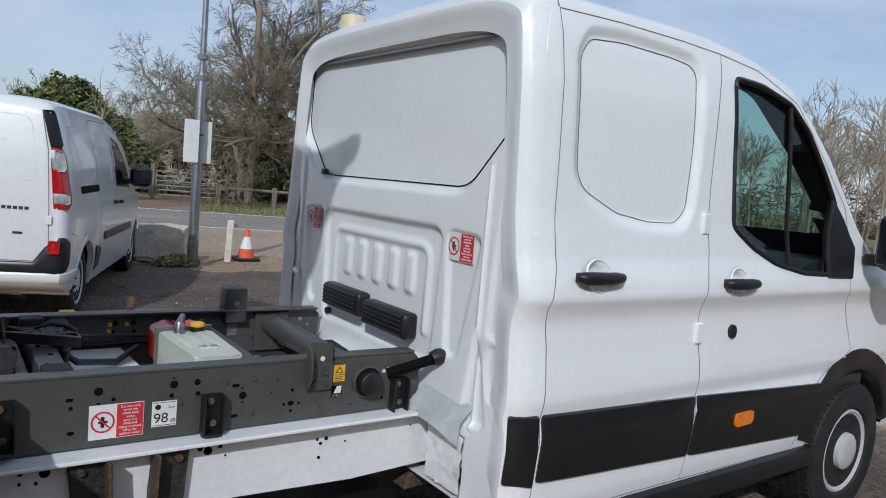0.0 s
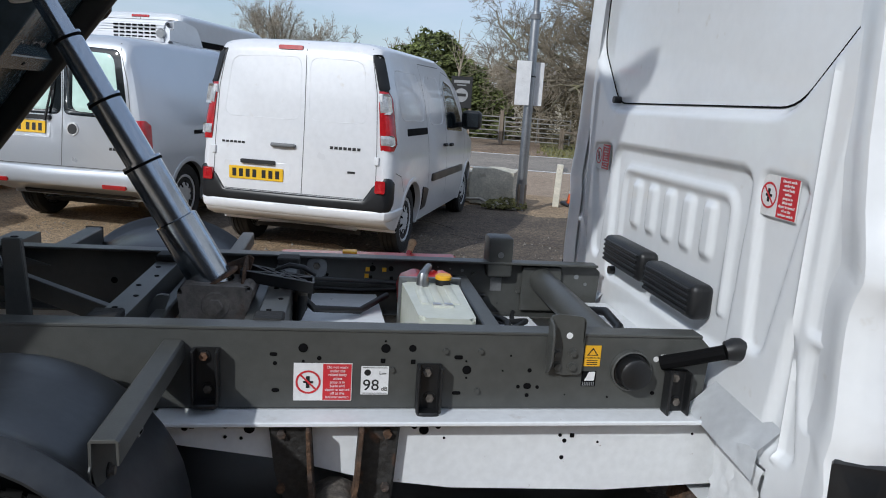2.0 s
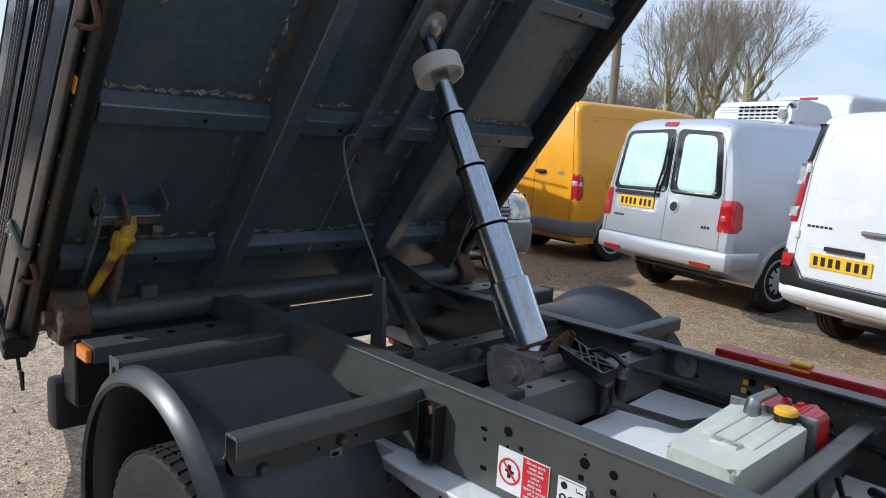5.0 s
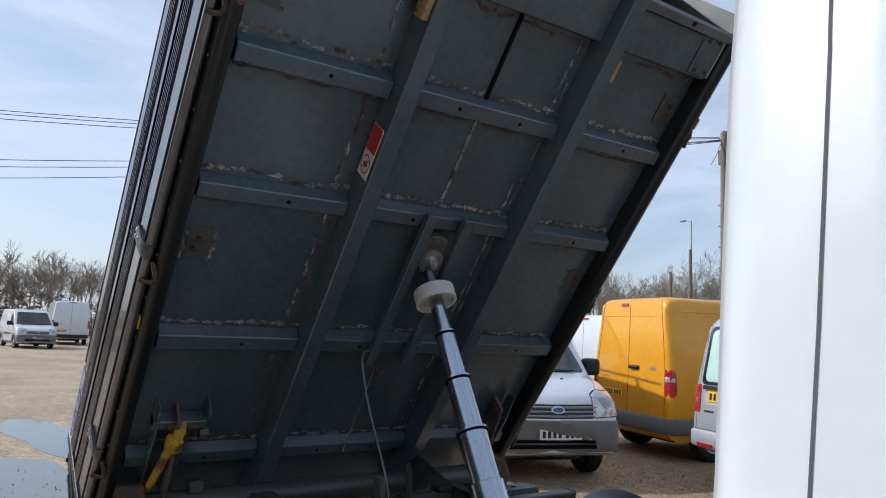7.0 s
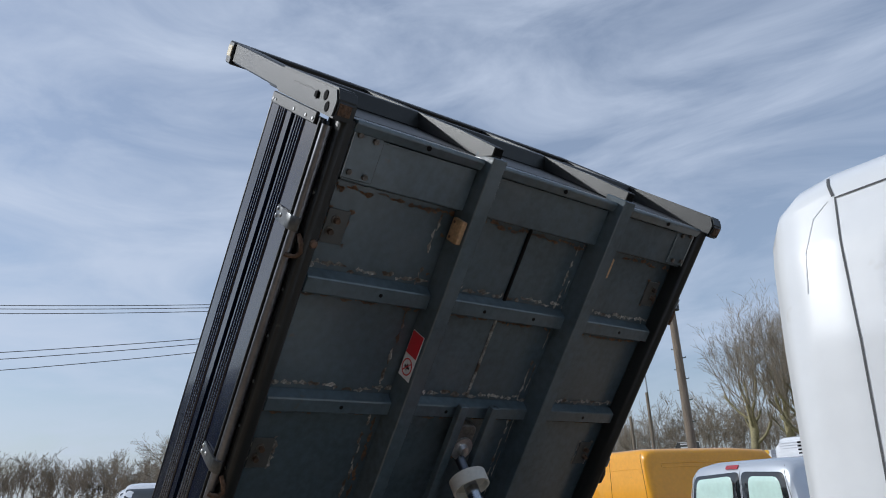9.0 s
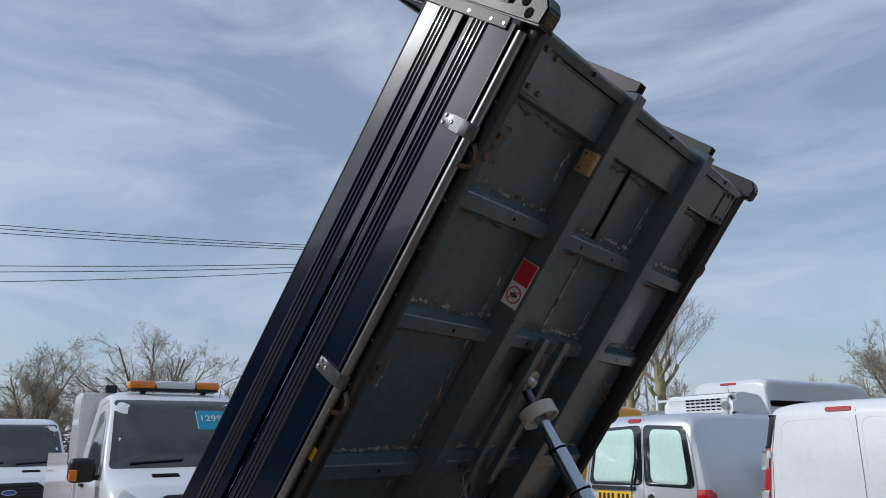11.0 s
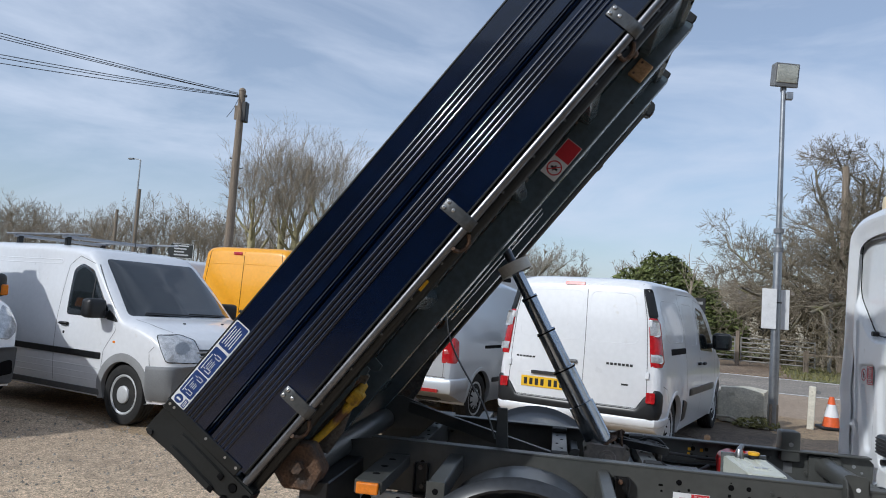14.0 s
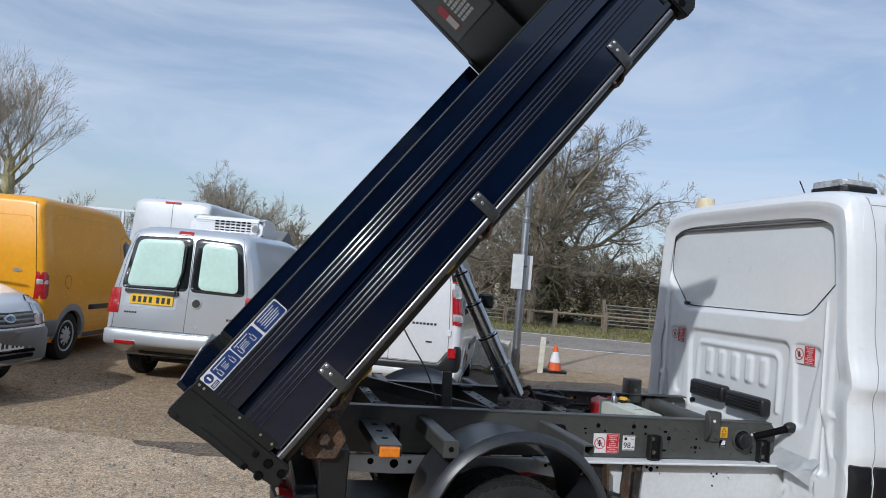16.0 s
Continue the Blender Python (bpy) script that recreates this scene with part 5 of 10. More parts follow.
# safety prop and gussets
prop = part("safety_prop", prism([(-0.012, -0.03), (0.012, -0.03), (0.012, 0.03), (-0.012, 0.03)], "z", 0, 0.95, 0.002), DARKGREY, truck, "folded flat steel safety prop")
prop.matrix_local = look((-1.72, -0.20, 0.87), (-2.62, 0.34, 0.99)) @ pose(0, 0, 0, 180, 0, 0)
part("upright_gusset", prism([(-1.99, 0.80), (-1.92, 0.80), (-1.94, 1.085), (-1.99, 1.085)], "y", -0.21, -0.19, 0.003), DARKGREY, truck, "dark grey gusset bar")
part("rear_plate", prism([(-2.70, 0.82), (-2.10, 0.86), (-2.60, 1.02), (-2.70, 1.02)], "y", 0.40, 0.41, 0.002), DARKGREY, truck)
# ram cradle and ram
cup = prism(soften([(-1.500, 0.775), (-1.415, 0.775), (-1.360, 0.815), (-1.335, 0.905), (-1.345, 0.930), (-1.535, 0.935), (-1.560, 0.915), (-1.548, 0.815)], 0.026, 5), "y", -0.092, 0.092, 0.014, seg=3)
cr = part("ram_cradle", cup, CAST, truck, "weathered cast ram cradle", smooth=30)
part("cradle_rim", lathe([(0.070, 0), (0.080, 0.0), (0.081, 0.006), (0.076, 0.010), (0.069, 0.008)], 28, axis="z", m=pose(-1.463, 0.008, 0.925, 0, -29, 0)), RUST, cr, "rusty cup rim round the ram", smooth=40)
part("cradle_plate", prism([(-1.455, 0.90), (-1.375, 0.90), (-1.350, 0.985), (-1.366, 0.996), (-1.46, 0.955)], "y", 0.072, 0.080, 0.002), RUST, cr, "rusty upright plate")
part("cradle_plate", prism([(0.076, 0.90), (0.076, 0.985), (0.06, 0.996), (-0.02, 0.965), (-0.06, 0.925), (-0.06, 0.90)], "x", -1.376, -1.368, 0.002), RUST, cr, "rusty upright plate")
for s in (1, -1):
    part("cradle_boss", tube([(-1.445, s * 0.090, 0.872), (-1.445, s * 0.100, 0.872)], [0.044, 0.040], 22), CAST, cr, smooth=40)
    part("cradle_bolt", tube([(-1.445, s * 0.100, 0.872), (-1.445, s * 0.118, 0.872)], 0.024, 6), CAST, cr)
part("cradle_ear", prism(soften([(-1.62, 0.905), (-1.575, 0.905), (-1.600, 0.84), (-1.640, 0.80), (-1.655, 0.815)], 0.015, 3), "y", -0.10, -0.085, 0.003), DARKGREY, cr, "dark bent lug")
for x in (-1.60, -1.33):
    part("cradle_beam", bevel_box(x - 0.02, x + 0.02, -0.40, 0.40, 0.80, 0.86, 0.005), DARKGREY, cr)
P0, P1 = Vector((-1.478, 0.015, 0.93)), Vector((-2.072, 0.02, 1.985))
ax = (P1 - P0).normalized()
along = lambda z: P0 + ax * ((z - P0.z) / ax.z)
ram = part("hydraulic_ram", tube([along(0.90), along(1.113), along(1.116)], [0.066, 0.066, 0.060], 26), CHROME, truck, "telescopic hydraulic ram with chrome stages", smooth=40)
for z0, z1, r in ((1.10, 1.29, 0.056), (1.27, 1.473, 0.047), (1.45, 1.644, 0.039), (1.62, 1.80, 0.031), (1.78, 1.96, 0.023)):
    part("ram_stage", tube([along(z0), along(z1 - 0.012), along(z1 - 0.010), along(z1)], [r, r, r * 1.07, r * 1.07], 24), CHROME if r > 0.03 else RAMBLACK, ram, smooth=40)
    part("stage_ring", tube([along(z1 - 0.014), along(z1 - 0.007)], r * 1.085, 24), SEAM, ram)
c = along(1.79)
bm = bmesh.new()
n = 28
e1 = ax.cross(Vector((0, 1, 0))).normalized()
e2 = ax.cross(e1)
pr = [(0.085, -0.03), (0.085, 0.03), (0.076, 0.03), (0.074, 0.0), (0.03, 0.0), (0.03, -0.006), (0.074, -0.006), (0.076, -0.03)]
rings = [[bm.verts.new(c + e1 * (q * math.cos(2 * math.pi * k / n)) + e2 * (q * math.sin(2 * math.pi * k / n)) + ax * d) for k in range(n)] for q, d in pr]
for a, b in zip(rings, rings[1:] + rings[:1]):
    for k in range(n):
        bm.faces.new((a[k], a[(k + 1) % n], b[(k + 1) % n], b[k]))
part("ram_collar", bm, mat("collar_plastic", (0.62, 0.60, 0.54), 0.5, var=0.08), ram, "white plastic ram collar", smooth=40)
# valve block with plastic ties, pipes
TRAY = [Vector(q) for q in ((-1.387, 0.028, 0.955), (-1.386, 0.124, 0.955), (-1.156, -0.002, 0.945), (-1.153, -0.074, 0.945))]
wall = bmesh.new()
for p, q in zip(TRAY, TRAY[1:] + TRAY[:1]):
    n_ = (q - p).cross(Vector((0, 0, 1))).normalized() * 0.003
    vs = [wall.verts.new(c) for c in (p - n_, q - n_, q + n_, p + n_)]
    vs += [wall.verts.new(v.co - Vector((0, 0, 0.034))) for v in vs]
    for f in ((0, 1, 2, 3), (7, 6, 5, 4), (0, 4, 5, 1), (1, 5, 6, 2), (2, 6, 7, 3), (3, 7, 4, 0)):
        wall.faces.new([vs[i] for i in f])
vb = part("valve_tray", wall, PLASTIC_SAT, truck, "black plastic lattice tray over the valves")
edge = lambda i, t: TRAY[i].lerp(TRAY[(i + 1) % 4], t)
for t0, t1 in ((0.05, 0.75), (0.30, 0.98), (0.50, 0.62), (0.80, 0.30), (0.62, 0.12), (0.95, 0.52)):
    part("lattice_bar", tube([edge(3, 1 - t0), edge(1, t1)], 0.0024, 5), GREYPLASTIC, vb)
for i in (1, 3):
    part("lattice_bar", tube([edge(i, 0), edge(i, 1)], 0.0035, 5), GREYPLASTIC, vb)
part("tray_floor", bevel_box(-0.11, 0.11, -0.028, 0.028, -0.004, 0.0, 0, m=pose(-1.27, 0.02, 0.922, 0, 2, -28)), PLASTIC, vb)
part("cover_flap", tube([(-1.28, 0.05, 0.955), (-1.235, 0.045, 0.972), (-1.19, 0.045, 0.965), (-1.150, 0.045, 0.94)], [0.004, 0.009, 0.010, 0.006], 8), PLASTIC_SAT, vb, smooth=60)
for x, y, drop in ((-1.190, 0.006, 0.0), (-1.178, 0.072, 0.012), (-1.205, 0.045, -0.03)):
    u = part("pipe_union", tube([(x, y, 0.935 + drop), (x, y, 0.915 + drop), (x, y, 0.912 + drop), (x, y, 0.885 + drop), (x, y, 0.882 + drop)], [0.012, 0.012, 0.019, 0.019, 0.014], 10), BARE, truck, "steel pipe union", smooth=40)
    part("rubber_boot", tube([(x, y, 0.884 + drop), (x, y, 0.862 + drop), (x - 0.004, y, 0.825 + drop), (x - 0.01, y, 0.80 + drop)], [0.017, 0.018, 0.014, 0.009], 10), PLASTIC, u, "black rubber boot", smooth=40)
for pts, r in (([(-1.25, 0.10, 0.90), (-1.15, 0.0, 0.84), (-1.0, 0.12, 0.80), (-0.9, 0.25, 0.82)], 0.012), ([(-1.3, 0.18, 0.90), (-1.1, 0.30, 0.86), (-0.9, 0.36, 0.84), (-0.75, 0.30, 0.85)], 0.009),
               ([(-0.66, 0.05, 0.76), (-0.6, -0.1, 0.72), (-0.5, -0.05, 0.75), (-0.4, -0.2, 0.73), (-0.35, 0.0, 0.74)], 0.013), ([(-0.62, 0.2, 0.76), (-0.55, 0.05, 0.74), (-0.45, 0.1, 0.76), (-0.38, -0.1, 0.75)], 0.008),
               ([(-0.65, 0.1, 0.80), (-0.6, 0.02, 0.73), (-0.52, -0.14, 0.74), (-0.42, -0.02, 0.73)], 0.007), ([(-1.2, -0.30, 0.80), (-1.05, -0.2, 0.76), (-0.95, -0.3, 0.78)], 0.010),
               ([(-0.18, 0.25, 0.78), (-0.12, 0.1, 0.82), (-0.14, -0.08, 0.82), (-0.2, -0.2, 0.77)], 0.016)):
    part("hose", tube(pts, r, 8), PLASTIC, truck, "black hose", smooth=60)
for q, (y0, y1, rr) in enumerate(((-0.30, 0.10, 0.016), (-0.22, 0.20, 0.012), (-0.12, 0.28, 0.010), (-0.34, 0.30, 0.009))):
    part("hose", tube([Vector((-0.60 + 0.075 * q + 0.05 * math.sin(2.2 * w_ + q), y0 + (y1 - y0) * w_ / 4, 0.745 + 0.025 * math.sin(1.7 * w_ + 2 * q))) for w_ in (k / 5 for k in range(21))], rr, 8), PLASTIC, truck, "black hose", smooth=60)
part("far_rail_pipe", tube([(-1.3, 0.43, 0.80), (-1.0, 0.425, 0.79), (-0.75, 0.43, 0.80), (-0.5, 0.42, 0.78)], 0.010, 8), PLASTIC, truck, "black pipe along the rail", smooth=60)
# oil tank and pump
tk = part("oil_tank", prism(soften([(-0.842, -0.305), (-0.676, -0.318), (-0.668, 0.090), (-0.862, 0.105)], 0.022, 4), "z", 0.64, 0.912, 0.010, seg=3), POLYTANK, truck, "translucent white plastic oil tank", smooth=40)
for y0, x0, x1 in ((0, -0.812, -0.800), (0, -0.765, -0.752), (0, -0.715, -0.703)):
    part("tank_ridge", bevel_box(x0 - 0.012, x1 + 0.004, -0.17, 0.075, 0.905, 0.9155, 0.004, 2), POLYTANK, tk, smooth=40)
tb = part("tank_boss", bevel_box(-0.790, -0.725, -0.205, -0.165, 0.905, 0.918, 0.004, 2), POLYTANK, tk, smooth=40)
for x in (-0.776, -0.740):
    part("boss_clip", bevel_box(x - 0.014, x + 0.012, -0.200, -0.180, 0.916, 0.923, 0.003, 2), STEEL, tb, "bright metal clip", smooth=40)
part("tank_label", bevel_box(-0.6735, -0.6715, -0.300, -0.262, 0.735, 0.862, 0.0005), BLACKP, tk)
for k in range(5):
    part("label_print", bevel_box(-0.6715, -0.6708, -0.295, -0.267, 0.755 + 0.02 * k, 0.761 + 0.02 * k, 0), WHITEP, tk)
for k in range(9):
    part("maker_bar", bevel_box(-0.822 + 0.0135 * k, -0.8125 + 0.0135 * k, -0.3195, -0.307, 0.862, 0.874, 0.001), PALEPRINT, tk)
part("tank_backplate", bevel_box(-0.872, -0.655, 0.100, 0.108, 0.70, 0.930, 0.003), GALV, tk, "thin metal plate behind the tank")
pk = part("hydraulic_pump", prism(soften([(-0.862, 0.78), (-0.870, 0.890), (-0.835, 0.922), (-0.790, 0.925), (-0.775, 0.905), (-0.735, 0.905), (-0.715, 0.925), (-0.665, 0.912), (-0.655, 0.78)], 0.022, 3), "y", 0.112, 0.245, 0.014, seg=3), REDPAINT, truck, "red hydraulic pump with yellow cap", smooth=40)
cp_ = part("cap_neck", tube([(-0.722, 0.075, 0.900), (-0.722, 0.075, 0.934)], 0.026, 18), PLASTIC, pk, smooth=40)
part("pump_cap", lathe([(0.028, 0), (0.028, 0.010), (0.023, 0.015), (0, 0.015)], 20, axis="z", m=pose(-0.722, 0.075, 0.932)), YELP, cp_, smooth=40)
part("pump_union", tube([(-0.795, 0.055, 0.905), (-0.795, 0.055, 0.930), (-0.795, 0.057, 0.945), (-0.790, 0.075, 0.952), (-0.775, 0.100, 0.962), (-0.768, 0.115, 0.966)], [0.022, 0.021, 0.018, 0.013, 0.012, 0.011], 12), GALV, pk, smooth=40)
part("pump_frame", prism([(-0.640, 0.74), (-0.640, 0.865), (-0.635, 0.87), (-0.585, 0.87), (-0.585, 0.864), (-0.633, 0.864), (-0.633, 0.74)], "y", -0.40, 0.40, 0.003), DARKGREY, truck, "dark grey tank bracket")
for x, z in ((-0.965, 0.868), (-0.968, 0.842), (-0.900, 0.868)):
    part("yellow_tag", bevel_box(x - 0.008, x + 0.008, 0.4440, 0.4465, z - 0.008, z + 0.008, 0), YELP, truck)
rd = part("rail_disc", prism(soften([(-1.195, 0.835), (-1.125, 0.832), (-1.118, 0.905), (-1.200, 0.905)], 0.028, 4), "y", 0.438, 0.445, 0.001), GALV, truck, "worn bare metal patch with a bolt", smooth=40)
part("disc_bolt", tube([(-1.16, 0.438, 0.878), (-1.16, 0.428, 0.878)], 0.014, 6), BARE, rd)
for x, z, q in ((-1.232, 0.888, 0.006), (-1.232, 0.878, 0.004), (-1.228, 0.850, 0.005), (-0.690, 0.885, 0.003), (-0.640, 0.880, 0.0035), (-0.655, 0.862, 0.0025), (-0.600, 0.845, 0.012), (-0.622, 0.848, 0.004), (-0.592, 0.874, 0.006), (-0.603, 0.826, 0.006), (-0.572, 0.842, 0.005), (-0.30, 0.88, 0.006), (-0.12, 0.86, 0.010), (-0.08, 0.83, 0.007)):
    part("pale_spot", disc((x, 0.4445, z), (0, 1, 0), q, 0.002, 12), GALV, rd)
for x, z in ((-0.545, 0.86), (-0.545, 0.80), (-0.36, 0.80)):
    part("rail_bolt", tube([(x, 0.446, z), (x, 0.432, z)], 0.011, 6), DARKGREY, rd)
part("rail_sticker", bevel_box(-0.475, -0.430, 0.4425, 0.4448, 0.795, 0.850, 0), GREYPLASTIC, truck)
way = [Vector(p) for p in ((-2.20, -0.15, 1.555), (-2.285, -0.135, 1.545), (-2.285, -0.125, 1.46), (-2.235, -0.12, 1.33), (-2.155, -0.12, 1.207), (-2.075, -0.12, 1.095), (-2.03, -0.12, 1.0), (-2.0, -0.13, 0.92))]
for _ in range(2):
    way = [way[0]] + [q for a, b in zip(way, way[1:]) for q in (a.lerp(b, 0.25), a.lerp(b, 0.75))] + [way[-1]]
part("loose_cable", tube(way, 0.0045, 6), GREYPLASTIC, truck, "hanging grey cable", smooth=60)

# ---------------- the tipper body, raised ----------------
TIP = pose(-2.708, 0, 1.169, 0, -52.8, 0)
tip = thing("tipping_body", TIP, "raised navy dropside tipper body with dark grey underside", "truck body")
U0, U1 = -0.47, 2.36
smear_rnd = random.Random(77)


def smears(a, b, width, w, fill=0.9):
    """Ragged flakes of old sealant along a joint."""
    bm = bmesh.new()
    a, b = Vector(a), Vector(b)
    d = (b - a).normalized()
    n = Vector((-d.y, d.x))
    t, L = 0.0, (b - a).length
    while t < L:
        run = smear_rnd.uniform(0.012, 0.08)
        if smear_rnd.random() < fill:
            k = max(3, int(run / 0.012))
            off = smear_rnd.uniform(-0.5, 0.5) * width
            top, low = [], []
            for i in range(k + 1):
                e = math.sin(math.pi * (i + 0.15) / (k + 0.3)) ** 0.5
                p = a + d * min(L, t + run * i / k) + n * (off + smear_rnd.uniform(-0.25, 0.25) * width)
                hw = width * e * smear_rnd.uniform(0.15, 0.75)
                top.append(bm.verts.new((*(p + n * hw), w - 0.002)))
                low.append(bm.verts.new((*(p - n * hw), w - 0.002)))
            for i in range(k):
                bm.faces.new((top[i], top[i + 1], low[i + 1], low[i]))
        t += run * smear_rnd.uniform(0.8, 1.3)
    if not bm.faces:
        bm.faces.new([bm.verts.new((*(a + n * q + d * r), w - 0.002)) for q, r in ((-0.004, 0), (0.004, 0), (0.003, 0.03))])
    return bm


part("floor_plate", bevel_box(U0, 2.31, -1.064, 1.064, -0.035, -0.025, 0.002), UNDER, tip, "dark painted steel floor seen from below")
for s in (1, -1):
    e = part("edge_beam", prism(soften([(s * 0.985, -0.035), (s * 1.058, -0.035), (s * 1.062, -0.105), (s * 1.045, -0.125), (s * 1.0, -0.112)], 0.012, 3), "x", U0, 2.30, 0.003), POSTGREY, tip, "dark folded edge beam", smooth=40)
    # Bright discs stand in for holes with sky showing through.
    for k in range(12):
        part("edge_rivet", disc((0.05 + 0.18 * k, s * 1.061, -0.09), (0, s, 0), 0.006, 0.006, 8), GALV, e)
    lb = part("long_beam", prism([(s * 0.347, -0.035), (s * 0.432, -0.035), (s * 0.426, -0.15), (s * 0.356, -0.15)], "x", U0 + 0.1, 2.335, 0.004), UNDER, tip, "dark longitudinal floor beam")
    part("beam_block", bevel_box(1.968, 2.064, min(s * 0.428, s * 0.452), max(s * 0.428, s * 0.452), -0.138, -0.066, 0.006, 2), WOODTAN, lb, "tan wear block")
    for u in (1.985, 2.047):
        part("block_screw", disc((u, s * 0.4525, -0.085), (0, s, 0), 0.006, 0.004, 8), RUST, lb)
    for u, w in ((0.985, -0.0), (1.92, 0.02)):
        pl = part("fixing_plate", bevel_box(u - 0.068, u + 0.062, min(s * 0.875, s * 0.962), max(s * 0.875, s * 0.962), -0.041, -0.036, 0.001), DARKGREY, tip, "dark fixing plate with rusty bolts")
        for du, dy in ((0.022, 0.0), (-0.022, 0.012)):
            part("rusty_bolt", tube([(u + du, s * (0.925 + dy), -0.041), (u + du, s * (0.925 + dy), -0.064)], 0.011, 6), RUST, pl)
            part("bolt_washer", disc((u + du, s * (0.925 + dy), -0.043), (0, 0, 1), 0.017, 0.004, 14), BARE, pl)
        for q in range(2):
            tagged(part("plate_rust", smears((u - 0.075, s * (0.875 + 0.09 * q)), (u + 0.07, s * (0.875 + 0.09 * q)), 0.020, -0.0358, 0.85), RUST if u > 1.5 else GRIME, pl), kind="stuff")
    if s < 0:
        part("guide_knob", lathe([(0.0, -0.016), (0.012, -0.013), (0.016, -0.004), (0.016, 0.0)], 16, axis="z", m=pose(1.86, s * 1.02, -0.120)), BARE, tip, smooth=50)
for u, w, d in ((2.178, 0.165, 0.087), (1.70, 0.062, 0.085), (1.215, 0.057, 0.082), (0.565, 0.066, 0.085), (-0.06, 0.06, 0.085)):
    for y0, y1 in ((-0.985, -0.432), (-0.347, 0.347), (0.432, 0.985)):
        c = part("cross_beam", prism([(u - w / 2 - 0.012, -0.035), (u - w / 2, -d), (u + w / 2, -d), (u + w / 2 + 0.022, -0.035)], "y", y0, y1, 0.004), UNDER, tip, "dark cross beam")
        if w < 0.1:
            for f in ((0.3, 0.72) if y1 - y0 > 0.6 else (0.58,)):
                part("beam_hole", disc((u, y0 + (y1 - y0) * f, -d - 0.0005), (0, 0, 1), 0.008, 0.003, 10), SEAM, c)
            tagged(part("sealant_bead", smears((u + w / 2 + 0.038, y0), (u + w / 2 + 0.038, y1), 0.019, -0.0356), GRIME, c, "pale sealant and grime"), kind="stuff")
            tagged(part("rust_seam", smears((u - w / 2 - 0.022, y0), (u - w / 2 - 0.022, y1), 0.012, -0.0356, 0.75), RUST, c), kind="stuff")
        else:
            tagged(part("rust_seam", smears((u - w / 2 - 0.030, y0), (u - w / 2 - 0.030, y1), 0.017, -0.0356, 0.9), RUST, c), kind="stuff")
            part("channel_lip", bevel_box(u + w / 2 - 0.003, u + w / 2 + 0.003, y0 + 0.01, y1 - 0.01, -d - 0.008, -d + 0.002, 0.001), UNDER, c)
for y0, y1 in ((-1.0, -0.433), (-0.362, 0.362), (0.433, 1.0)):
    fc = part("front_channel", prism([(2.262, -0.035), (2.268, -0.105), (2.300, -0.118), (2.312, -0.112), (2.312, -0.030)], "y", y0, y1, 0.003), UNDER, tip, "dark folded front edge of the floor")
    part("channel_notch", disc(((2.29), (y0 + y1) / 2 + 0.02, -0.1165), (0, 0, 1), 0.010, 0.004, 8), SEAM, fc)
part("floor_stiffener", bevel_box(1.27, 1.66, -0.023, -0.007, -0.040, -0.034, 0.002), GRIME, tip, "pale sealed floor seam")
part("floor_stiffener", bevel_box(1.75, 2.085, -0.023, -0.007, -0.045, -0.034, 0.002), SEAM, tip)
for u0, u1, y in ((1.27, 1.66, -0.49), (0.62, 1.17, -0.49), (0.0, 0.5, -0.49), (1.27, 1.66, 0.30), (0.62, 1.17, 0.30), (1.75, 2.08, 0.30), (1.75, 2.08, -0.49), (0.0, 0.5, 0.31), (1.25, 1.68, 0.49), (0.6, 1.18, 0.52)):
    tagged(part("weld_seam", smears((u0, y), (u1, y), 0.014, -0.0356, 0.8), GRIME, tip, "pale seam sealant"), kind="stuff")
# brown weld rust along the long beams, sealant at the beam ends
for s in (1, -1):
    for u0, u1 in ((0.0, 0.5), (0.62, 1.17), (1.28, 1.65), (1.76, 2.08)):
        tagged(part("rust_streak", smears((u0, s * 0.456), (u1, s * 0.456), 0.016, -0.0356, 0.9 if u0 < 1 else 0.4), RUST, tip, "brown rust along the weld"), kind="stuff")
        tagged(part("weld_seam", smears((u0, s * 0.330), (u1, s * 0.330), 0.007, -0.0356, 0.6), GRIME, tip, "pale seam sealant"), kind="stuff")
    for u in (1.70, 1.215, 0.565):
        tagged(part("end_sealant", smears((u - 0.05, s * 0.95), (u + 0.07, s * 0.95), 0.022, -0.0356, 0.9), GRIME, tip, "pale sealant at the beam end"), kind="stuff")
    cp = part("corner_plate", bevel_box(2.105, 2.285, min(s * 0.865, s * 0.99), max(s * 0.865, s * 0.99), -0.095, -0.088, 0.003), UNDER, tip, "dark bolted corner plate")
    part("plate_edge", bevel_box(2.105, 2.285, min(s * 0.986, s * 0.992), max(s * 0.986, s * 0.992), -0.098, -0.050, 0.002), GALV, cp, "worn bright plate edge")
    for u, y in ((2.125, 0.90), (2.13, 0.965), (2.255, 0.90), (2.262, 0.965)):
        part("plate_bolt", tube([(u, s * y, -0.095), (u, s * y, -0.106)], 0.011, 6), BARE, cp)
# ram seat
for y in (-0.085, 0.095):
    part("ram_rail", prism([(y - 0.022, -0.10), (y + 0.022, -0.10), (y + 0.022, -0.135), (y - 0.022, -0.135)], "x", 0.50, 1.27, 0.003), UNDER, tip, "dark ram support rail")
seat = part("ram_seat", prism(soften([(0.99, -0.055), (1.16, -0.055), (1.16, 0.06), (0.99, 0.06)], 0.03, 2), "z", -0.10, -0.05, 0.005), BARE, tip, "worn grey ram seat", smooth=40)
part("seat_ball", lathe([(0.055, -0.11), (0.058, -0.085), (0.04, -0.08), (0.02, -0.13), (0, -0.135)], 18, axis="z", m=pose(1.045, 0.01, 0)), STEEL, seat, smooth=40)
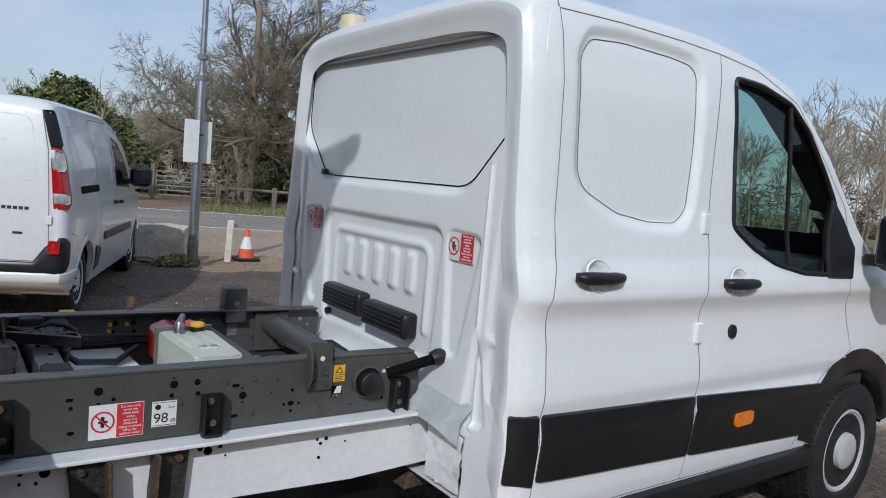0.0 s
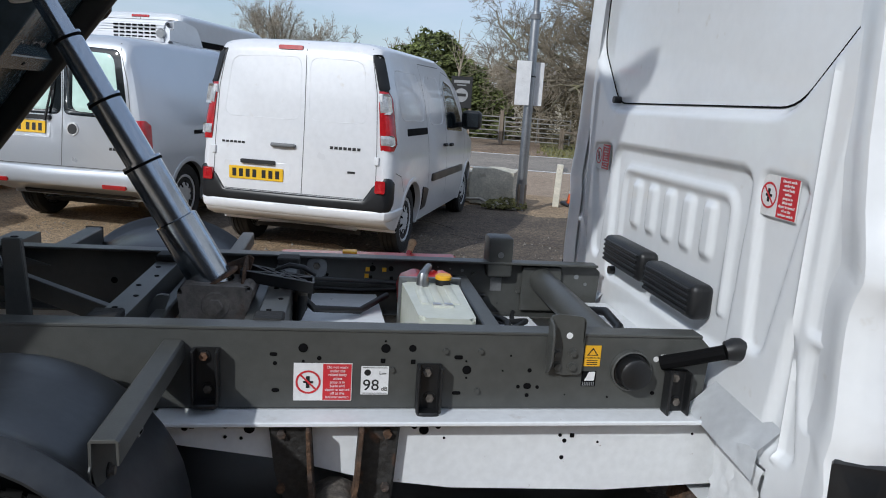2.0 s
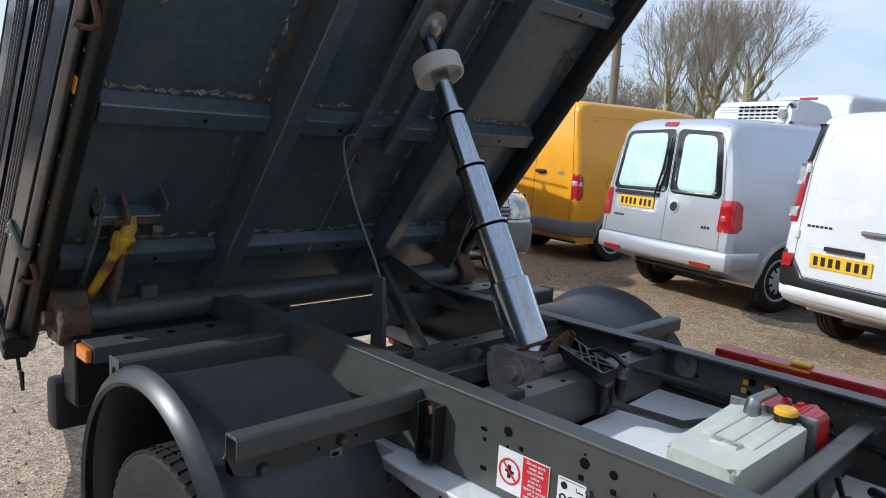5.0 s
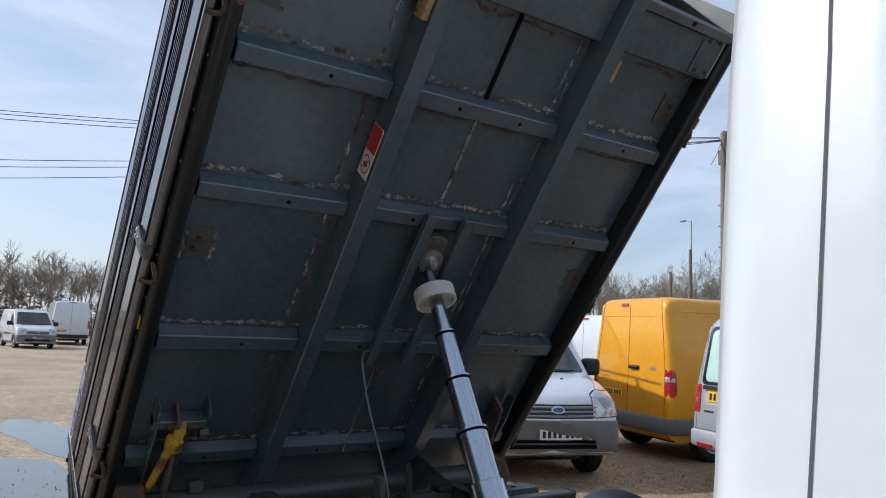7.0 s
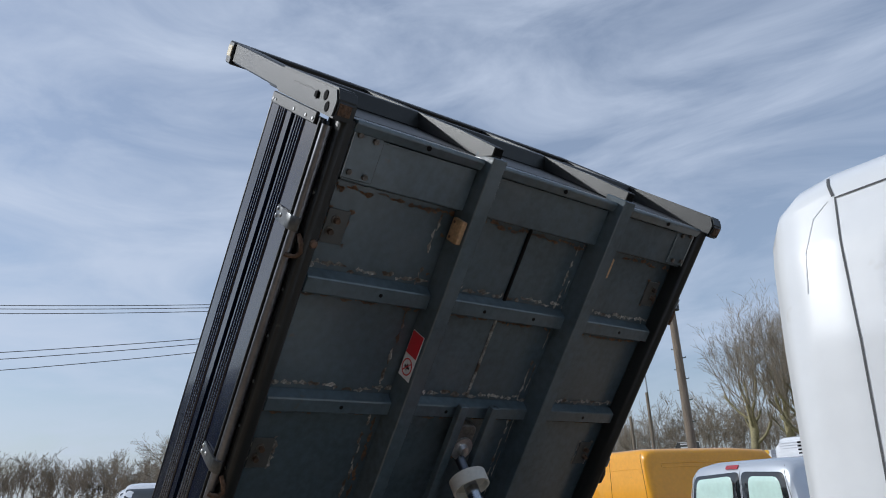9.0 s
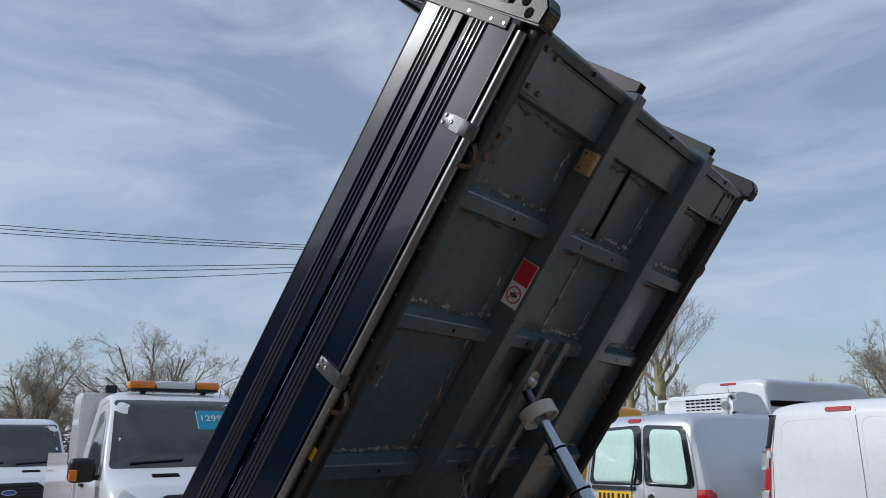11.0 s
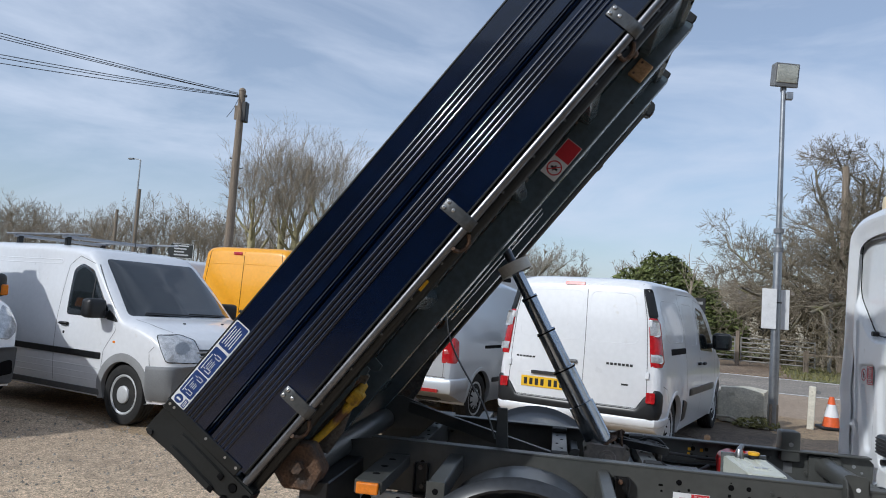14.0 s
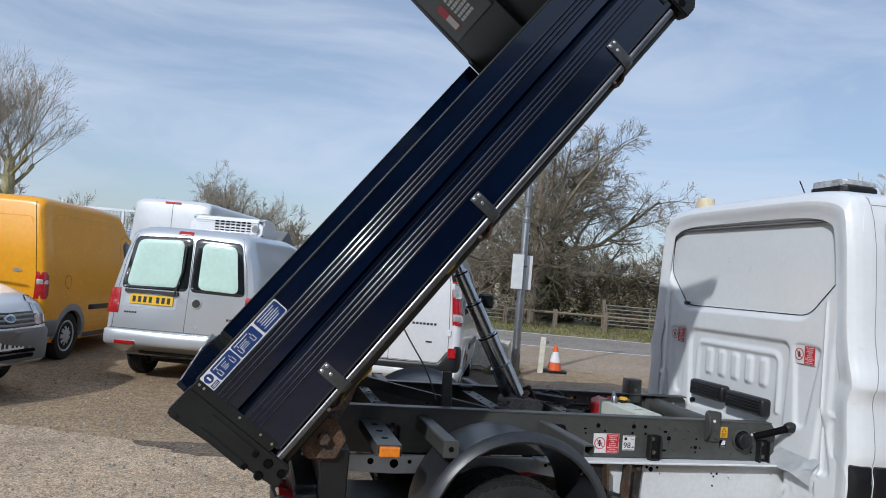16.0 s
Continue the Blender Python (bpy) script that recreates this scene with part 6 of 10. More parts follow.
wl_ = warning_label(tip, pose(1.468, -0.4325, -0.092) @ pose(0, 0, 0, 90, 0, 0), 0.20, 0.085, label="red and white hazard label on the beam")
part("hazard_tag", bevel_box(0.635, 0.685, -1.067, -1.063, -0.100, -0.062, 0), YELP, tip, "small yellow label")
# tail hinge arms, rusty, with the yellow lever
for s in (1, -1):
    arm = part("tail_arm", prism([(-0.20, -0.04), (0.22, -0.04), (0.20, -0.13), (0.05, -0.16), (-0.05, -0.20), (-0.16, -0.21), (-0.19, -0.15)], "y", s * 0.82, s * 0.835, 0.003), BARE, tip, "rusty tail pivot arm")
    part("arm_plate", prism([(-0.20, -0.045), (0.24, -0.045), (0.26, -0.10), (0.12, -0.12), (-0.15, -0.12)], "y", s * 0.90, s * 0.91, 0.003), UNDER, arm)
    part("arm_bolt", tube([(0.0, s * 0.84, -0.1), (0.0, s * 0.80, -0.1)], 0.018, 6), RUST, arm)
LEVERPAINT = mat("chipped_yellow_lever", (0.55, 0.33, 0.02), 0.6, var=0.3, scale=20, fine=90, second=((0.13, 0.06, 0.03), 12, 0.47, 0.56))
lever = part("tail_lever", tube([(0.165, -0.80, -0.10), (0.15, -0.815, -0.130), (0.09, -0.835, -0.145), (0.0, -0.855, -0.150), (-0.10, -0.872, -0.145), (-0.20, -0.885, -0.130), (-0.25, -0.890, -0.115)], [0.012, 0.024, 0.022, 0.019, 0.017, 0.016, 0.016], 10), LEVERPAINT, tip, "chipped yellow release lever", smooth=50)
part("lever_clamp", bevel_box(0.06, 0.13, -0.862, -0.800, -0.172, -0.118, 0.010, 2), LEVERPAINT, lever)
part("lever_pin", tube([(0.15, -0.86, -0.105), (0.15, -0.74, -0.105)], 0.014, 8), RUST, lever)
part("lever_rod", tube([(0.12, -0.79, -0.11), (0.0, -0.80, -0.12), (-0.24, -0.78, -0.12)], [0.018, 0.014, 0.012], 8), RUST, lever)
bk = part("lever_bracket", bevel_box(0.13, 0.17, -0.915, -0.705, -0.10, -0.036, 0.003), UNDER, lever)
for y in (-0.91, -0.71):
    part("bracket_prong", prism([(0.10, -0.036), (0.255, -0.036), (0.245, -0.125), (0.215, -0.130), (0.18, -0.085), (0.10, -0.07)], "y", y - 0.005, y + 0.005, 0.002), UNDER, bk)
part("bracket_nut", tube([(0.10, -0.725, -0.10), (0.10, -0.690, -0.10)], 0.024, 6), BARE, bk)
part("stay_rod", tube([(0.50, -0.04, -0.112), (-0.08, 0.005, -0.085)], 0.004, 6), GALV, tip, "thin bright stay rod")
cl = part("cable_clip", tube([(0.53, -0.04, -0.10), (0.50, -0.05, -0.125), (0.46, -0.03, -0.13), (0.44, 0.0, -0.12), (0.46, 0.02, -0.105)], 0.008, 6), RUST, tip, "rusty cable hook", smooth=50)

# dropsides: extruded boards with ribs
LEAN = 0.045      # the dropsides lean out a little towards their top


def board(w, out=1.10):
    return out + LEAN * (w + 0.05)


def ribbed(w0, w1, s, ribs):
    """The profile of one board: outer face with small round ribs, 24 mm thick."""
    pts = [(s * (board(w0) - 0.024), w0), (s * board(w0), w0)]
    for c in ribs:
        for dw, dy in ((-0.0068, 0.0), (-0.0058, 0.0040), (-0.0022, 0.0062), (0.0022, 0.0062), (0.0058, 0.0040), (0.0068, 0.0)):
            pts.append((s * (board(c + dw) + dy), c + dw))
    pts += [(s * board(w1), w1), (s * (board(w1) - 0.024), w1)]
    return pts


for s in (1, -1):
    side = part("dropside", prism(ribbed(-0.046, 0.150, s, [0.068 + 0.0197 * k for k in range(4)]), "x", -0.345, 2.275), NAVY, tip, "navy ribbed aluminium dropside", smooth=40)
    part("upper_board", prism(ribbed(0.184, 0.372, s, [0.236 + 0.019 * k for k in range(4)]), "x", -0.345, 2.275), NAVY, side, smooth=40)
    part("board_joint", prism([(s * 1.080, 0.145), (s * 1.094, 0.152), (s * 1.090, 0.160), (s * 1.104, 0.164), (s * 1.092, 0.174), (s * 1.080, 0.190)], "x", -0.345, 2.275), NAVY, side, smooth=50)
    part("top_trim", bevel_box(-0.345, 2.275, min(s * 1.088, s * 1.1215), max(s * 1.088, s * 1.1215), 0.372, 0.381, 0.003, 2), POSTGREY, side, smooth=50)
    part("bottom_lip", bevel_box(-0.345, 2.275, min(s * 1.092, s * 1.1035), max(s * 1.092, s * 1.1035), -0.052, -0.044, 0.002), POSTGREY, side)
    part("hinge_tube", tube([(-0.40, s * 1.082, -0.072), (2.26, s * 1.082, -0.072)], 0.0185, 14), HINGE, tip, "worn bright hinge tube", smooth=50)
    part("hinge_flange", bevel_box(-0.36, 2.27, min(s * 1.063, s * 1.068), max(s * 1.063, s * 1.068), -0.052, 0.012, 0.001), UNDER, tip)
    for u in (0.002, 0.953, 1.908):
        h = part("hinge", prism([(s * (board(0.05) + 0.001), 0.050), (s * (board(0.05) + 0.009), 0.046), (s * (board(0) + 0.011), 0.0), (s * 1.112, -0.045), (s * 1.110, -0.075), (s * 1.096, -0.096), (s * 1.080, -0.100), (s * 1.079, -0.092), (s * 1.094, -0.088), (s * 1.1015, -0.07), (s * 1.1025, -0.045), (s * (board(0) + 0.001), 0.0)], "x", u - 0.026, u + 0.026, 0.002), STEELGREY, tip, "grey pressed dropside hinge", smooth=40)
        for du, w in ((-0.013, 0.036), (0.014, 0.034), (0.0, 0.000)):
            part("hinge_screw", lathe([(0.0075, 0), (0.0075, -0.002), (0.004, -0.004), (0.004, -0.0025), (0, -0.0025)], 12, m=pose(u + du, s * (board(w) + 0.011), w) @ Matrix.Diagonal((1, -s, 1, 1))), STEEL, h, smooth=40)
        part("drop_hook", tube([(u - 0.03, s * 1.072, -0.098), (u - 0.055, s * 1.062, -0.118), (u - 0.085, s * 1.055, -0.120), (u - 0.105, s * 1.062, -0.112), (u - 0.112, s * 1.085, -0.100), (u - 0.110, s * 1.098, -0.092)], 0.0085, 8), RUST, h, "rusty bent drop hook", smooth=50)
    # corner posts: a riveted band and a boxed end with pressed slots
    for u0, u1, nm, ub in ((-0.508, -0.376, "tail_post", (-0.378, -0.332)), (2.288, 2.388, "head_post", (2.246, 2.290))):
        if u0 < 0:
            shape = [(-0.468, -0.146), (-0.372, -0.128), (-0.376, 0.376), (-0.500, 0.380), (-0.511, 0.368)]
        else:
            shape = [(2.290, -0.142), (2.352, -0.148), (2.390, -0.118), (2.390, 0.41), (2.290, 0.41)]
        po = part(nm, prism(shape, "y", s * 1.030, s * 1.108, 0.007, seg=2), POSTGREY, tip, "dark grey pressed corner post", smooth=35)
        holes = ((-0.414, -0.050), (-0.472, -0.052), (-0.411, -0.118)) if u0 < 0 else ((2.352, -0.050), (2.318, -0.082))
        for u, w in holes:
            part("post_hole", disc((u, s * 1.1082, w), (0, s, 0), 0.0155, 0.004, 18), SEAM, po)
            part("hole_rim", lathe([(0.0155, 0), (0.019, 0.0), (0.020, -0.003), (0.0155, -0.003)], 20, m=pose(u, s * 1.108, w) @ Matrix.Diagonal((1, s, 1, 1))), POSTGREY, po, smooth=40)
        for uu in ((-0.415, -0.478) if u0 < 0 else (2.342,)):
            part("post_slot", prism(soften([(uu - 0.015, 0.008), (uu + 0.015, 0.008), (uu + 0.015, 0.248), (uu - 0.015, 0.248)], 0.013, 3), "y", s * 1.104, s * 1.116, 0.004, seg=2), POSTGREY, po, "raised pressed rib", smooth=40)
            part("slot_end", bevel_box(uu - 0.012, uu + 0.012, min(s * 1.108, s * 1.1165), max(s * 1.108, s * 1.1165), 0.004, 0.030, 0.004, 2), SEAM, po)
        bd = part("post_band", prism([(s * 1.096, -0.024), (s * 1.110, -0.024), (s * 1.1255, 0.376), (s * 1.112, 0.376)], "x", ub[0], ub[1], 0.003), POSTGREY, po, "riveted dark band")
        um = ub[0] + 0.016 if u0 > 0 else ub[1] - 0.016
        for w in (0.358, 0.335, 0.157, 0.051, -0.008):
            part("band_rivet", disc((um, s * (1.111 + 0.0375 * (w + 0.024)), w), (0, s, 0), 0.0055, 0.004, 10), STEEL, bd)
        if u0 > 0:
            part("end_opening", bevel_box(2.305, 2.345, min(s * 1.05, s * 1.095), max(s * 1.05, s * 1.095), -0.1485, -0.1440, 0.001), RUST, po, "brown opening at the foot of the post")
        else:
            part("corner_bolt", tube([(-0.492, s * 1.106, 0.348), (-0.492, s * 1.116, 0.348)], 0.010, 6), PLASTIC, po)
            part("hanging_hook", tube([(-0.478, s * 1.06, -0.13), (-0.50, s * 1.06, -0.17), (-0.485, s * 1.06, -0.19), (-0.53, s * 1.06, -0.235)], [0.007, 0.007, 0.009, 0.006], 8), PLASTIC, po)
# blue instruction strip
lb = part("instruction_label", prism(rounded(-0.207, 0.207, -0.036, 0.036, 0.008, 3), "z", -0.0008, 0.0008), WHITEP, tip, "blue and white instruction strip")
lb.matrix_local = pose(-0.127, -1.1195, 0.3365, 2.6, 0, 0) @ SIDE
for q, (x0, x1) in enumerate(((-0.158, -0.050), (-0.045, 0.072), (0.083, 0.202))):
    f = part("blue_field", prism(rounded(x0, x1, -0.031, 0.031, 0.006, 2), "z", 0.001, 0.0015), BLUEP, lb)
    bb = bmesh.new()
    if q == 2:
        for k in range(5):
            bevel_box(x0 + 0.012 + 0.006 * (k % 2), x1 - 0.012 - 0.007 * ((k + 1) % 3), 0.0195 - 0.0095 * k, 0.0228 - 0.0095 * k, 0.0016, 0.002, 0, bm=bb)
    else:
        bevel_box(x0 + 0.010, x1 - 0.034, 0.019, 0.0225, 0.0016, 0.002, 0, bm=bb)
        for k in range(4):
            bevel_box(x0 + 0.040 - 0.012 * q, x0 + 0.066 - 0.005 * (k % 2), 0.008 - 0.007 * k, 0.0102 - 0.007 * k, 0.0016, 0.002, 0, bm=bb)
        for dx in (0.012, 0.078):
            for p, r in (((0.0, -0.020), (0.016, -0.017)), ((0.0, -0.020), (0.003, 0.004)), ((0.013, -0.020), (0.016, 0.004))):
                bevel_box(x0 + dx + p[0], x0 + dx + r[0], p[1], r[1], 0.0016, 0.002, 0, bm=bb)
            bevel_box(x0 + dx + 0.008, x0 + dx + 0.011, 0.006, 0.016, 0.0016, 0.002, 0, bm=bb, m=None)
    part("print_bar", bb, WHITEP, f)
part("blue_roundel", disc((-0.183, 0.010, 0.0012), (0, 0, 1), 0.0185, 0.001, 24), BLUEP, lb)
part("roundel_mark", bevel_box(-0.187, -0.179, 0.0, 0.019, 0.0018, 0.0022, 0), WHITEP, lb)
part("blue_bar", bevel_box(-0.201, -0.165, -0.031, -0.014, 0.001, 0.0015, 0), BLUEP, lb)
for k in range(2):
    part("bar_print", bevel_box(-0.197, -0.169, -0.021 - 0.006 * k, -0.0185 - 0.006 * k, 0.0016, 0.002, 0), WHITEP, lb)
# tailgate
tg = part("tailgate", prism([(-0.455, 0.0), (-0.43, 0.0), (-0.40, 0.42), (-0.425, 0.42)], "y", -1.0, 1.0, 0.003), NAVY, tip, "navy tailgate")
for k in range(4):
    part("tailgate_rib", tube([(-0.458, -0.99, 0.12 + 0.06 * k), (-0.458, 0.99, 0.12 + 0.06 * k)], 0.006, 6), NAVY, tg)
# headboard with its frame, window mesh and handle
hd = part("headboard", prism([(2.300, -0.03), (2.314, -0.03), (2.330, 1.08), (2.316, 1.08)], "y", -1.08, 1.08, 0.002), POSTGREY, tip, "dark grey steel headboard")
for y in (-0.407, 0.388):
    hp = part("headboard_post", prism([(2.314, -0.060), (2.336, -0.137), (2.374, -0.137), (2.384, 0.12), (2.400, 1.06), (2.330, 1.06)], "y", y - 0.024, y + 0.024, 0.003), POSTGREY, hd)
    part("post_opening", bevel_box(2.341, 2.369, y - 0.019, y + 0.019, -0.1385, -0.134, 0), SEAM, hp, "dark open end of the post")
for y in (-1.075, 1.075):
    part("headboard_post", prism([(2.30, 0.40), (2.388, 0.40), (2.404, 1.09), (2.315, 1.09)], "y", y - 0.03, y + 0.03, 0.006), POSTGREY, hd)
part("headboard_rail", prism([(2.300, 1.045), (2.402, 1.045), (2.406, 1.118), (2.304, 1.118)], "y", -1.115, 1.115, 0.006), POSTGREY, hd)
part("lower_rail", prism([(2.322, 0.435), (2.388, 0.470), (2.391, 0.498), (2.324, 0.505)], "y", -1.075, 1.075, 0.003), POSTGREY, hd)
part("reflector", bevel_box(2.335, 2.385, -1.1185, -1.1145, 1.055, 1.110, 0.001), CREAM, hd, "pale reflector")
mp = part("headboard_panel", bevel_box(2.288, 2.30, 0.18, 0.98, 0.56, 0.98, 0.006), DARKGREY, hd, "grey panel with a slotted grille")
# The slots are coloured white for the bright sky behind the grille.
for i in range(5):
    for j in range(6):
        part("grille_slot", bevel_box(2.284, 2.289, 0.40 + 0.052 * i, 0.438 + 0.052 * i, 0.63 + 0.034 * j, 0.652 + 0.034 * j, 0), WHITEP, mp)
part("panel_sticker", bevel_box(2.2855, 2.2875, 0.72, 0.84, 0.62, 0.82, 0), REDP, mp, "red and white label")
part("sticker_print", bevel_box(2.2845, 2.2855, 0.73, 0.83, 0.63, 0.73, 0), WHITEP, mp)
for y in (-0.9, -0.45, 0.10):
    part("headboard_stiffener", bevel_box(2.27, 2.30, y - 0.02, y + 0.02, 0.0, 1.02, 0.005), POSTGREY, hd)
hl = part("side_handle", tube([(2.145, 1.04, -0.06), (2.145, 1.04, -0.112), (2.352, 1.04, -0.110), (2.368, 1.04, -0.07)], 0.009, 8), POSTGREY, tip, "dark grab loop")

# ---------------- parked vans ----------------
def base_van(name, m, label, keys, prof, wheels, paint, arch=0.36, wr=0.31, track=0.76, lean=0.05, style="cover", arch_mat=None, arch_w=0.03, corner=0.15, power=0.34, rim=None, bow=0.0):
    v = thing(name, m, label, "van", "parked vans")
    bm, tree = shell(keys, prof, wheels, arch=arch, lean=lean, corner=corner, power=power, bow=bow)
    part("body", bm, paint, v, smooth=38)
    for wx, wz in wheels:
        for side, s in (("R", -1), ("L", 1)):
            arch_lip(v, tree, side, wx, wz, arch, arch_mat or paint, arch_w, proud=0.010)
            wheel(v, wx, s * track, wr, wr, 0.195, s, style, rim)
    part("underbody", bevel_box(keys[0][0] + 0.3, keys[-1][0] - 0.3, -0.60, 0.60, 0.30, 0.42, 0.02), PLASTIC, v)
    return v, tree


def ell(cx, cz, a, b, n=20):
    return [(cx + a * math.cos(2 * math.pi * k / n), cz + b * math.sin(2 * math.pi * k / n)) for k in range(n)]


def badge_bars(parent, tree, side, x0, x1, z, h, n, material=None):
    """A lettered badge, as plain bars."""
    for k in range(n):
        a = x0 + (x1 - x0) * k / n
        part("badge_bar", patch(tree, side, [(a, z - h / 2), (a + (x1 - x0) / n * 0.72, z - h / 2), (a + (x1 - x0) / n * 0.72, z + h / 2), (a, z + h / 2)], 0.004, 0.002), material or PLASTIC, parent)


def door_handle(parent, tree, side, x, z, w=0.13, material=None, h=0.018):
    a, n1 = onto(tree, side, x - w / 2, z)
    b, n2 = onto(tree, side, x + w / 2, z)
    mid = (a + b) / 2
    part("door_handle", tube([a + n1 * 0.004, a + n1 * 0.02, mid + n1 * 0.03, b + n2 * 0.02, b + n2 * 0.004], [h * 0.8, h, h, h, h * 0.8], 8), material or PLASTIC, parent, smooth=60)


YARD = 73.0       # heading of the row that looks away
ROW2 = -17.0      # heading of the row that looks this way

# white small van with twin back doors
KPROF = [(0.2, 0.84), (0.45, 0.905), (0.8, 0.917), (1.05, 0.90), (1.4, 0.85), (1.7, 0.775), (1.86, 0.725)]
KKEYS = [(0, 0.44, 1.75, 0.90), (0.02, 0.39, 1.815, 0.95), (0.07, 0.35, 1.852, 0.98), (0.2, 0.30, 1.868, 0.995), (0.5, 0.25, 1.877, 1), (2.1, 0.25, 1.88, 1), (2.5, 0.25, 1.82, 1), (2.95, 0.25, 1.64, 1), (3.36, 0.25, 1.28, 0.995),
         (3.56, 0.25, 1.13, 0.99), (4.02, 0.26, 1.03, 0.96), (4.3, 0.28, 0.90, 0.90), (4.44, 0.33, 0.72, 0.80)]
kan, kt = base_van("small_white_van", pose(-1.525, 4.377, 0, 0, 0, 69.6) @ Matrix.Diagonal((1.045, 1.045, 1.072, 1)), "white small panel van with closed twin back doors", KKEYS, KPROF, [(0.73, 0.32), (3.64, 0.32)], VAN_WHITE, arch=0.37, wr=0.315, rim=WHEELSIL, lean=0.075, bow=0.14, corner=0.10)
part("bumper_skirt", wrap_band(kt, 0.40, 91, lambda a: 0.385 + 0.03 * (a / 90) ** 4, lambda a: 0.482, 0.026, False), VAN_WHITE, kan, "white lower bumper", smooth=40)
part("rear_bumper", wrap_band(kt, 0.45, 70, lambda a: 0.475 + 0.11 * max(0.0, (a - 64) / 6) ** 2, lambda a: 0.565 + 0.20 * min(1.0, max(0.0, (a - 57) / 6)) ** 0.6 - 0.05 * max(0.0, (a - 66) / 4), 0.022, False, 80), PLASTIC_SAT, kan, "black rear bumper strip", smooth=40)
part("door_gap", gap(kt, "B", [(-0.085, 0.565), (-0.085, 1.2), (-0.075, 1.83)], 0.006), GAPGREY, kan)
part("left_door_outline", gap(kt, "B", [(-0.085, 0.572), (0.70, 0.572), (0.745, 0.59), (0.765, 0.65), (0.755, 1.0), (0.73, 1.45), (0.66, 1.81)], 0.006), GAPGREY, kan)
part("right_door_outline", gap(kt, "B", [(-0.085, 0.572), (-0.70, 0.572), (-0.745, 0.59), (-0.765, 0.65), (-0.755, 1.0), (-0.73, 1.45), (-0.66, 1.81)], 0.006), GAPGREY, kan)
for y0, y1, y2 in ((-0.045, 0.61, 0.68), (-0.125, -0.60, -0.66)):
    part("door_pressing", bead(kt, "B", soften([(y0, 1.195), (y0 + 0.01, 1.72), (y1, 1.705), (y2, 1.20)], 0.09, 4), 0.008, True, -0.0064, 6), VAN_WHITE, kan, smooth=60)
part("plate_recess", bead(kt, "B", soften([(0.03, 0.655), (0.67, 0.655), (0.67, 0.815), (0.03, 0.815)], 0.04, 3), 0.010, True, -0.0075, 6), VAN_WHITE, kan, smooth=60)
for s in (-1, 1):
    tl = corner_lamp(kan, kt, s, (0.79, 0.745), 0.16, 0.99, 1.475, RED, label="red and clear tail lamp", cap=0.1)
    corner_lamp(tl, kt, s, (0.775, 0.752), 0.075, 1.29, 1.455, CLEARLENS, "clear_lens", off=0.020, n=7, at=0.16)
    corner_lamp(tl, kt, s, (0.795, 0.785), 0.075, 1.03, 1.12, CLEARLENS, "clear_lens", off=0.020, n=6, at=0.16)
    corner_lamp(kan, kt, s, (0.755, 0.68), 0.13, 1.475, 1.765, PLASTIC, "pillar_panel", "black corner panel", off=0.014, n=12, at=0.16)
    part("bumper_reflector", patch(kt, "B", soften([(s * 0.805 - 0.04, 0.635), (s * 0.805 + 0.04, 0.635), (s * 0.805 + 0.04, 0.742), (s * 0.805 - 0.04, 0.742)], 0.015, 3), 0.030), RED, kan, smooth=40)
    for z in (0.90, 1.42):
        hit, _ = onto(kt, "B", s * 0.765, z)
        part("door_hinge", bevel_box(hit.x - 0.02, hit.x + 0.02, s * 0.765 - 0.020, s * 0.765 + 0.020, z - 0.035, z + 0.035, 0.006), VAN_WHITE, kan)
part("brake_lamp", patch(kt, "B", soften([(-0.04, 1.772), (0.19, 1.772), (0.19, 1.808), (-0.04, 1.808)], 0.012, 2), 0.012), RED, kan, smooth=40)
hit, _ = onto(kt, "B", 0.35, 0.715)
plate(kan, pose(hit.x - 0.008, 0.35, 0.715) @ BACK)
part("plate_lamp_bar", patch(kt, "B", soften([(0.17, 0.80), (0.50, 0.80), (0.50, 0.835), (0.17, 0.835)], 0.01, 2), 0.025), PLASTIC, kan, smooth=40)
door_handle(kan, kt, "B", 0.10, 0.975, 0.21, GREYPLASTIC)
badge_bars(kan, kt, "B", 0.69, 0.46, 0.975, 0.018, 6)
badge_bars(kan, kt, "B", -0.33, -0.62, 0.985, 0.024, 7)
badge_bars(kan, kt, "B", -0.50, -0.60, 0.79, 0.018, 1)
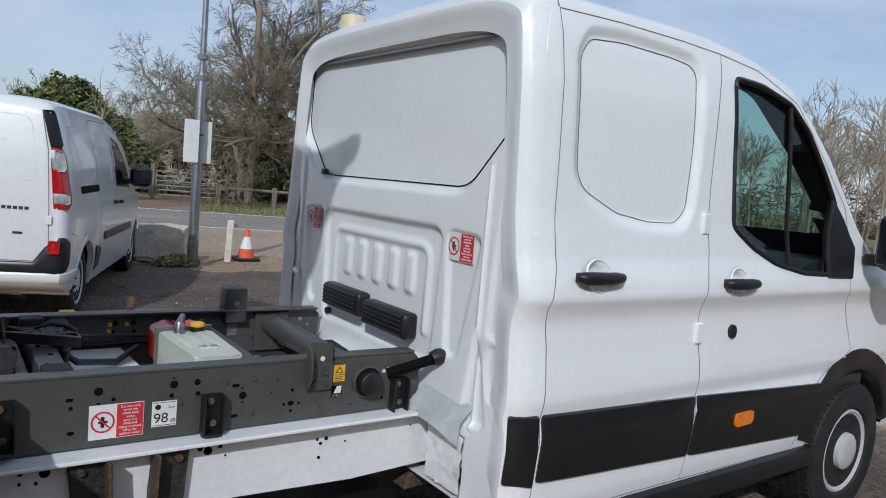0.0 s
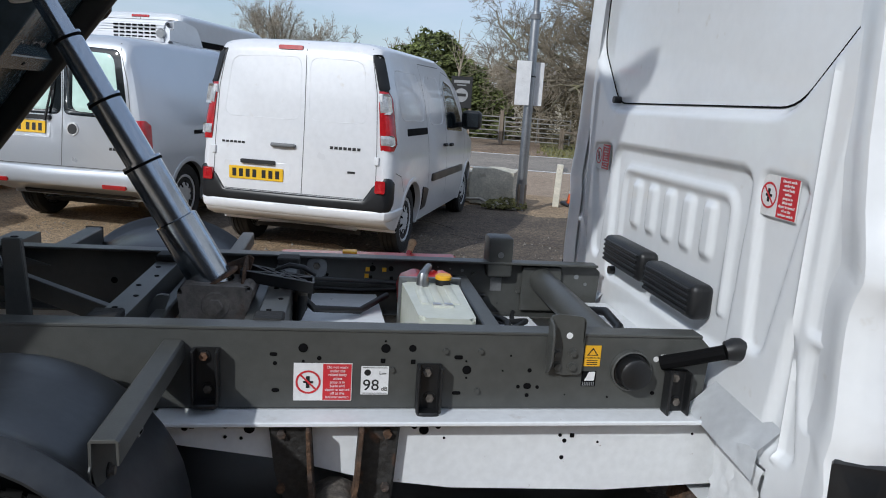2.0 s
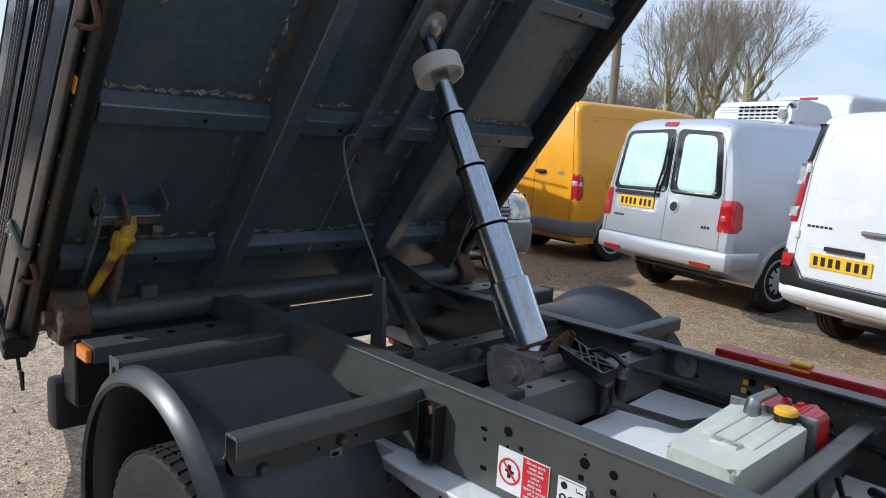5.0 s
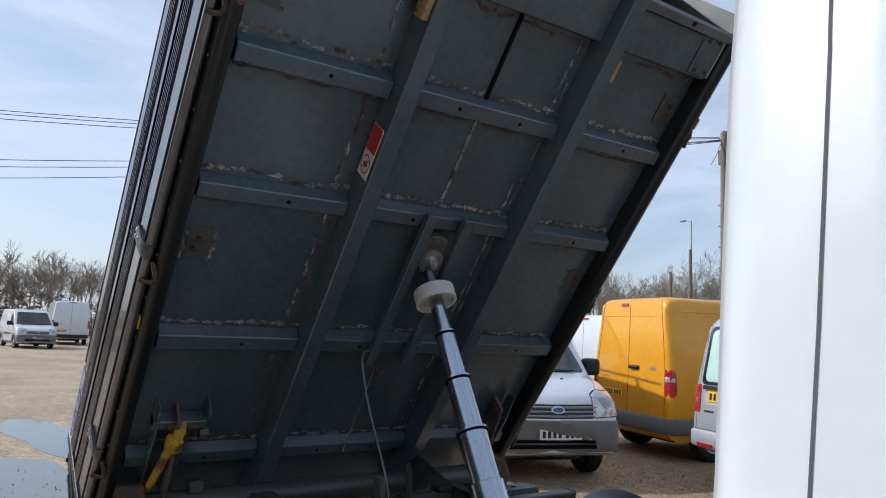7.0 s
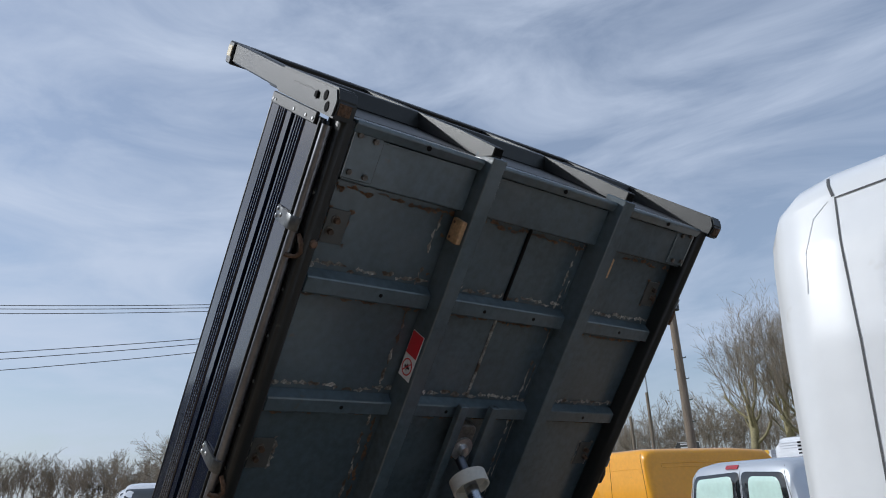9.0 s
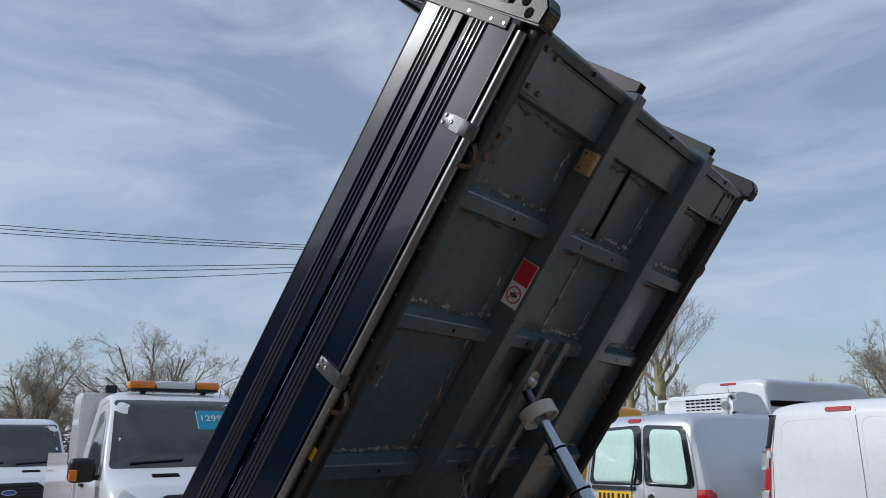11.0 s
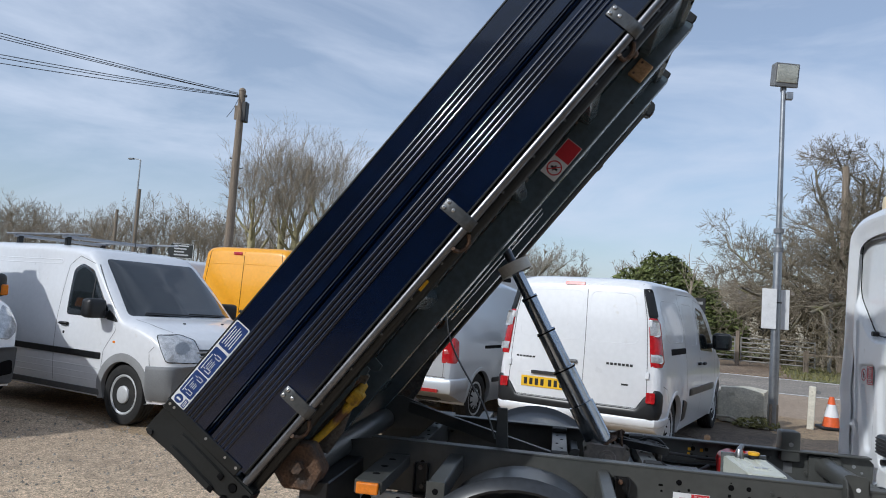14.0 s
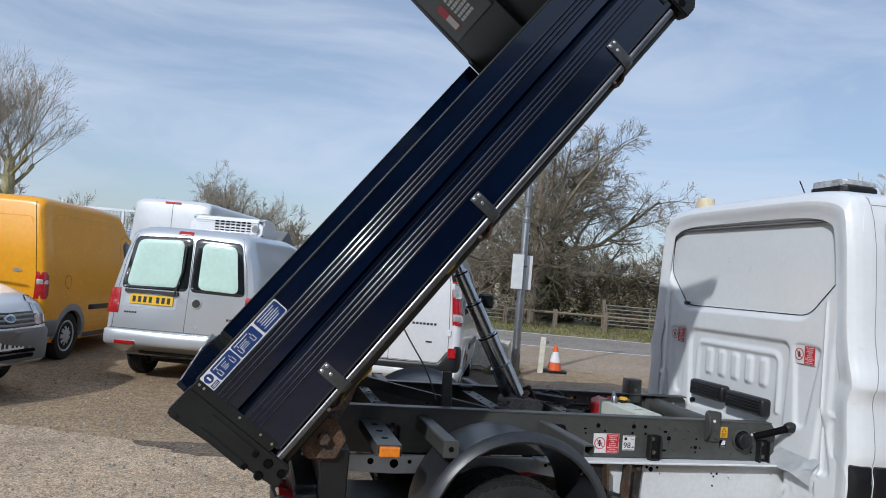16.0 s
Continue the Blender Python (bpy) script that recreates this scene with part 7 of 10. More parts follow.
for side, s in (("R", -1), ("L", 1)):
    w = part("door_window", patch(kt, side, soften([(2.20, 1.12), (2.14, 1.56), (2.26, 1.65), (2.62, 1.60), (3.06, 1.22), (3.10, 1.08)], 0.05, 3), 0.004), GLASS, kan, "dark door window", smooth=40)
    part("door_outline", gap(kt, side, [(2.22, 0.36), (2.16, 1.0), (2.08, 1.60), (2.24, 1.74), (2.68, 1.68), (3.16, 1.24), (3.25, 0.95), (3.18, 0.60), (3.14, 0.36)], 0.007), GAPGREY, kan)
    part("slide_door_outline", gap(kt, side, [(1.36, 0.36), (1.30, 1.0), (1.22, 1.76), (2.1, 1.77)], 0.007), GAPGREY, kan)
    part("slide_track", patch(kt, side, soften([(0.52, 1.10), (1.29, 1.10), (1.29, 1.165), (0.52, 1.165)], 0.015, 2), 0.004), SEAM, kan, "dark sliding door track")
    part("side_pressing", bead(kt, side, soften([(0.36, 1.24), (0.30, 1.66), (1.12, 1.66), (1.20, 1.22)], 0.12, 4), 0.010, True, -0.007, 6), VAN_WHITE, kan, smooth=60)
    part("side_pressing", bead(kt, side, soften([(1.42, 1.19), (1.34, 1.66), (1.98, 1.66), (2.02, 1.18)], 0.12, 4), 0.010, True, -0.007, 6), VAN_WHITE, kan, smooth=60)
    part("bumper_joint", gap(kt, side, [(0.14, 0.80), (0.30, 0.76), (0.40, 0.62)], 0.006), GAPGREY, kan)
    part("rub_strip", patch(kt, side, soften([(1.48, 0.615), (3.12, 0.605), (3.12, 0.685), (1.48, 0.695)], 0.02, 2), 0.016), PLASTIC_SAT, kan, "black rubbing strip", smooth=40)
    part("arch_extension", patch(kt, side, soften([(1.12, 0.36), (1.30, 0.38), (1.34, 0.56), (1.12, 0.60)], 0.03, 3), 0.014), PLASTIC_SAT, kan, "black sill guard behind the wheel", smooth=40)
    door_handle(kan, kt, side, 2.04, 0.965, 0.10)
    door_handle(kan, kt, side, 2.36, 0.955, 0.10)
    mirror_arm(kan, 2.90, s * 0.92, 1.12, s, big=1.1)
    part("head_lamp", patch(kt, side, soften([(3.98, 0.72), (4.24, 0.72), (4.16, 0.88), (3.94, 0.93)], 0.03, 3), 0.006), CLEARLENS, kan, smooth=40)
part("windscreen", patch(kt, "F", soften([(-0.72, 1.18), (0.72, 1.18), (0.60, 1.68), (-0.60, 1.68)], 0.06, 3), 0.004), GLASS, kan, smooth=40)

# silver small van with a cooling unit on its roof
CPROF = [(0.2, 0.83), (0.42, 0.90), (0.75, 0.905), (1.0, 0.895), (1.15, 0.87), (1.45, 0.80), (1.7, 0.72), (1.85, 0.67)]
CKEYS = [(0, 0.47, 1.66, 0.90), (0.02, 0.43, 1.74, 0.955), (0.07, 0.41, 1.79, 0.985), (0.2, 0.37, 1.815, 0.997), (0.6, 0.25, 1.83, 1), (2.0, 0.25, 1.83, 1), (2.5, 0.25, 1.78, 1), (2.95, 0.25, 1.55, 1), (3.3, 0.25, 1.22, 0.99), (3.45, 0.25, 1.08, 0.985),
         (3.95, 0.26, 0.98, 0.95), (4.25, 0.28, 0.82, 0.88), (4.38, 0.33, 0.68, 0.76)]
cad, ct = base_van("silver_van", pose(-3.905, 5.29, 0, 0, 0, 72.5) @ Matrix.Diagonal((1.055, 1.055, 1.085, 1)), "silver small van with white rooftop cooling unit", CKEYS, CPROF, [(0.85, 0.32), (3.50, 0.32)], SILVER, arch=0.355, wr=0.315, lean=0.10, rim=WHEELSIL)
part("rear_bumper", wrap_band(ct, 0.44, 90, lambda a: 0.425 + 0.02 * (a / 90) ** 4, lambda a: 0.60, 0.030, False), SILVER, cad, "silver painted rear bumper", smooth=40)
part("bumper_line", gap(ct, "B", [(-0.82, 0.615), (0.82, 0.615)], 0.006, off=0.004), GAPGREY, cad)
part("door_gap", gap(ct, "B", [(-0.06, 0.62), (-0.06, 1.1), (-0.05, 1.76)], 0.007), GAPGREY, cad)
for sg, edge in ((1, 0.80), (-1, -0.78)):
    part("door_outline", gap(ct, "B", [(edge, 0.62), (edge * 0.99, 1.0), (edge * 0.92, 1.4), (edge * 0.80, 1.74)], 0.007), GAPGREY, cad)
for pts, inner in (([(-0.045, 1.08), (0.755, 1.07), (0.655, 1.68), (-0.04, 1.705)], [(0.055, 1.115), (0.70, 1.10), (0.615, 1.645), (0.06, 1.668)]), ([(-0.072, 1.08), (-0.735, 1.07), (-0.635, 1.68), (-0.065, 1.705)], [(-0.16, 1.115), (-0.655, 1.10), (-0.575, 1.64), (-0.16, 1.66)])):
    w = part("back_window", patch(ct, "B", soften(pts, 0.07, 4), 0.005), GLASS, cad, "black bordered back window", smooth=40)
    part("blanked_pane", patch(ct, "B", soften(inner, 0.08, 4), 0.008), FROST, w, "pale green blanked pane", smooth=40)
for s in (1, -1):
    tl = corner_lamp(cad, ct, s, 0.75, 0.17, 0.78, 1.07, RED, label="red tail lamp", n=7)
    corner_lamp(tl, ct, s, 0.775, 0.10, 0.87, 0.94, mat("pink_lens", (0.45, 0.10, 0.09), 0.2, coat=1.0) if s > 0 else bpy.data.materials["pink_lens"], "clear_lens", off=0.0145, n=4)
    part("bumper_reflector", patch(ct, "B", soften([(s * 0.62 - 0.12, 0.452), (s * 0.62 + 0.12, 0.452), (s * 0.62 + 0.12, 0.478), (s * 0.62 - 0.12, 0.478)], 0.006, 2), 0.034), RED, cad, smooth=40)
part("brake_lamp", patch(ct, "B", soften([(-0.02, 1.73), (0.16, 1.73), (0.16, 1.765), (-0.02, 1.765)], 0.012, 2), 0.012), RED, cad, smooth=40)
part("plate_recess", patch(ct, "B", soften([(0.06, 0.86), (0.69, 0.86), (0.69, 1.0), (0.06, 1.0)], 0.03, 3), 0.003), SILVER, cad)
hit, _ = onto(ct, "B", 0.36, 0.955)
plate(cad, pose(hit.x - 0.012, 0.365, 0.955) @ pose(0, 0, 0, 0, 5, 0) @ BACK)
part("plate_lamp_bar", patch(ct, "B", soften([(0.05, 1.025), (0.70, 1.025), (0.70, 1.065), (0.05, 1.065)], 0.012, 2), 0.03), PLASTIC, cad, smooth=40)
em = part("round_emblem", patch(ct, "B", ell(-0.17, 0.955, 0.062, 0.062), 0.010), STEEL, cad, "round chrome emblem", smooth=40)
part("emblem_field", patch(ct, "B", ell(-0.17, 0.955, 0.048, 0.048), 0.0125), PLASTIC, em, smooth=40)
badge_bars(cad, ct, "B", 0.68, 0.52, 0.80, 0.020, 5)
badge_bars(cad, ct, "B", -0.55, -0.66, 0.80, 0.026, 3)
a, na = onto(ct, "B", 0.10, 1.02)
b, nb = onto(ct, "B", 0.02, 1.62)
part("rear_wiper", tube([a + na * 0.03, (a + b) / 2 + na * 0.035 + Vector((0, -0.03, 0)), b + nb * 0.03], [0.014, 0.010, 0.006], 6), PLASTIC, cad)
for side, s in (("R", -1), ("L", 1)):
    part("door_window", patch(ct, side, soften([(2.35, 1.08), (2.35, 1.55), (2.5, 1.62), (2.78, 1.54), (3.2, 1.14), (3.2, 1.06)], 0.05, 3), 0.004), GLASS, cad, smooth=40)
    part("door_outline", gap(ct, side, [(2.25, 0.36), (2.22, 1.0), (2.26, 1.60), (2.45, 1.72), (2.8, 1.62), (3.28, 1.15), (3.3, 0.95), (3.1, 0.55)], 0.008), SEAM, cad)
    part("slide_track", patch(ct, side, soften([(0.95, 0.93), (1.75, 0.93), (1.75, 0.97), (0.95, 0.97)], 0.015, 2), 0.004), SEAM, cad)
    part("rub_strip", patch(ct, side, soften([(1.22, 0.50), (3.1, 0.50), (3.1, 0.56), (1.22, 0.56)], 0.02, 2), 0.014), PLASTIC_SAT, cad, smooth=40)
    mirror_arm(cad, 3.02, s * 0.92, 1.04, s)
    door_handle(cad, ct, side, 2.36, 0.96, 0.14)
part("windscreen", patch(ct, "F", soften([(-0.68, 1.14), (0.68, 1.14), (0.55, 1.62), (-0.55, 1.62)], 0.06, 3), 0.004), GLASS, cad, smooth=40)
unit = part("cooling_unit", prism(soften([(1.15, 1.78), (1.17, 2.02), (1.36, 2.07), (1.72, 2.03), (1.86, 1.84), (1.86, 1.78)], 0.07, 5), "y", -0.52, 0.46, 0.065, seg=4), VAN_WHITE, cad, "white rooftop cooling unit", smooth=40)
for i in range(7):
    for j in range(4):
        part("grille_slot", bevel_box(1.148, 1.165, 0.10 - 0.072 * i - 0.026, 0.10 - 0.072 * i + 0.026, 1.865 + 0.038 * j, 1.883 + 0.038 * j, 0.003), SEAM, unit)
part("unit_pipe", tube([(1.18, -0.43, 1.91), (1.12, -0.43, 1.91)], [0.05, 0.045], 14), GALV, unit, smooth=40)

# yellow high-roof van and its white sister
def connect_van(name, m, label, paint, roof, up=0.0):
    prof = [(0.2, 0.82), (0.42, 0.88), (0.75, 0.895), (1.05, 0.885), (1.35, 0.85), (1.7, 0.79), (2.16, 0.735)]
    r = roof
    keys = [(0, 0.42, r - 0.10, 0.93), (0.02, 0.36, r - 0.05, 0.965), (0.07, 0.30, r - 0.015, 0.99), (0.2, 0.26, r, 1), (1.7, 0.25, r, 1), (2.3, 0.25, r - 0.03, 1), (2.55, 0.25, min(r - 0.05, 1.86), 1), (2.72, 0.25, min(r - 0.10, 1.76), 1), (3.08, 0.25, 1.46, 1),
            (3.42, 0.25, 1.175, 1), (3.50, 0.25, 1.13, 1), (3.75, 0.26, 1.085, 0.995), (4.02, 0.27, 1.005, 0.98), (4.18, 0.28, 0.92, 0.955), (4.25, 0.30, 0.82, 0.94), (4.30, 0.33, 0.68, 0.90)]
    v, t = base_van(name, m, label, keys, prof, [(0.76, 0.32), (3.48, 0.32)], paint, arch=0.36, wr=0.32, lean=0.04, style="cover" if up else "steel", arch_mat=LIPGREY, arch_w=0.075, corner=0.11, power=0.24, rim=WHEELSIL, bow=0.17)
    part("rear_bumper", wrap_band(t, 0.40, 90, lambda a: 0.35, lambda a: 0.56 + 0.04 * up, 0.030, False), GREYPLASTIC, v, "grey plastic bumper", smooth=40)
    part("front_bumper", wrap_band(t, 3.86, 92, lambda a: 0.31 + 0.05 * (1 - a / 92) ** 2, lambda a: 0.685 - 0.03 * (a / 92) ** 3, 0.032), GREYPLASTIC, v, "grey plastic front bumper with scuffs", smooth=40)
    part("door_gap", gap(t, "B", [(0.02, 0.57), (0.02, r - 0.04)], 0.008), SEAM, v)
    part("fuel_cap_outline", gap(t, "R", [(0.60 + 0.085 * math.cos(2 * math.pi * k / 20), 1.05 + 0.085 * math.sin(2 * math.pi * k / 20)) for k in range(20)], 0.006, True), SEAM, v)
    for sg in (1, -1):
        side = "R" if sg < 0 else "L"
        part("door_outline", gap(t, "B", [(sg * 0.76, 0.58), (sg * 0.76, 1.1), (sg * 0.70, 1.6), (sg * 0.64, r - 0.07)], 0.008), SEAM, v)
        y0, y1 = (0.07, 0.68) if sg > 0 else (-0.03, -0.66)
        part("door_pressing", bead(t, "B", [(y1, 1.34 if sg > 0 else r - 0.36), (y1 * 0.97, r - 0.36), (y1 * 0.94, r - 0.29), (y1 * 0.88, r - 0.265), (y0, r - 0.26)], 0.009, False, -0.006, 6), paint, v, smooth=60)
        tl = corner_lamp(v, t, sg, (0.765, 0.755), 0.10, 0.76 + up, 1.10 + up, RED, label="red and clear tail lamp", n=7)
        corner_lamp(tl, t, sg, (0.78, 0.775), 0.08, 0.93 + up, 1.02 + up, CLEARLENS, "clear_lens", off=0.019, n=4)
        lamp = soften([(2.675, 0.705), (2.30, 0.715), (2.235, 0.84), (2.165, 0.975), (2.40, 0.985), (2.555, 0.935), (2.62, 0.83)], 0.03, 3)
        hl = part("head_lamp", patch(t, "F" + side, lamp, 0.008, 0.012), CLEARLENS, v, "clear wedge-shaped head lamp", smooth=40)
        part("lamp_joint", gap(t, "F" + side, lamp, 0.009, True, off=0.006), SEAM, hl)
        part("lamp_reflector", patch(t, "F" + side, ell(2.44, 0.855, 0.075, 0.062, 18), 0.0105), GALV, hl, smooth=40)
        part("door_window", patch(t, side, soften([(2.40, 1.10), (2.36, 1.62), (2.50, 1.69), (2.72, 1.62), (3.12, 1.20), (3.14, 1.10)], 0.05, 3), 0.004), GLASS, v, "dark door window", smooth=40)
        part("window_bar", bead(t, side, [(2.80, 1.52), (2.84, 1.12)], 0.010, False, 0.006), PLASTIC, v)
        part("mirror_panel", patch(t, side, soften([(3.12, 1.09), (3.14, 1.20), (3.30, 1.10), (3.32, 1.07)], 0.015, 2), 0.006), PLASTIC, v)
        part("door_outline_side", gap(t, side, [(2.26, 0.36), (2.24, 1.0), (2.26, 1.66), (2.42, 1.77), (2.76, 1.68), (3.22, 1.22), (3.30, 0.98), (3.14, 0.76), (3.10, 0.40)], 0.006), GAPGREY, v)
        part("rub_strip", patch(t, side, soften([(1.22, 0.66), (3.10, 0.66), (3.10, 0.73), (1.22, 0.73)], 0.015, 2), 0.014), PLASTIC_SAT, v, "black rubbing strip", smooth=40)
        for z in (0.42, 0.49, 0.56):
            part("side_crease", bead(t, side, [(1.25, z), (3.06, z)], 0.008, False, -0.005, 6), paint, v, smooth=60)
        part("sill", patch(t, side, soften([(1.20, 0.27), (3.10, 0.27), (3.10, 0.335), (1.20, 0.335)], 0.012, 2), 0.012), GAPGREY, v, "dirty grey sill", smooth=40)
        part("side_pressing", bead(t, side, soften([(0.30, r - 0.25), (0.30, r - 0.20), (2.1, r - 0.20), (2.1, r - 0.25)], 0.02, 2), 0.006, True, -0.003, 6), paint, v, smooth=60)
        mirror_arm(v, 3.06, sg * 0.91, 1.10, sg, big=1.05)
        door_handle(v, t, side, 2.40, 1.0, 0.13)
        part("door_lock", patch(t, side, ell(2.40, 0.90, 0.014, 0.016, 12), 0.006), PLASTIC, v)
        part("side_repeater", patch(t, side, ell(3.30, 0.86, 0.02, 0.014, 10), 0.006), AMBER, v)
        part("wing_joint", gap(t, side, [(3.88, 0.66), (3.86, 0.80), (3.92, 0.86)], 0.006), GAPGREY, v)
        part("bonnet_joint", gap(t, "T", [(3.46, sg * 0.76), (3.75, sg * 0.71), (4.02, sg * 0.60)], 0.007), GAPGREY, v)
    part("brake_lamp", patch(t, "B", soften([(0.06, r - 0.125), (0.22, r - 0.125), (0.22, r - 0.085), (0.06, r - 0.085)], 0.01, 2), 0.012), RED, v, smooth=40)
    hit, _ = onto(t, "B", 0.36, 0.80)
    plate(v, pose(hit.x - 0.010, 0.36, 0.80) @ BACK, 0.46, 0.10)
    door_handle(v, t, "B", -0.12, 1.10 + up, 0.17, PLASTIC, 0.026)
    part("emblem", patch(t, "B", ell(-0.52, 1.10 + up, 0.058, 0.024), 0.008), STEEL, v, "oval badge", smooth=40)
    badge_bars(v, t, "B", 0.66, 0.44, 1.02, 0.024, 5, STEEL)
    g = part("front_grille", patch(t, "F", soften([(-0.47, 0.70), (0.47, 0.70), (0.535, 0.845), (-0.535, 0.845)], 0.02, 2), 0.006), PLASTIC, v, "dark slatted grille", smooth=40)
    for k in range(3):
        part("grille_slat", bead(t, "F", [(-0.475 - 0.02 * k, 0.725 + 0.045 * k), (0.475 + 0.02 * k, 0.725 + 0.045 * k)], 0.013, False, 0.004), LIPGREY, g, smooth=60)
    fe = part("front_emblem", patch(t, "F", ell(0, 0.785, 0.085, 0.038), 0.026), STEEL, v, "oval badge", smooth=40)
    part("emblem_field", patch(t, "F", ell(0, 0.785, 0.068, 0.026), 0.029), mat_blue(), fe, smooth=40)
    hit, _ = onto(t, "F", 0.0, 0.53)
    plate(v, pose(hit.x + 0.040, 0.06, 0.53) @ pose(0, 0, 0, 90, 0, 90), 0.52, 0.11, PLATEW)
    for z0, z1, w in ((0.435, 0.470, 0.52), (0.375, 0.418, 0.55)):
        part("bumper_slot", patch(t, "F", soften([(-w, z0), (w, z0), (w - 0.02, z1), (0.02 - w, z1)], 0.01, 2), 0.036), SEAM, v)
    part("windscreen", patch(t, "F", soften([(-0.785, 1.145), (0.785, 1.145), (0.655, min(r - 0.07, 1.755)), (-0.655, min(r - 0.07, 1.755))], 0.05, 3), 0.004), GLASS, v, "windscreen glass", smooth=40)
    for y0, y1 in ((0.62, 0.02), (-0.02, -0.58)):
        a, na = onto(t, "F", y0, 1.150)
        b, nb = onto(t, "F", y1, 1.165)
        part("wiper", tube([a + na * 0.02, b + nb * 0.02], 0.009, 6), PLASTIC, v)
    for y in (-0.3, 0.3):
        hit, nrm = onto(t, "T", 3.72, y)
        part("washer_jet", bevel_box(hit.x - 0.012, hit.x + 0.012, y - 0.016, y + 0.016, hit.z - 0.004, hit.z + 0.010, 0.003), PLASTIC, v)
    part("aerial", tube([(2.45, 0.0, min(r, 1.84)), (2.36, 0.0, min(r, 1.84) + 0.16)], 0.004, 5), PLASTIC, v)
    return v, t


@functools.lru_cache(None)
def mat_blue():
    return mat("badge_blue", (0.02, 0.05, 0.20), 0.25, coat=1.0)


yv, yt = connect_van("yellow_van", pose(-6.64, 6.62, 0, 0, 0, 77.0) @ Matrix.Scale(1.06, 4), "bright yellow high-roof panel van with grey bumper", YELLOW, 2.13, 0.075)
wv, wt = connect_van("white_van", pose(-5.33, 4.01, 0, 0, 0, -19.0) @ Matrix.Diagonal((1.02, 0.985, 1.045, 1)) @ pose(-4.33, 0, 0), "white panel van with grey bumpers and roof bars", VAN_WHITE, 1.92)
for x in (0.9, 1.9):
    rb = part("roof_bar", tube([(x, -0.70, 2.00), (x, 0.70, 2.00)], 0.020, 8), GALV, wv, "grey steel roof bar")
    for y in (-0.62, 0.62):
        part("bar_foot", bevel_box(x - 0.03, x + 0.03, y - 0.03, y + 0.03, 1.86, 2.00, 0.006), PLASTIC, rb)
for y in (-0.68, 0.68):
    part("rack_rail", tube([(0.7, y, 2.025), (2.4, y, 2.025)], 0.014, 6), GALV, wv)


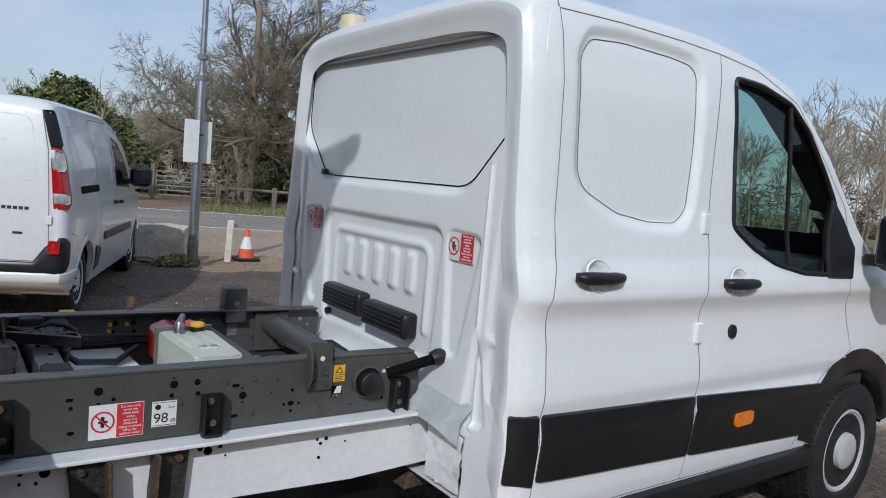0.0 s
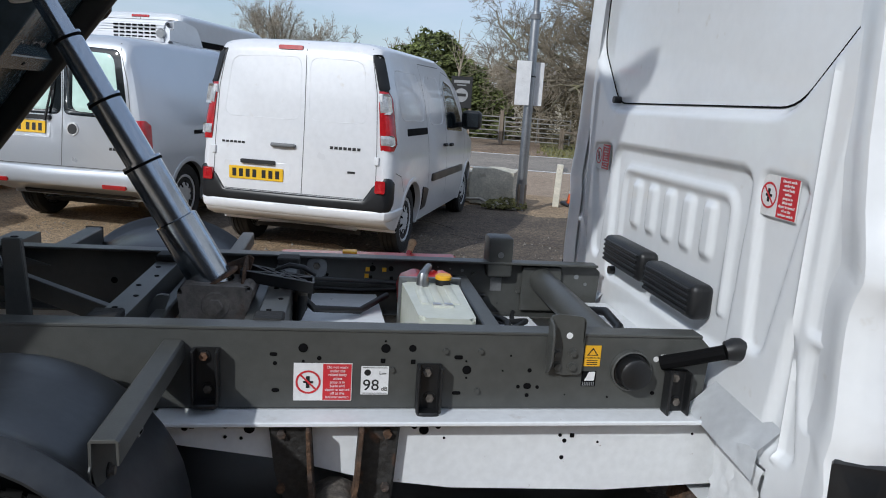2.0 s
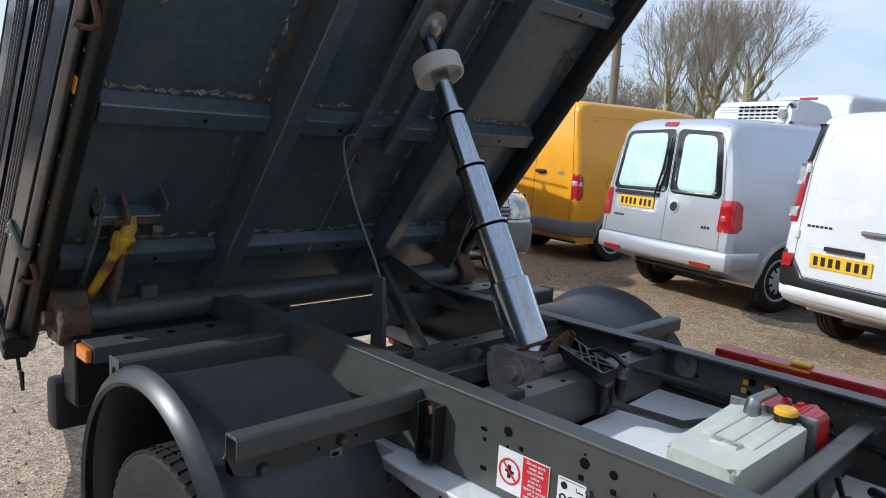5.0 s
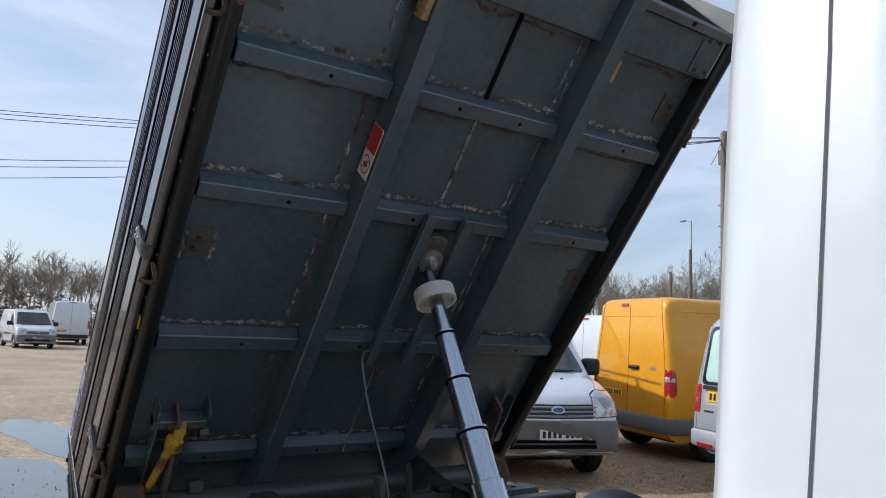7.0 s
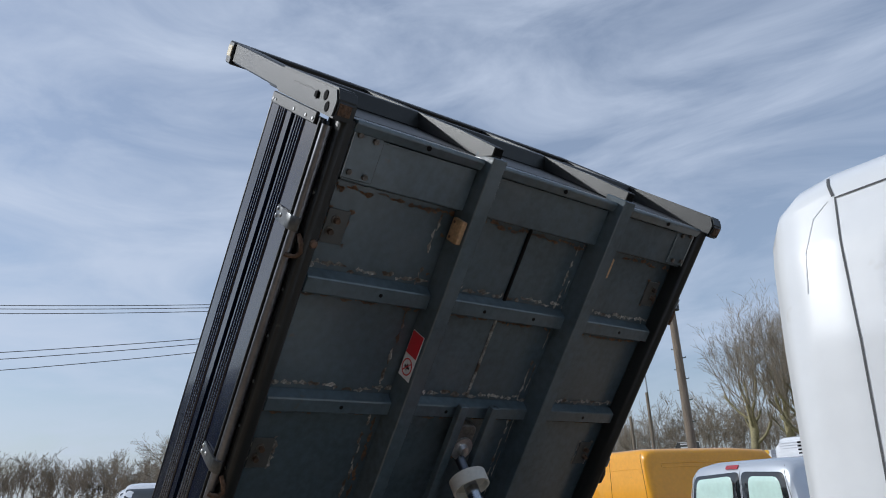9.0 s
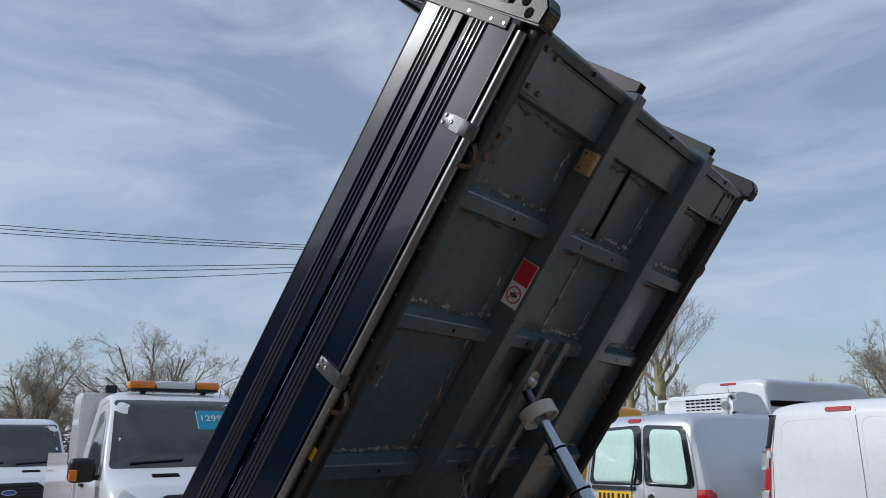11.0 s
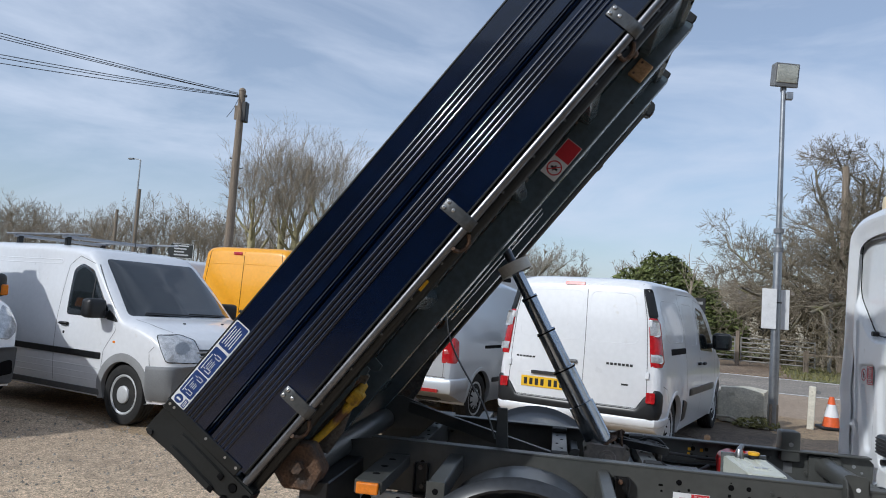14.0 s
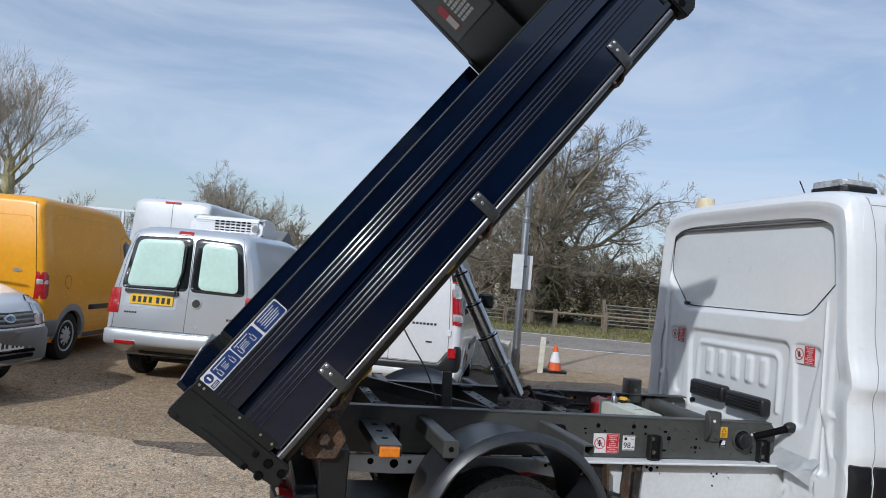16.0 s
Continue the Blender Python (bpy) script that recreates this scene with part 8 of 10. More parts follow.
# cab truck looking this way
def cab_truck(name, m, label, beacon=True, card=True, box=True, group="parked trucks"):
    v = tagged(thing(name, m, label, "truck", group), label)
    prof = [(0.40, 0.96), (0.6, 0.985), (1.0, 1.0), (1.25, 0.99), (1.6, 0.94), (2.0, 0.86), (2.3, 0.80)]
    keys = [(0, 0.46, 2.22, 0.98), (0.05, 0.42, 2.28, 1), (0.5, 0.42, 2.30, 1), (0.9, 0.42, 2.24, 1), (1.15, 0.42, 2.10, 1), (1.55, 0.42, 1.72, 1), (1.82, 0.42, 1.44, 1), (2.0, 0.42, 1.33, 1), (2.35, 0.40, 1.22, 0.98), (2.55, 0.38, 1.08, 0.94), (2.66, 0.40, 0.86, 0.86)]
    bm, t = shell(keys, prof, [(1.85, 0.36)], arch=0.40, corner=0.13, power=0.26)
    for q in bm.verts:
        q.co.x -= 0.13 * max(0.0, (q.co.x - 1.0) / 1.66) * q.co.y ** 2
    t = bvhtree.BVHTree.FromBMesh(bm)
    part("cab_body", bm, VAN_WHITE, v, smooth=38)
    for side, s in (("R", -1), ("L", 1)):
        arch_lip(v, t, side, 1.85, 0.36, 0.40, PLASTIC, 0.06)
        wheel(v, 1.85, s * 0.86, 0.34, 0.34, 0.2, s, "steel", GALV)
        part("door_window", patch(t, side, soften([(0.45, 1.28), (0.45, 2.02), (0.75, 2.05), (1.05, 1.92), (1.60, 1.36), (1.58, 1.26)], 0.05, 3), 0.004), GLASS, v, "dark door window", smooth=40)
        part("door_outline", gap(t, side, [(0.32, 0.45), (0.30, 1.2), (0.34, 2.12), (0.8, 2.17), (1.12, 2.0), (1.70, 1.40), (1.74, 1.1), (1.40, 0.72), (1.32, 0.48)], 0.010), SEAM, v)
        part("door_handle", bevel_box(0.45, 0.66, min(s * 1.0, s * 1.035), max(s * 1.0, s * 1.035), 1.16, 1.20, 0.01), PLASTIC, v)
        mirror_arm(v, 1.50, s * 1.02, 1.24, s, big=1.3)
        part("mirror_indicator", bevel_box(1.60, 1.645, min(s * 1.22, s * 1.305), max(s * 1.22, s * 1.305), 1.26, 1.38, 0.012), AMBER, v, "amber mirror indicator")
        part("side_trim", patch(t, side, soften([(0.02, 0.52), (1.40, 0.52), (1.45, 0.72), (0.02, 0.72)], 0.02, 2), 0.014), PLASTIC_SAT, v, smooth=40)
        part("head_lamp", patch(t, "F", soften([(s * 0.62, 0.87), (s * 0.65, 1.04), (s * 0.84, 1.19), (s * 0.905, 1.10), (s * 0.90, 0.93), (s * 0.78, 0.85)], 0.04, 3), 0.012), CLEARLENS, v, "clear head lamp", smooth=40)
        part("bonnet_vent", patch(t, "F", soften([(s * 0.20, 1.285), (s * 0.50, 1.285), (s * 0.50, 1.315), (s * 0.20, 1.315)], 0.01, 2), 0.008), SEAM, v)
        part("fog_recess", patch(t, "F", soften([(s * 0.68, 0.50), (s * 0.84, 0.52), (s * 0.82, 0.66), (s * 0.68, 0.64)], 0.03, 3), 0.034), SEAM, v)
    part("front_bumper", patch(t, "F", soften([(-0.86, 0.42), (0.86, 0.42), (0.90, 0.78), (0.66, 0.78), (0.52, 0.70), (-0.52, 0.70), (-0.66, 0.78), (-0.90, 0.78)], 0.05, 3), 0.028), mat("charcoal_bumper", (0.055, 0.057, 0.06), 0.55, var=0.1) if "charcoal_bumper" not in bpy.data.materials else bpy.data.materials["charcoal_bumper"], v, "dark grey plastic bumper", smooth=40)
    g = part("front_grille", patch(t, "F", soften([(-0.46, 0.72), (0.46, 0.72), (0.585, 0.82), (0.56, 1.02), (0.47, 1.10), (-0.47, 1.10), (-0.56, 1.02), (-0.585, 0.82)], 0.06, 4), 0.030), PLASTIC, v, "black slatted grille", smooth=40)
    for k in range(6):
        part("grille_slat", bead(t, "F", [(-0.50, 0.77 + 0.056 * k), (0.50, 0.77 + 0.056 * k)], 0.012, False, 0.032), PLASTIC_SAT, g, smooth=60)
    em = part("front_emblem", patch(t, "F", ell(0, 0.94, 0.12, 0.048), 0.052), STEEL, v, "oval badge", smooth=40)
    part("emblem_field", patch(t, "F", ell(0, 0.94, 0.105, 0.036), 0.054), mat_blue(), em, smooth=40)
    part("lower_intake", patch(t, "F", soften([(-0.42, 0.45), (0.42, 0.45), (0.46, 0.54), (-0.46, 0.54)], 0.03, 3), 0.034), SEAM, v)
    hit, _ = onto(t, "F", 0, 0.63)
    plate(v, pose(hit.x + 0.036, 0, 0.63) @ pose(0, 0, 0, 90, 0, 90), 0.52, 0.11, PLATEW)
    part("windscreen", patch(t, "F", soften([(-0.92, 1.38), (0.92, 1.38), (0.795, 2.17), (-0.795, 2.17)], 0.05, 4), 0.004), GLASS, v, "windscreen glass", smooth=40)
    for y0, y1 in ((0.1, 0.7), (-0.7, -0.1)):
        a, na = onto(t, "F", y0, 1.42)
        b, nb = onto(t, "F", y1, 1.45)
        part("wiper", tube([a + na * 0.02, b + nb * 0.02], 0.011, 6), PLASTIC, v)
    if card:
        cd = part("price_card", patch(t, "F", soften([(0.16, 1.80), (0.60, 1.80), (0.58, 2.04), (0.16, 2.04)], 0.02, 2), 0.010), CYAN, v, "blue price card behind the windscreen")
        hit, nn = onto(t, "F", 0.38, 1.93)
        letters("12990", 0.15, WHITEP, cd, Matrix.Translation(hit + nn * 0.016) @ nn.to_track_quat("Z", "Y").to_matrix().to_4x4())
    if beacon:
        lb = part("beacon_bar", bevel_box(0.55, 0.80, -0.58, 0.58, 2.305, 2.33, 0.006), PLASTIC, v, "roof light bar")
        for y0, y1, mm in ((-0.60, -0.27, AMBER), (0.27, 0.60, AMBER), (-0.26, 0.26, WHITEP)):
            part("beacon_lens", bevel_box(0.54, 0.81, y0, y1, 2.33, 2.43, 0.03, 2), mm, lb, smooth=40)
        for y in (-0.4, 0.4):
            part("bar_foot", bevel_box(0.62, 0.72, y - 0.03, y + 0.03, 2.25, 2.31, 0.005), PLASTIC, lb)
        part("aerial", tube([(0.95, 0.55, 2.2), (0.85, 0.62, 2.5)], 0.004, 5), PLASTIC, v)
    part("chassis", bevel_box(-3.2, 0.1, -0.4, 0.4, 0.45, 0.70, 0.01), PLASTIC, v)
    for s in (1, -1):
        wheel(v, -1.9, s * 0.86, 0.34, 0.34, 0.2, s, "rear", GALV)
    if box:
        bx = part("tool_box", bevel_box(-0.75, -0.08, -1.02, 1.02, 0.75, 2.32, 0.012, 2), VAN_WHITE, v, "white tool locker behind the cab")
        part("locker_door", bevel_box(-0.72, -0.12, -1.032, -1.018, 0.82, 2.26, 0.006), VAN_WHITE, bx)
        part("box_lamp", bevel_box(-0.10, 0.0, -0.75, -0.60, 2.32, 2.42, 0.01), PLASTIC, bx)
        part("locker_handle", bevel_box(-0.70, -0.66, -1.045, -1.03, 1.4, 1.6, 0.004), GALV, bx)
    part("load_bed", bevel_box(-3.3, -0.8, -1.02, 1.02, 0.75, 0.85, 0.01), VAN_WHITE, v)
    for s in (1, -1):
        part("load_side", bevel_box(-3.3, -0.8, s * 1.0 - 0.015, s * 1.0 + 0.015, 0.85, 1.55 if box else 1.25, 0.006), VAN_WHITE, v, "white load bed side")
    return v


cab_truck("beacon_truck", pose(-7.45, 2.04, 0, 0, 0, ROW2) @ Matrix.Diagonal((1, 1, 1.05, 1)) @ pose(-2.69, 0, 0), "white cab truck with amber roof light bar and blue price card")
cab_truck("tipper_cab_truck", pose(-14.3, 2.6, 0, 0, 0, ROW2) @ pose(-2.69, 0, 0), "white flatbed cab truck parked in the row", False, False, False)
cab_truck("flatbed_cab_truck", pose(-17.8, 3.4, 0, 0, 0, ROW2) @ pose(-2.69, 0, 0), "white flatbed cab truck further back", False, False, False)


def big_van(name, m, label, roof=2.62, stripe=False, paint=None):
    """A tall panel van."""
    prof = [(0.3, 0.93), (0.6, 0.985), (1.1, 1.0), (1.5, 0.975), (2.1, 0.90), (roof, 0.84)]
    keys = [(0, 0.45, roof - 0.12, 0.94), (0.03, 0.40, roof - 0.05, 0.975), (0.1, 0.36, roof - 0.01, 0.99), (0.3, 0.34, roof, 1), (3.6, 0.34, roof, 1), (4.0, 0.34, roof - 0.12, 1), (4.5, 0.34, 1.95, 1), (4.95, 0.34, 1.38, 0.99), (5.4, 0.34, 1.2, 0.95), (5.65, 0.36, 0.95, 0.86)]
    v, t = base_van(name, m, label, keys, prof, [(1.15, 0.36), (4.8, 0.36)], paint or VAN_WHITE, arch=0.40, wr=0.345, track=0.86, lean=0.03, style="steel", rim=WHEELSIL)
    part("door_gap", gap(t, "B", [(0, 0.55), (0, roof - 0.12)], 0.010), SEAM, v)
    part("rear_bumper", patch(t, "B", soften([(-0.92, 0.42), (0.92, 0.42), (0.92, 0.60), (-0.92, 0.60)], 0.04, 3), 0.04), PLASTIC_SAT, v, smooth=40)
    for s in (1, -1):
        corner_lamp(v, t, s, (0.87, 0.86), 0.10, 0.95, 1.40, RED, label="red tail lamp", n=7)
        side = "R" if s < 0 else "L"
        part("door_window", patch(t, side, soften([(3.75, 1.32), (3.75, 2.0), (4.1, 2.0), (4.7, 1.45), (4.7, 1.30)], 0.05, 3), 0.004), GLASS, v, smooth=40)
        mirror_arm(v, 4.62, s * 1.04, 1.30, s, big=1.4)
        if stripe:
            part("dark_side_panel", patch(t, side, soften([(0.10, 2.28), (3.5, 2.28), (3.5, 2.40), (0.10, 2.40)], 0.05, 3), 0.004), SEAM, v, "dark side window panel", smooth=40)
        part("rub_strip", patch(t, side, soften([(1.65, 0.62), (4.2, 0.62), (4.2, 0.74), (1.65, 0.74)], 0.02, 2), 0.016), PLASTIC_SAT, v, smooth=40)
    part("brake_lamp", patch(t, "B", soften([(-0.18, roof - 0.115), (0.18, roof - 0.115), (0.18, roof - 0.075), (-0.18, roof - 0.075)], 0.01, 2), 0.02), RED, v, smooth=40)
    part("windscreen", patch(t, "F", soften([(-0.84, 1.45), (0.84, 1.45), (0.72, 2.2), (-0.72, 2.2)], 0.06, 3), 0.004), GLASS, v, "windscreen glass", smooth=40)
    part("front_grille", patch(t, "F", soften([(-0.5, 0.75), (0.5, 0.75), (0.55, 0.98), (-0.55, 0.98)], 0.05, 3), 0.008), PLASTIC, v, smooth=40)
    part("front_bumper", patch(t, "F", soften([(-0.84, 0.38), (0.84, 0.38), (0.84, 0.68), (-0.84, 0.68)], 0.05, 3), 0.02), PLASTIC_SAT, v, smooth=40)
    plate(v, pose(onto(t, "B", 0.45, 0.80)[0].x - 0.01, 0.45, 0.80) @ BACK)
    plate(v, pose(onto(t, "F", 0, 0.55)[0].x + 0.03, 0, 0.55) @ pose(0, 0, 0, 90, 0, 90), 0.52, 0.11, PLATEW)
    for s in (1, -1):
        part("head_lamp", patch(t, "F", soften([(s * 0.58, 0.80), (s * 0.82, 0.84), (s * 0.84, 1.06), (s * 0.66, 1.0)], 0.03, 3), 0.01), CLEARLENS, v, smooth=40)
    return v


big_van("tall_van", pose(-4.95, 12.35, 0, 0, 0, YARD), "tall white van with grey dark-windowed sides", 2.86, True, mat("pale_silver_paint", (0.62, 0.65, 0.68), 0.3, var=0.03, coat=0.8))
big_van("panel_van", pose(-9.9, 9.0, 0, 0, 0, YARD), "white panel van behind the yellow one", 2.1)
far_cab = cab_truck("red_bar_truck", pose(-10.9, 6.5, 0, 0, 0, ROW2) @ Matrix.Diagonal((1, 1, 1.05, 1)) @ pose(-2.69, 0, 0), "white cab truck with a red bar across its roof", False, False, False)
rbar = part("roof_bar", bevel_box(0.10, 0.18, -0.78, 0.78, 2.335, 2.375, 0.01), RED, far_cab, "red roof bar")
for y in (-0.7, 0.7):
    part("bar_foot", bevel_box(0.10, 0.18, y - 0.03, y + 0.03, 2.24, 2.337, 0.005), PLASTIC, rbar)
big_van("far_van", pose(-45.0, 4.0, 0, 0, 0, 178), "white panel van parked far across the yard", 2.5)
connect_van("far_small_van", pose(-39.0, 1.9, 0, 0, 0, 8) @ pose(-4.3, 0, 0), "white small van far across the yard", VAN_WHITE, 1.9)
big_van("far_high_van", pose(-47.0, -0.6, 0, 0, 0, 5) @ pose(-5.65, 0, 0), "white van far across the yard", 2.4)
# caged tipper behind the vans
cage = thing("caged_truck", pose(-8.6, 13.6, 0, 0, 0, YARD), "white mesh-caged tipper with amber beacon", "truck", "parked trucks")
part("bed", bevel_box(0, 3.0, -1.0, 1.0, 0.8, 1.2, 0.01), VAN_WHITE, cage)
part("cab", bevel_box(3.1, 4.7, -0.95, 0.95, 0.5, 2.25, 0.15, 3), VAN_WHITE, cage, smooth=40)
part("beacon", bevel_box(3.4, 3.6, -0.3, 0.3, 2.25, 2.38, 0.03, 2), AMBER, cage)
for x in (0.0, 1.0, 2.0, 3.0):
    for y in (-1.0, 1.0):
        part("cage_post", bevel_box(x - 0.03, x + 0.03, y - 0.03, y + 0.03, 1.2, 2.35, 0.004), VAN_WHITE, cage)
for y in (-1.0, 1.0):
    part("cage_rail", bevel_box(-0.03, 3.03, y - 0.03, y + 0.03, 2.30, 2.38, 0.004), VAN_WHITE, cage)
    mm = bmesh.new()
    for k in range(30):
        tube([(0.1 * k, y, 1.2), (0.1 * k, y, 2.3)], 0.006, 4, mm)
    for k in range(11):
        tube([(0, y, 1.25 + 0.1 * k), (3, y, 1.25 + 0.1 * k)], 0.006, 4, mm)
    part("cage_mesh", mm, VAN_WHITE, cage)
part("end_rail", bevel_box(-0.03, 0.03, -1.0, 1.0, 2.30, 2.38, 0.004), YELP, cage)
for x in (0.8, 4.0):
    for s in (1, -1):
        wheel(cage, x, s * 0.85, 0.34, 0.34, 0.2, s, "rear", GALV)

# ---------------- ground, road, verge ----------------
def ground_mat(name, a, b, c, scale=0.35, pebble=45.0, bump=0.5, dark=None, rough=0.92, joint=None, wet=None):
    """Worn yard surface: two colours in patches, pebbles, and dark stained areas."""
    m = bpy.data.materials.new(name)
    m.use_nodes = True
    n, l = m.node_tree.nodes, m.node_tree.links
    p = n["Principled BSDF"]
    tc = n.new("ShaderNodeTexCoord")

    def tex(s, d=6.0, ro=0.55):
        t = n.new("ShaderNodeTexNoise")
        t.inputs["Scale"].default_value, t.inputs["Detail"].default_value, t.inputs["Roughness"].default_value = s, d, ro
        l.new(tc.outputs["Object"], t.inputs["Vector"])
        return t.outputs[0]

    def ramp(src, p0, p1, c0=(0, 0, 0), c1=(1, 1, 1)):
        r = n.new("ShaderNodeValToRGB")
        r.color_ramp.elements[0].position, r.color_ramp.elements[1].position = p0, p1
        r.color_ramp.elements[0].color, r.color_ramp.elements[1].color = (*c0, 1), (*c1, 1)
        l.new(src, r.inputs[0])
        return r.outputs[0]

    def mix(kind, f, x, y):
        q = n.new("ShaderNodeMix")
        q.data_type, q.blend_type = "RGBA", kind
        for sock, v in (("Factor", f), ("A", x), ("B", y)):
            if isinstance(v, tuple):
                q.inputs[sock].default_value = (*v, 1)
            elif isinstance(v, float):
                q.inputs[sock].default_value = v
            else:
                l.new(v, q.inputs[sock])
        return q.outputs["Result"]

    col = mix("MIX", ramp(tex(scale), 0.42, 0.60), a, b)
    vo = n.new("ShaderNodeTexVoronoi")
    vo.inputs["Scale"].default_value = pebble
    l.new(tc.outputs["Object"], vo.inputs["Vector"])
    col = mix("MULTIPLY", 0.85, col, ramp(vo.outputs["Color"], 0.1, 0.9, (0.40, 0.39, 0.38), (1.62, 1.58, 1.52)))
    col = mix("MULTIPLY", 0.6, col, ramp(tex(7.0), 0.3, 0.7, (0.65, 0.65, 0.65), (1.25, 1.25, 1.25)))
    col = mix("MULTIPLY", 0.7, col, ramp(tex(170.0, 2.0), 0.35, 0.65, (0.55, 0.55, 0.55), (1.4, 1.4, 1.4)))
    col = mix("MIX", ramp(tex(scale * 2.3, 9.0, 0.65), 0.56, 0.72), col, c)
    l.new(col, p.inputs["Base Color"])
    p.inputs["Roughness"].default_value = rough
    bp = n.new("ShaderNodeBump")
    bp.inputs["Strength"].default_value, bp.inputs["Distance"].default_value = bump, 0.012
    l.new(vo.outputs["Distance"], bp.inputs["Height"])
    l.new(bp.outputs[0], p.inputs["Normal"])
    return m


YARDM = ground_mat("worn_yard_surface", (0.28, 0.205, 0.13), (0.385, 0.285, 0.178), (0.135, 0.10, 0.068), 0.35, 60)
PALE = ground_mat("pale_gravelled_tarmac", (0.425, 0.33, 0.235), (0.52, 0.405, 0.285), (0.29, 0.22, 0.15), 0.4, 75)
DARKT = ground_mat("dark_tarmac", (0.10, 0.080, 0.062), (0.15, 0.118, 0.088), (0.065, 0.054, 0.044), 0.7, 50)
ROADM = ground_mat("road_asphalt", (0.25, 0.225, 0.20), (0.30, 0.27, 0.235), (0.20, 0.18, 0.16), 0.5, 70, 0.2)
APRON = ground_mat("buff_apron", (0.33, 0.255, 0.19), (0.38, 0.30, 0.225), (0.27, 0.21, 0.155), 0.3, 70, 0.25)
FIELD = ground_mat("rough_field", (0.16, 0.165, 0.065), (0.23, 0.20, 0.10), (0.15, 0.125, 0.075), 0.25, 12, 0.6)
DIRT = ground_mat("bare_earth", (0.20, 0.145, 0.10), (0.25, 0.19, 0.135), (0.13, 0.10, 0.07), 0.6, 20)
G = radians(-17)
gx, gy = Vector((math.cos(G), math.sin(G), 0)), Vector((-math.sin(G), math.cos(G), 0))


def yard_at(a, b, z=0.0):
    """A place in the yard's own grid: a along its rows, b across them towards the road."""
    return gx * a + gy * b + Vector((0, 0, z))


def sheet(name, pts, z, material, label, category, wav=0.0, cuts=1):
    bm = bmesh.new()
    if wav:
        fine = []
        for p, q in zip(pts, pts[1:] + pts[:1]):
            k = min(160, max(1, int(math.hypot(q[0] - p[0], q[1] - p[1]) / 0.09)))
            fine += [(p[0] + (q[0] - p[0]) * i / k, p[1] + (q[1] - p[1]) * i / k) for i in range(k)]
        pts = [(x + wav * noise.noise(Vector((x * 1.3, y * 1.3, 3))) + 0.35 * wav * noise.noise(Vector((x * 6, y * 6, 9))), y + wav * noise.noise(Vector((x * 1.3, y * 1.3, 7))) + 0.35 * wav * noise.noise(Vector((x * 6, y * 6, 1)))) for x, y in fine]
    top = [bm.verts.new((p[0], p[1], z)) for p in pts]
    low = [bm.verts.new((p[0], p[1], z - 0.05)) for p in pts]
    bm.faces.new(top)
    n = len(pts)
    for i in range(n):
        bm.faces.new((top[i], low[i], low[(i + 1) % n], top[(i + 1) % n]))
    return tagged(mesh_ob(name, bm, material), label, category, kind="structure")


def blob(cx, cy, rx, ry, seed, n=40, rot=0.0):
    rnd = random.Random(seed)
    ph = [rnd.uniform(0, 6.28) for _ in range(4)]
    out = []
    for k in range(n):
        a = 2 * math.pi * k / n
        r = 1 + 0.16 * math.sin(2 * a + ph[0]) + 0.12 * math.sin(3 * a + ph[1]) + 0.08 * math.sin(5 * a + ph[2]) + 0.05 * math.sin(9 * a + ph[3])
        x, y = rx * r * math.cos(a), ry * r * math.sin(a)
        out.append((cx + x * math.cos(rot) - y * math.sin(rot), cy + x * math.sin(rot) + y * math.cos(rot)))
    return out


ground = bmesh.new()
R = 900
N = 48
rings = []
for r in (0.01, 20, 60, 160, 400, R):
    rings.append([ground.verts.new((r * math.cos(2 * math.pi * k / N), r * math.sin(2 * math.pi * k / N), -0.03)) for k in range(N)])
for a, b in zip(rings, rings[1:]):
    for k in range(N):
        ground.faces.new((a[k], a[(k + 1) % N], b[(k + 1) % N], b[k]))
tagged(mesh_ob("ground", ground, FIELD), "rough grass and earth reaching to the horizon", "ground", kind="structure")
Q = lambda a, b: tuple(yard_at(a, b)[:2])
sheet("yard", [Q(-75, -30), Q(40, -30), Q(40, 9.2), Q(3.5, 9.3), Q(-0.8, 10.2), Q(-75, 26)], 0.0, YARDM, "worn brown gravel and tarmac yard", "yard")
sheet("apron", [Q(-0.75, 10.15), Q(3.5, 9.28), Q(40, 9.18), Q(40, 14.9), Q(-40, 14.9), Q(-40, 12)], 0.004, APRON, "buff tarmac apron beside the road", "pavement")
sheet("road", [Q(-80, 14.9), Q(90, 14.9), Q(90, 20.8), Q(-80, 20.8)], 0.0, ROADM, "grey asphalt road", "road")
for b0 in (15.1, 20.5):
    sheet("road_line", [Q(-60, b0), Q(60, b0), Q(60, b0 + 0.10), Q(-60, b0 + 0.10)], 0.004, WHITEP, "worn white road edge line", "road marking")
sheet("verge", [Q(-60, 20.85), Q(70, 20.85), Q(70, 27), Q(-60, 27)], 0.02, FIELD, "rough grass verge", "verge")
sheet("gateway", [Q(-6.2, 20.84), Q(-0.6, 20.84), Q(-1.2, 31), Q(-5.4, 31)], 0.026, DIRT, "bare earth gateway", "track")
sheet("pale_strip", [(-14, -7), (-1.2, -8.5), (-1.5, -0.6), (-2.4, 1.9), (-3.87, 2.6), (-5.07, 2.95), (-6.2, 3.2), (-7.6, 3.7), (-14, 4.6), (-30, 7.5), (-60, 9), (-60, -20)], 0.004, PALE, "pale gravelled tarmac", "yard", 0.22)
# Darker tarmac patches round the small white van.
sheet("dark_patch", blob(-0.3, 6.4, 2.3, 2.2, 3, rot=-0.3), 0.004, DARKT, "dark tarmac", "yard", 0.25)
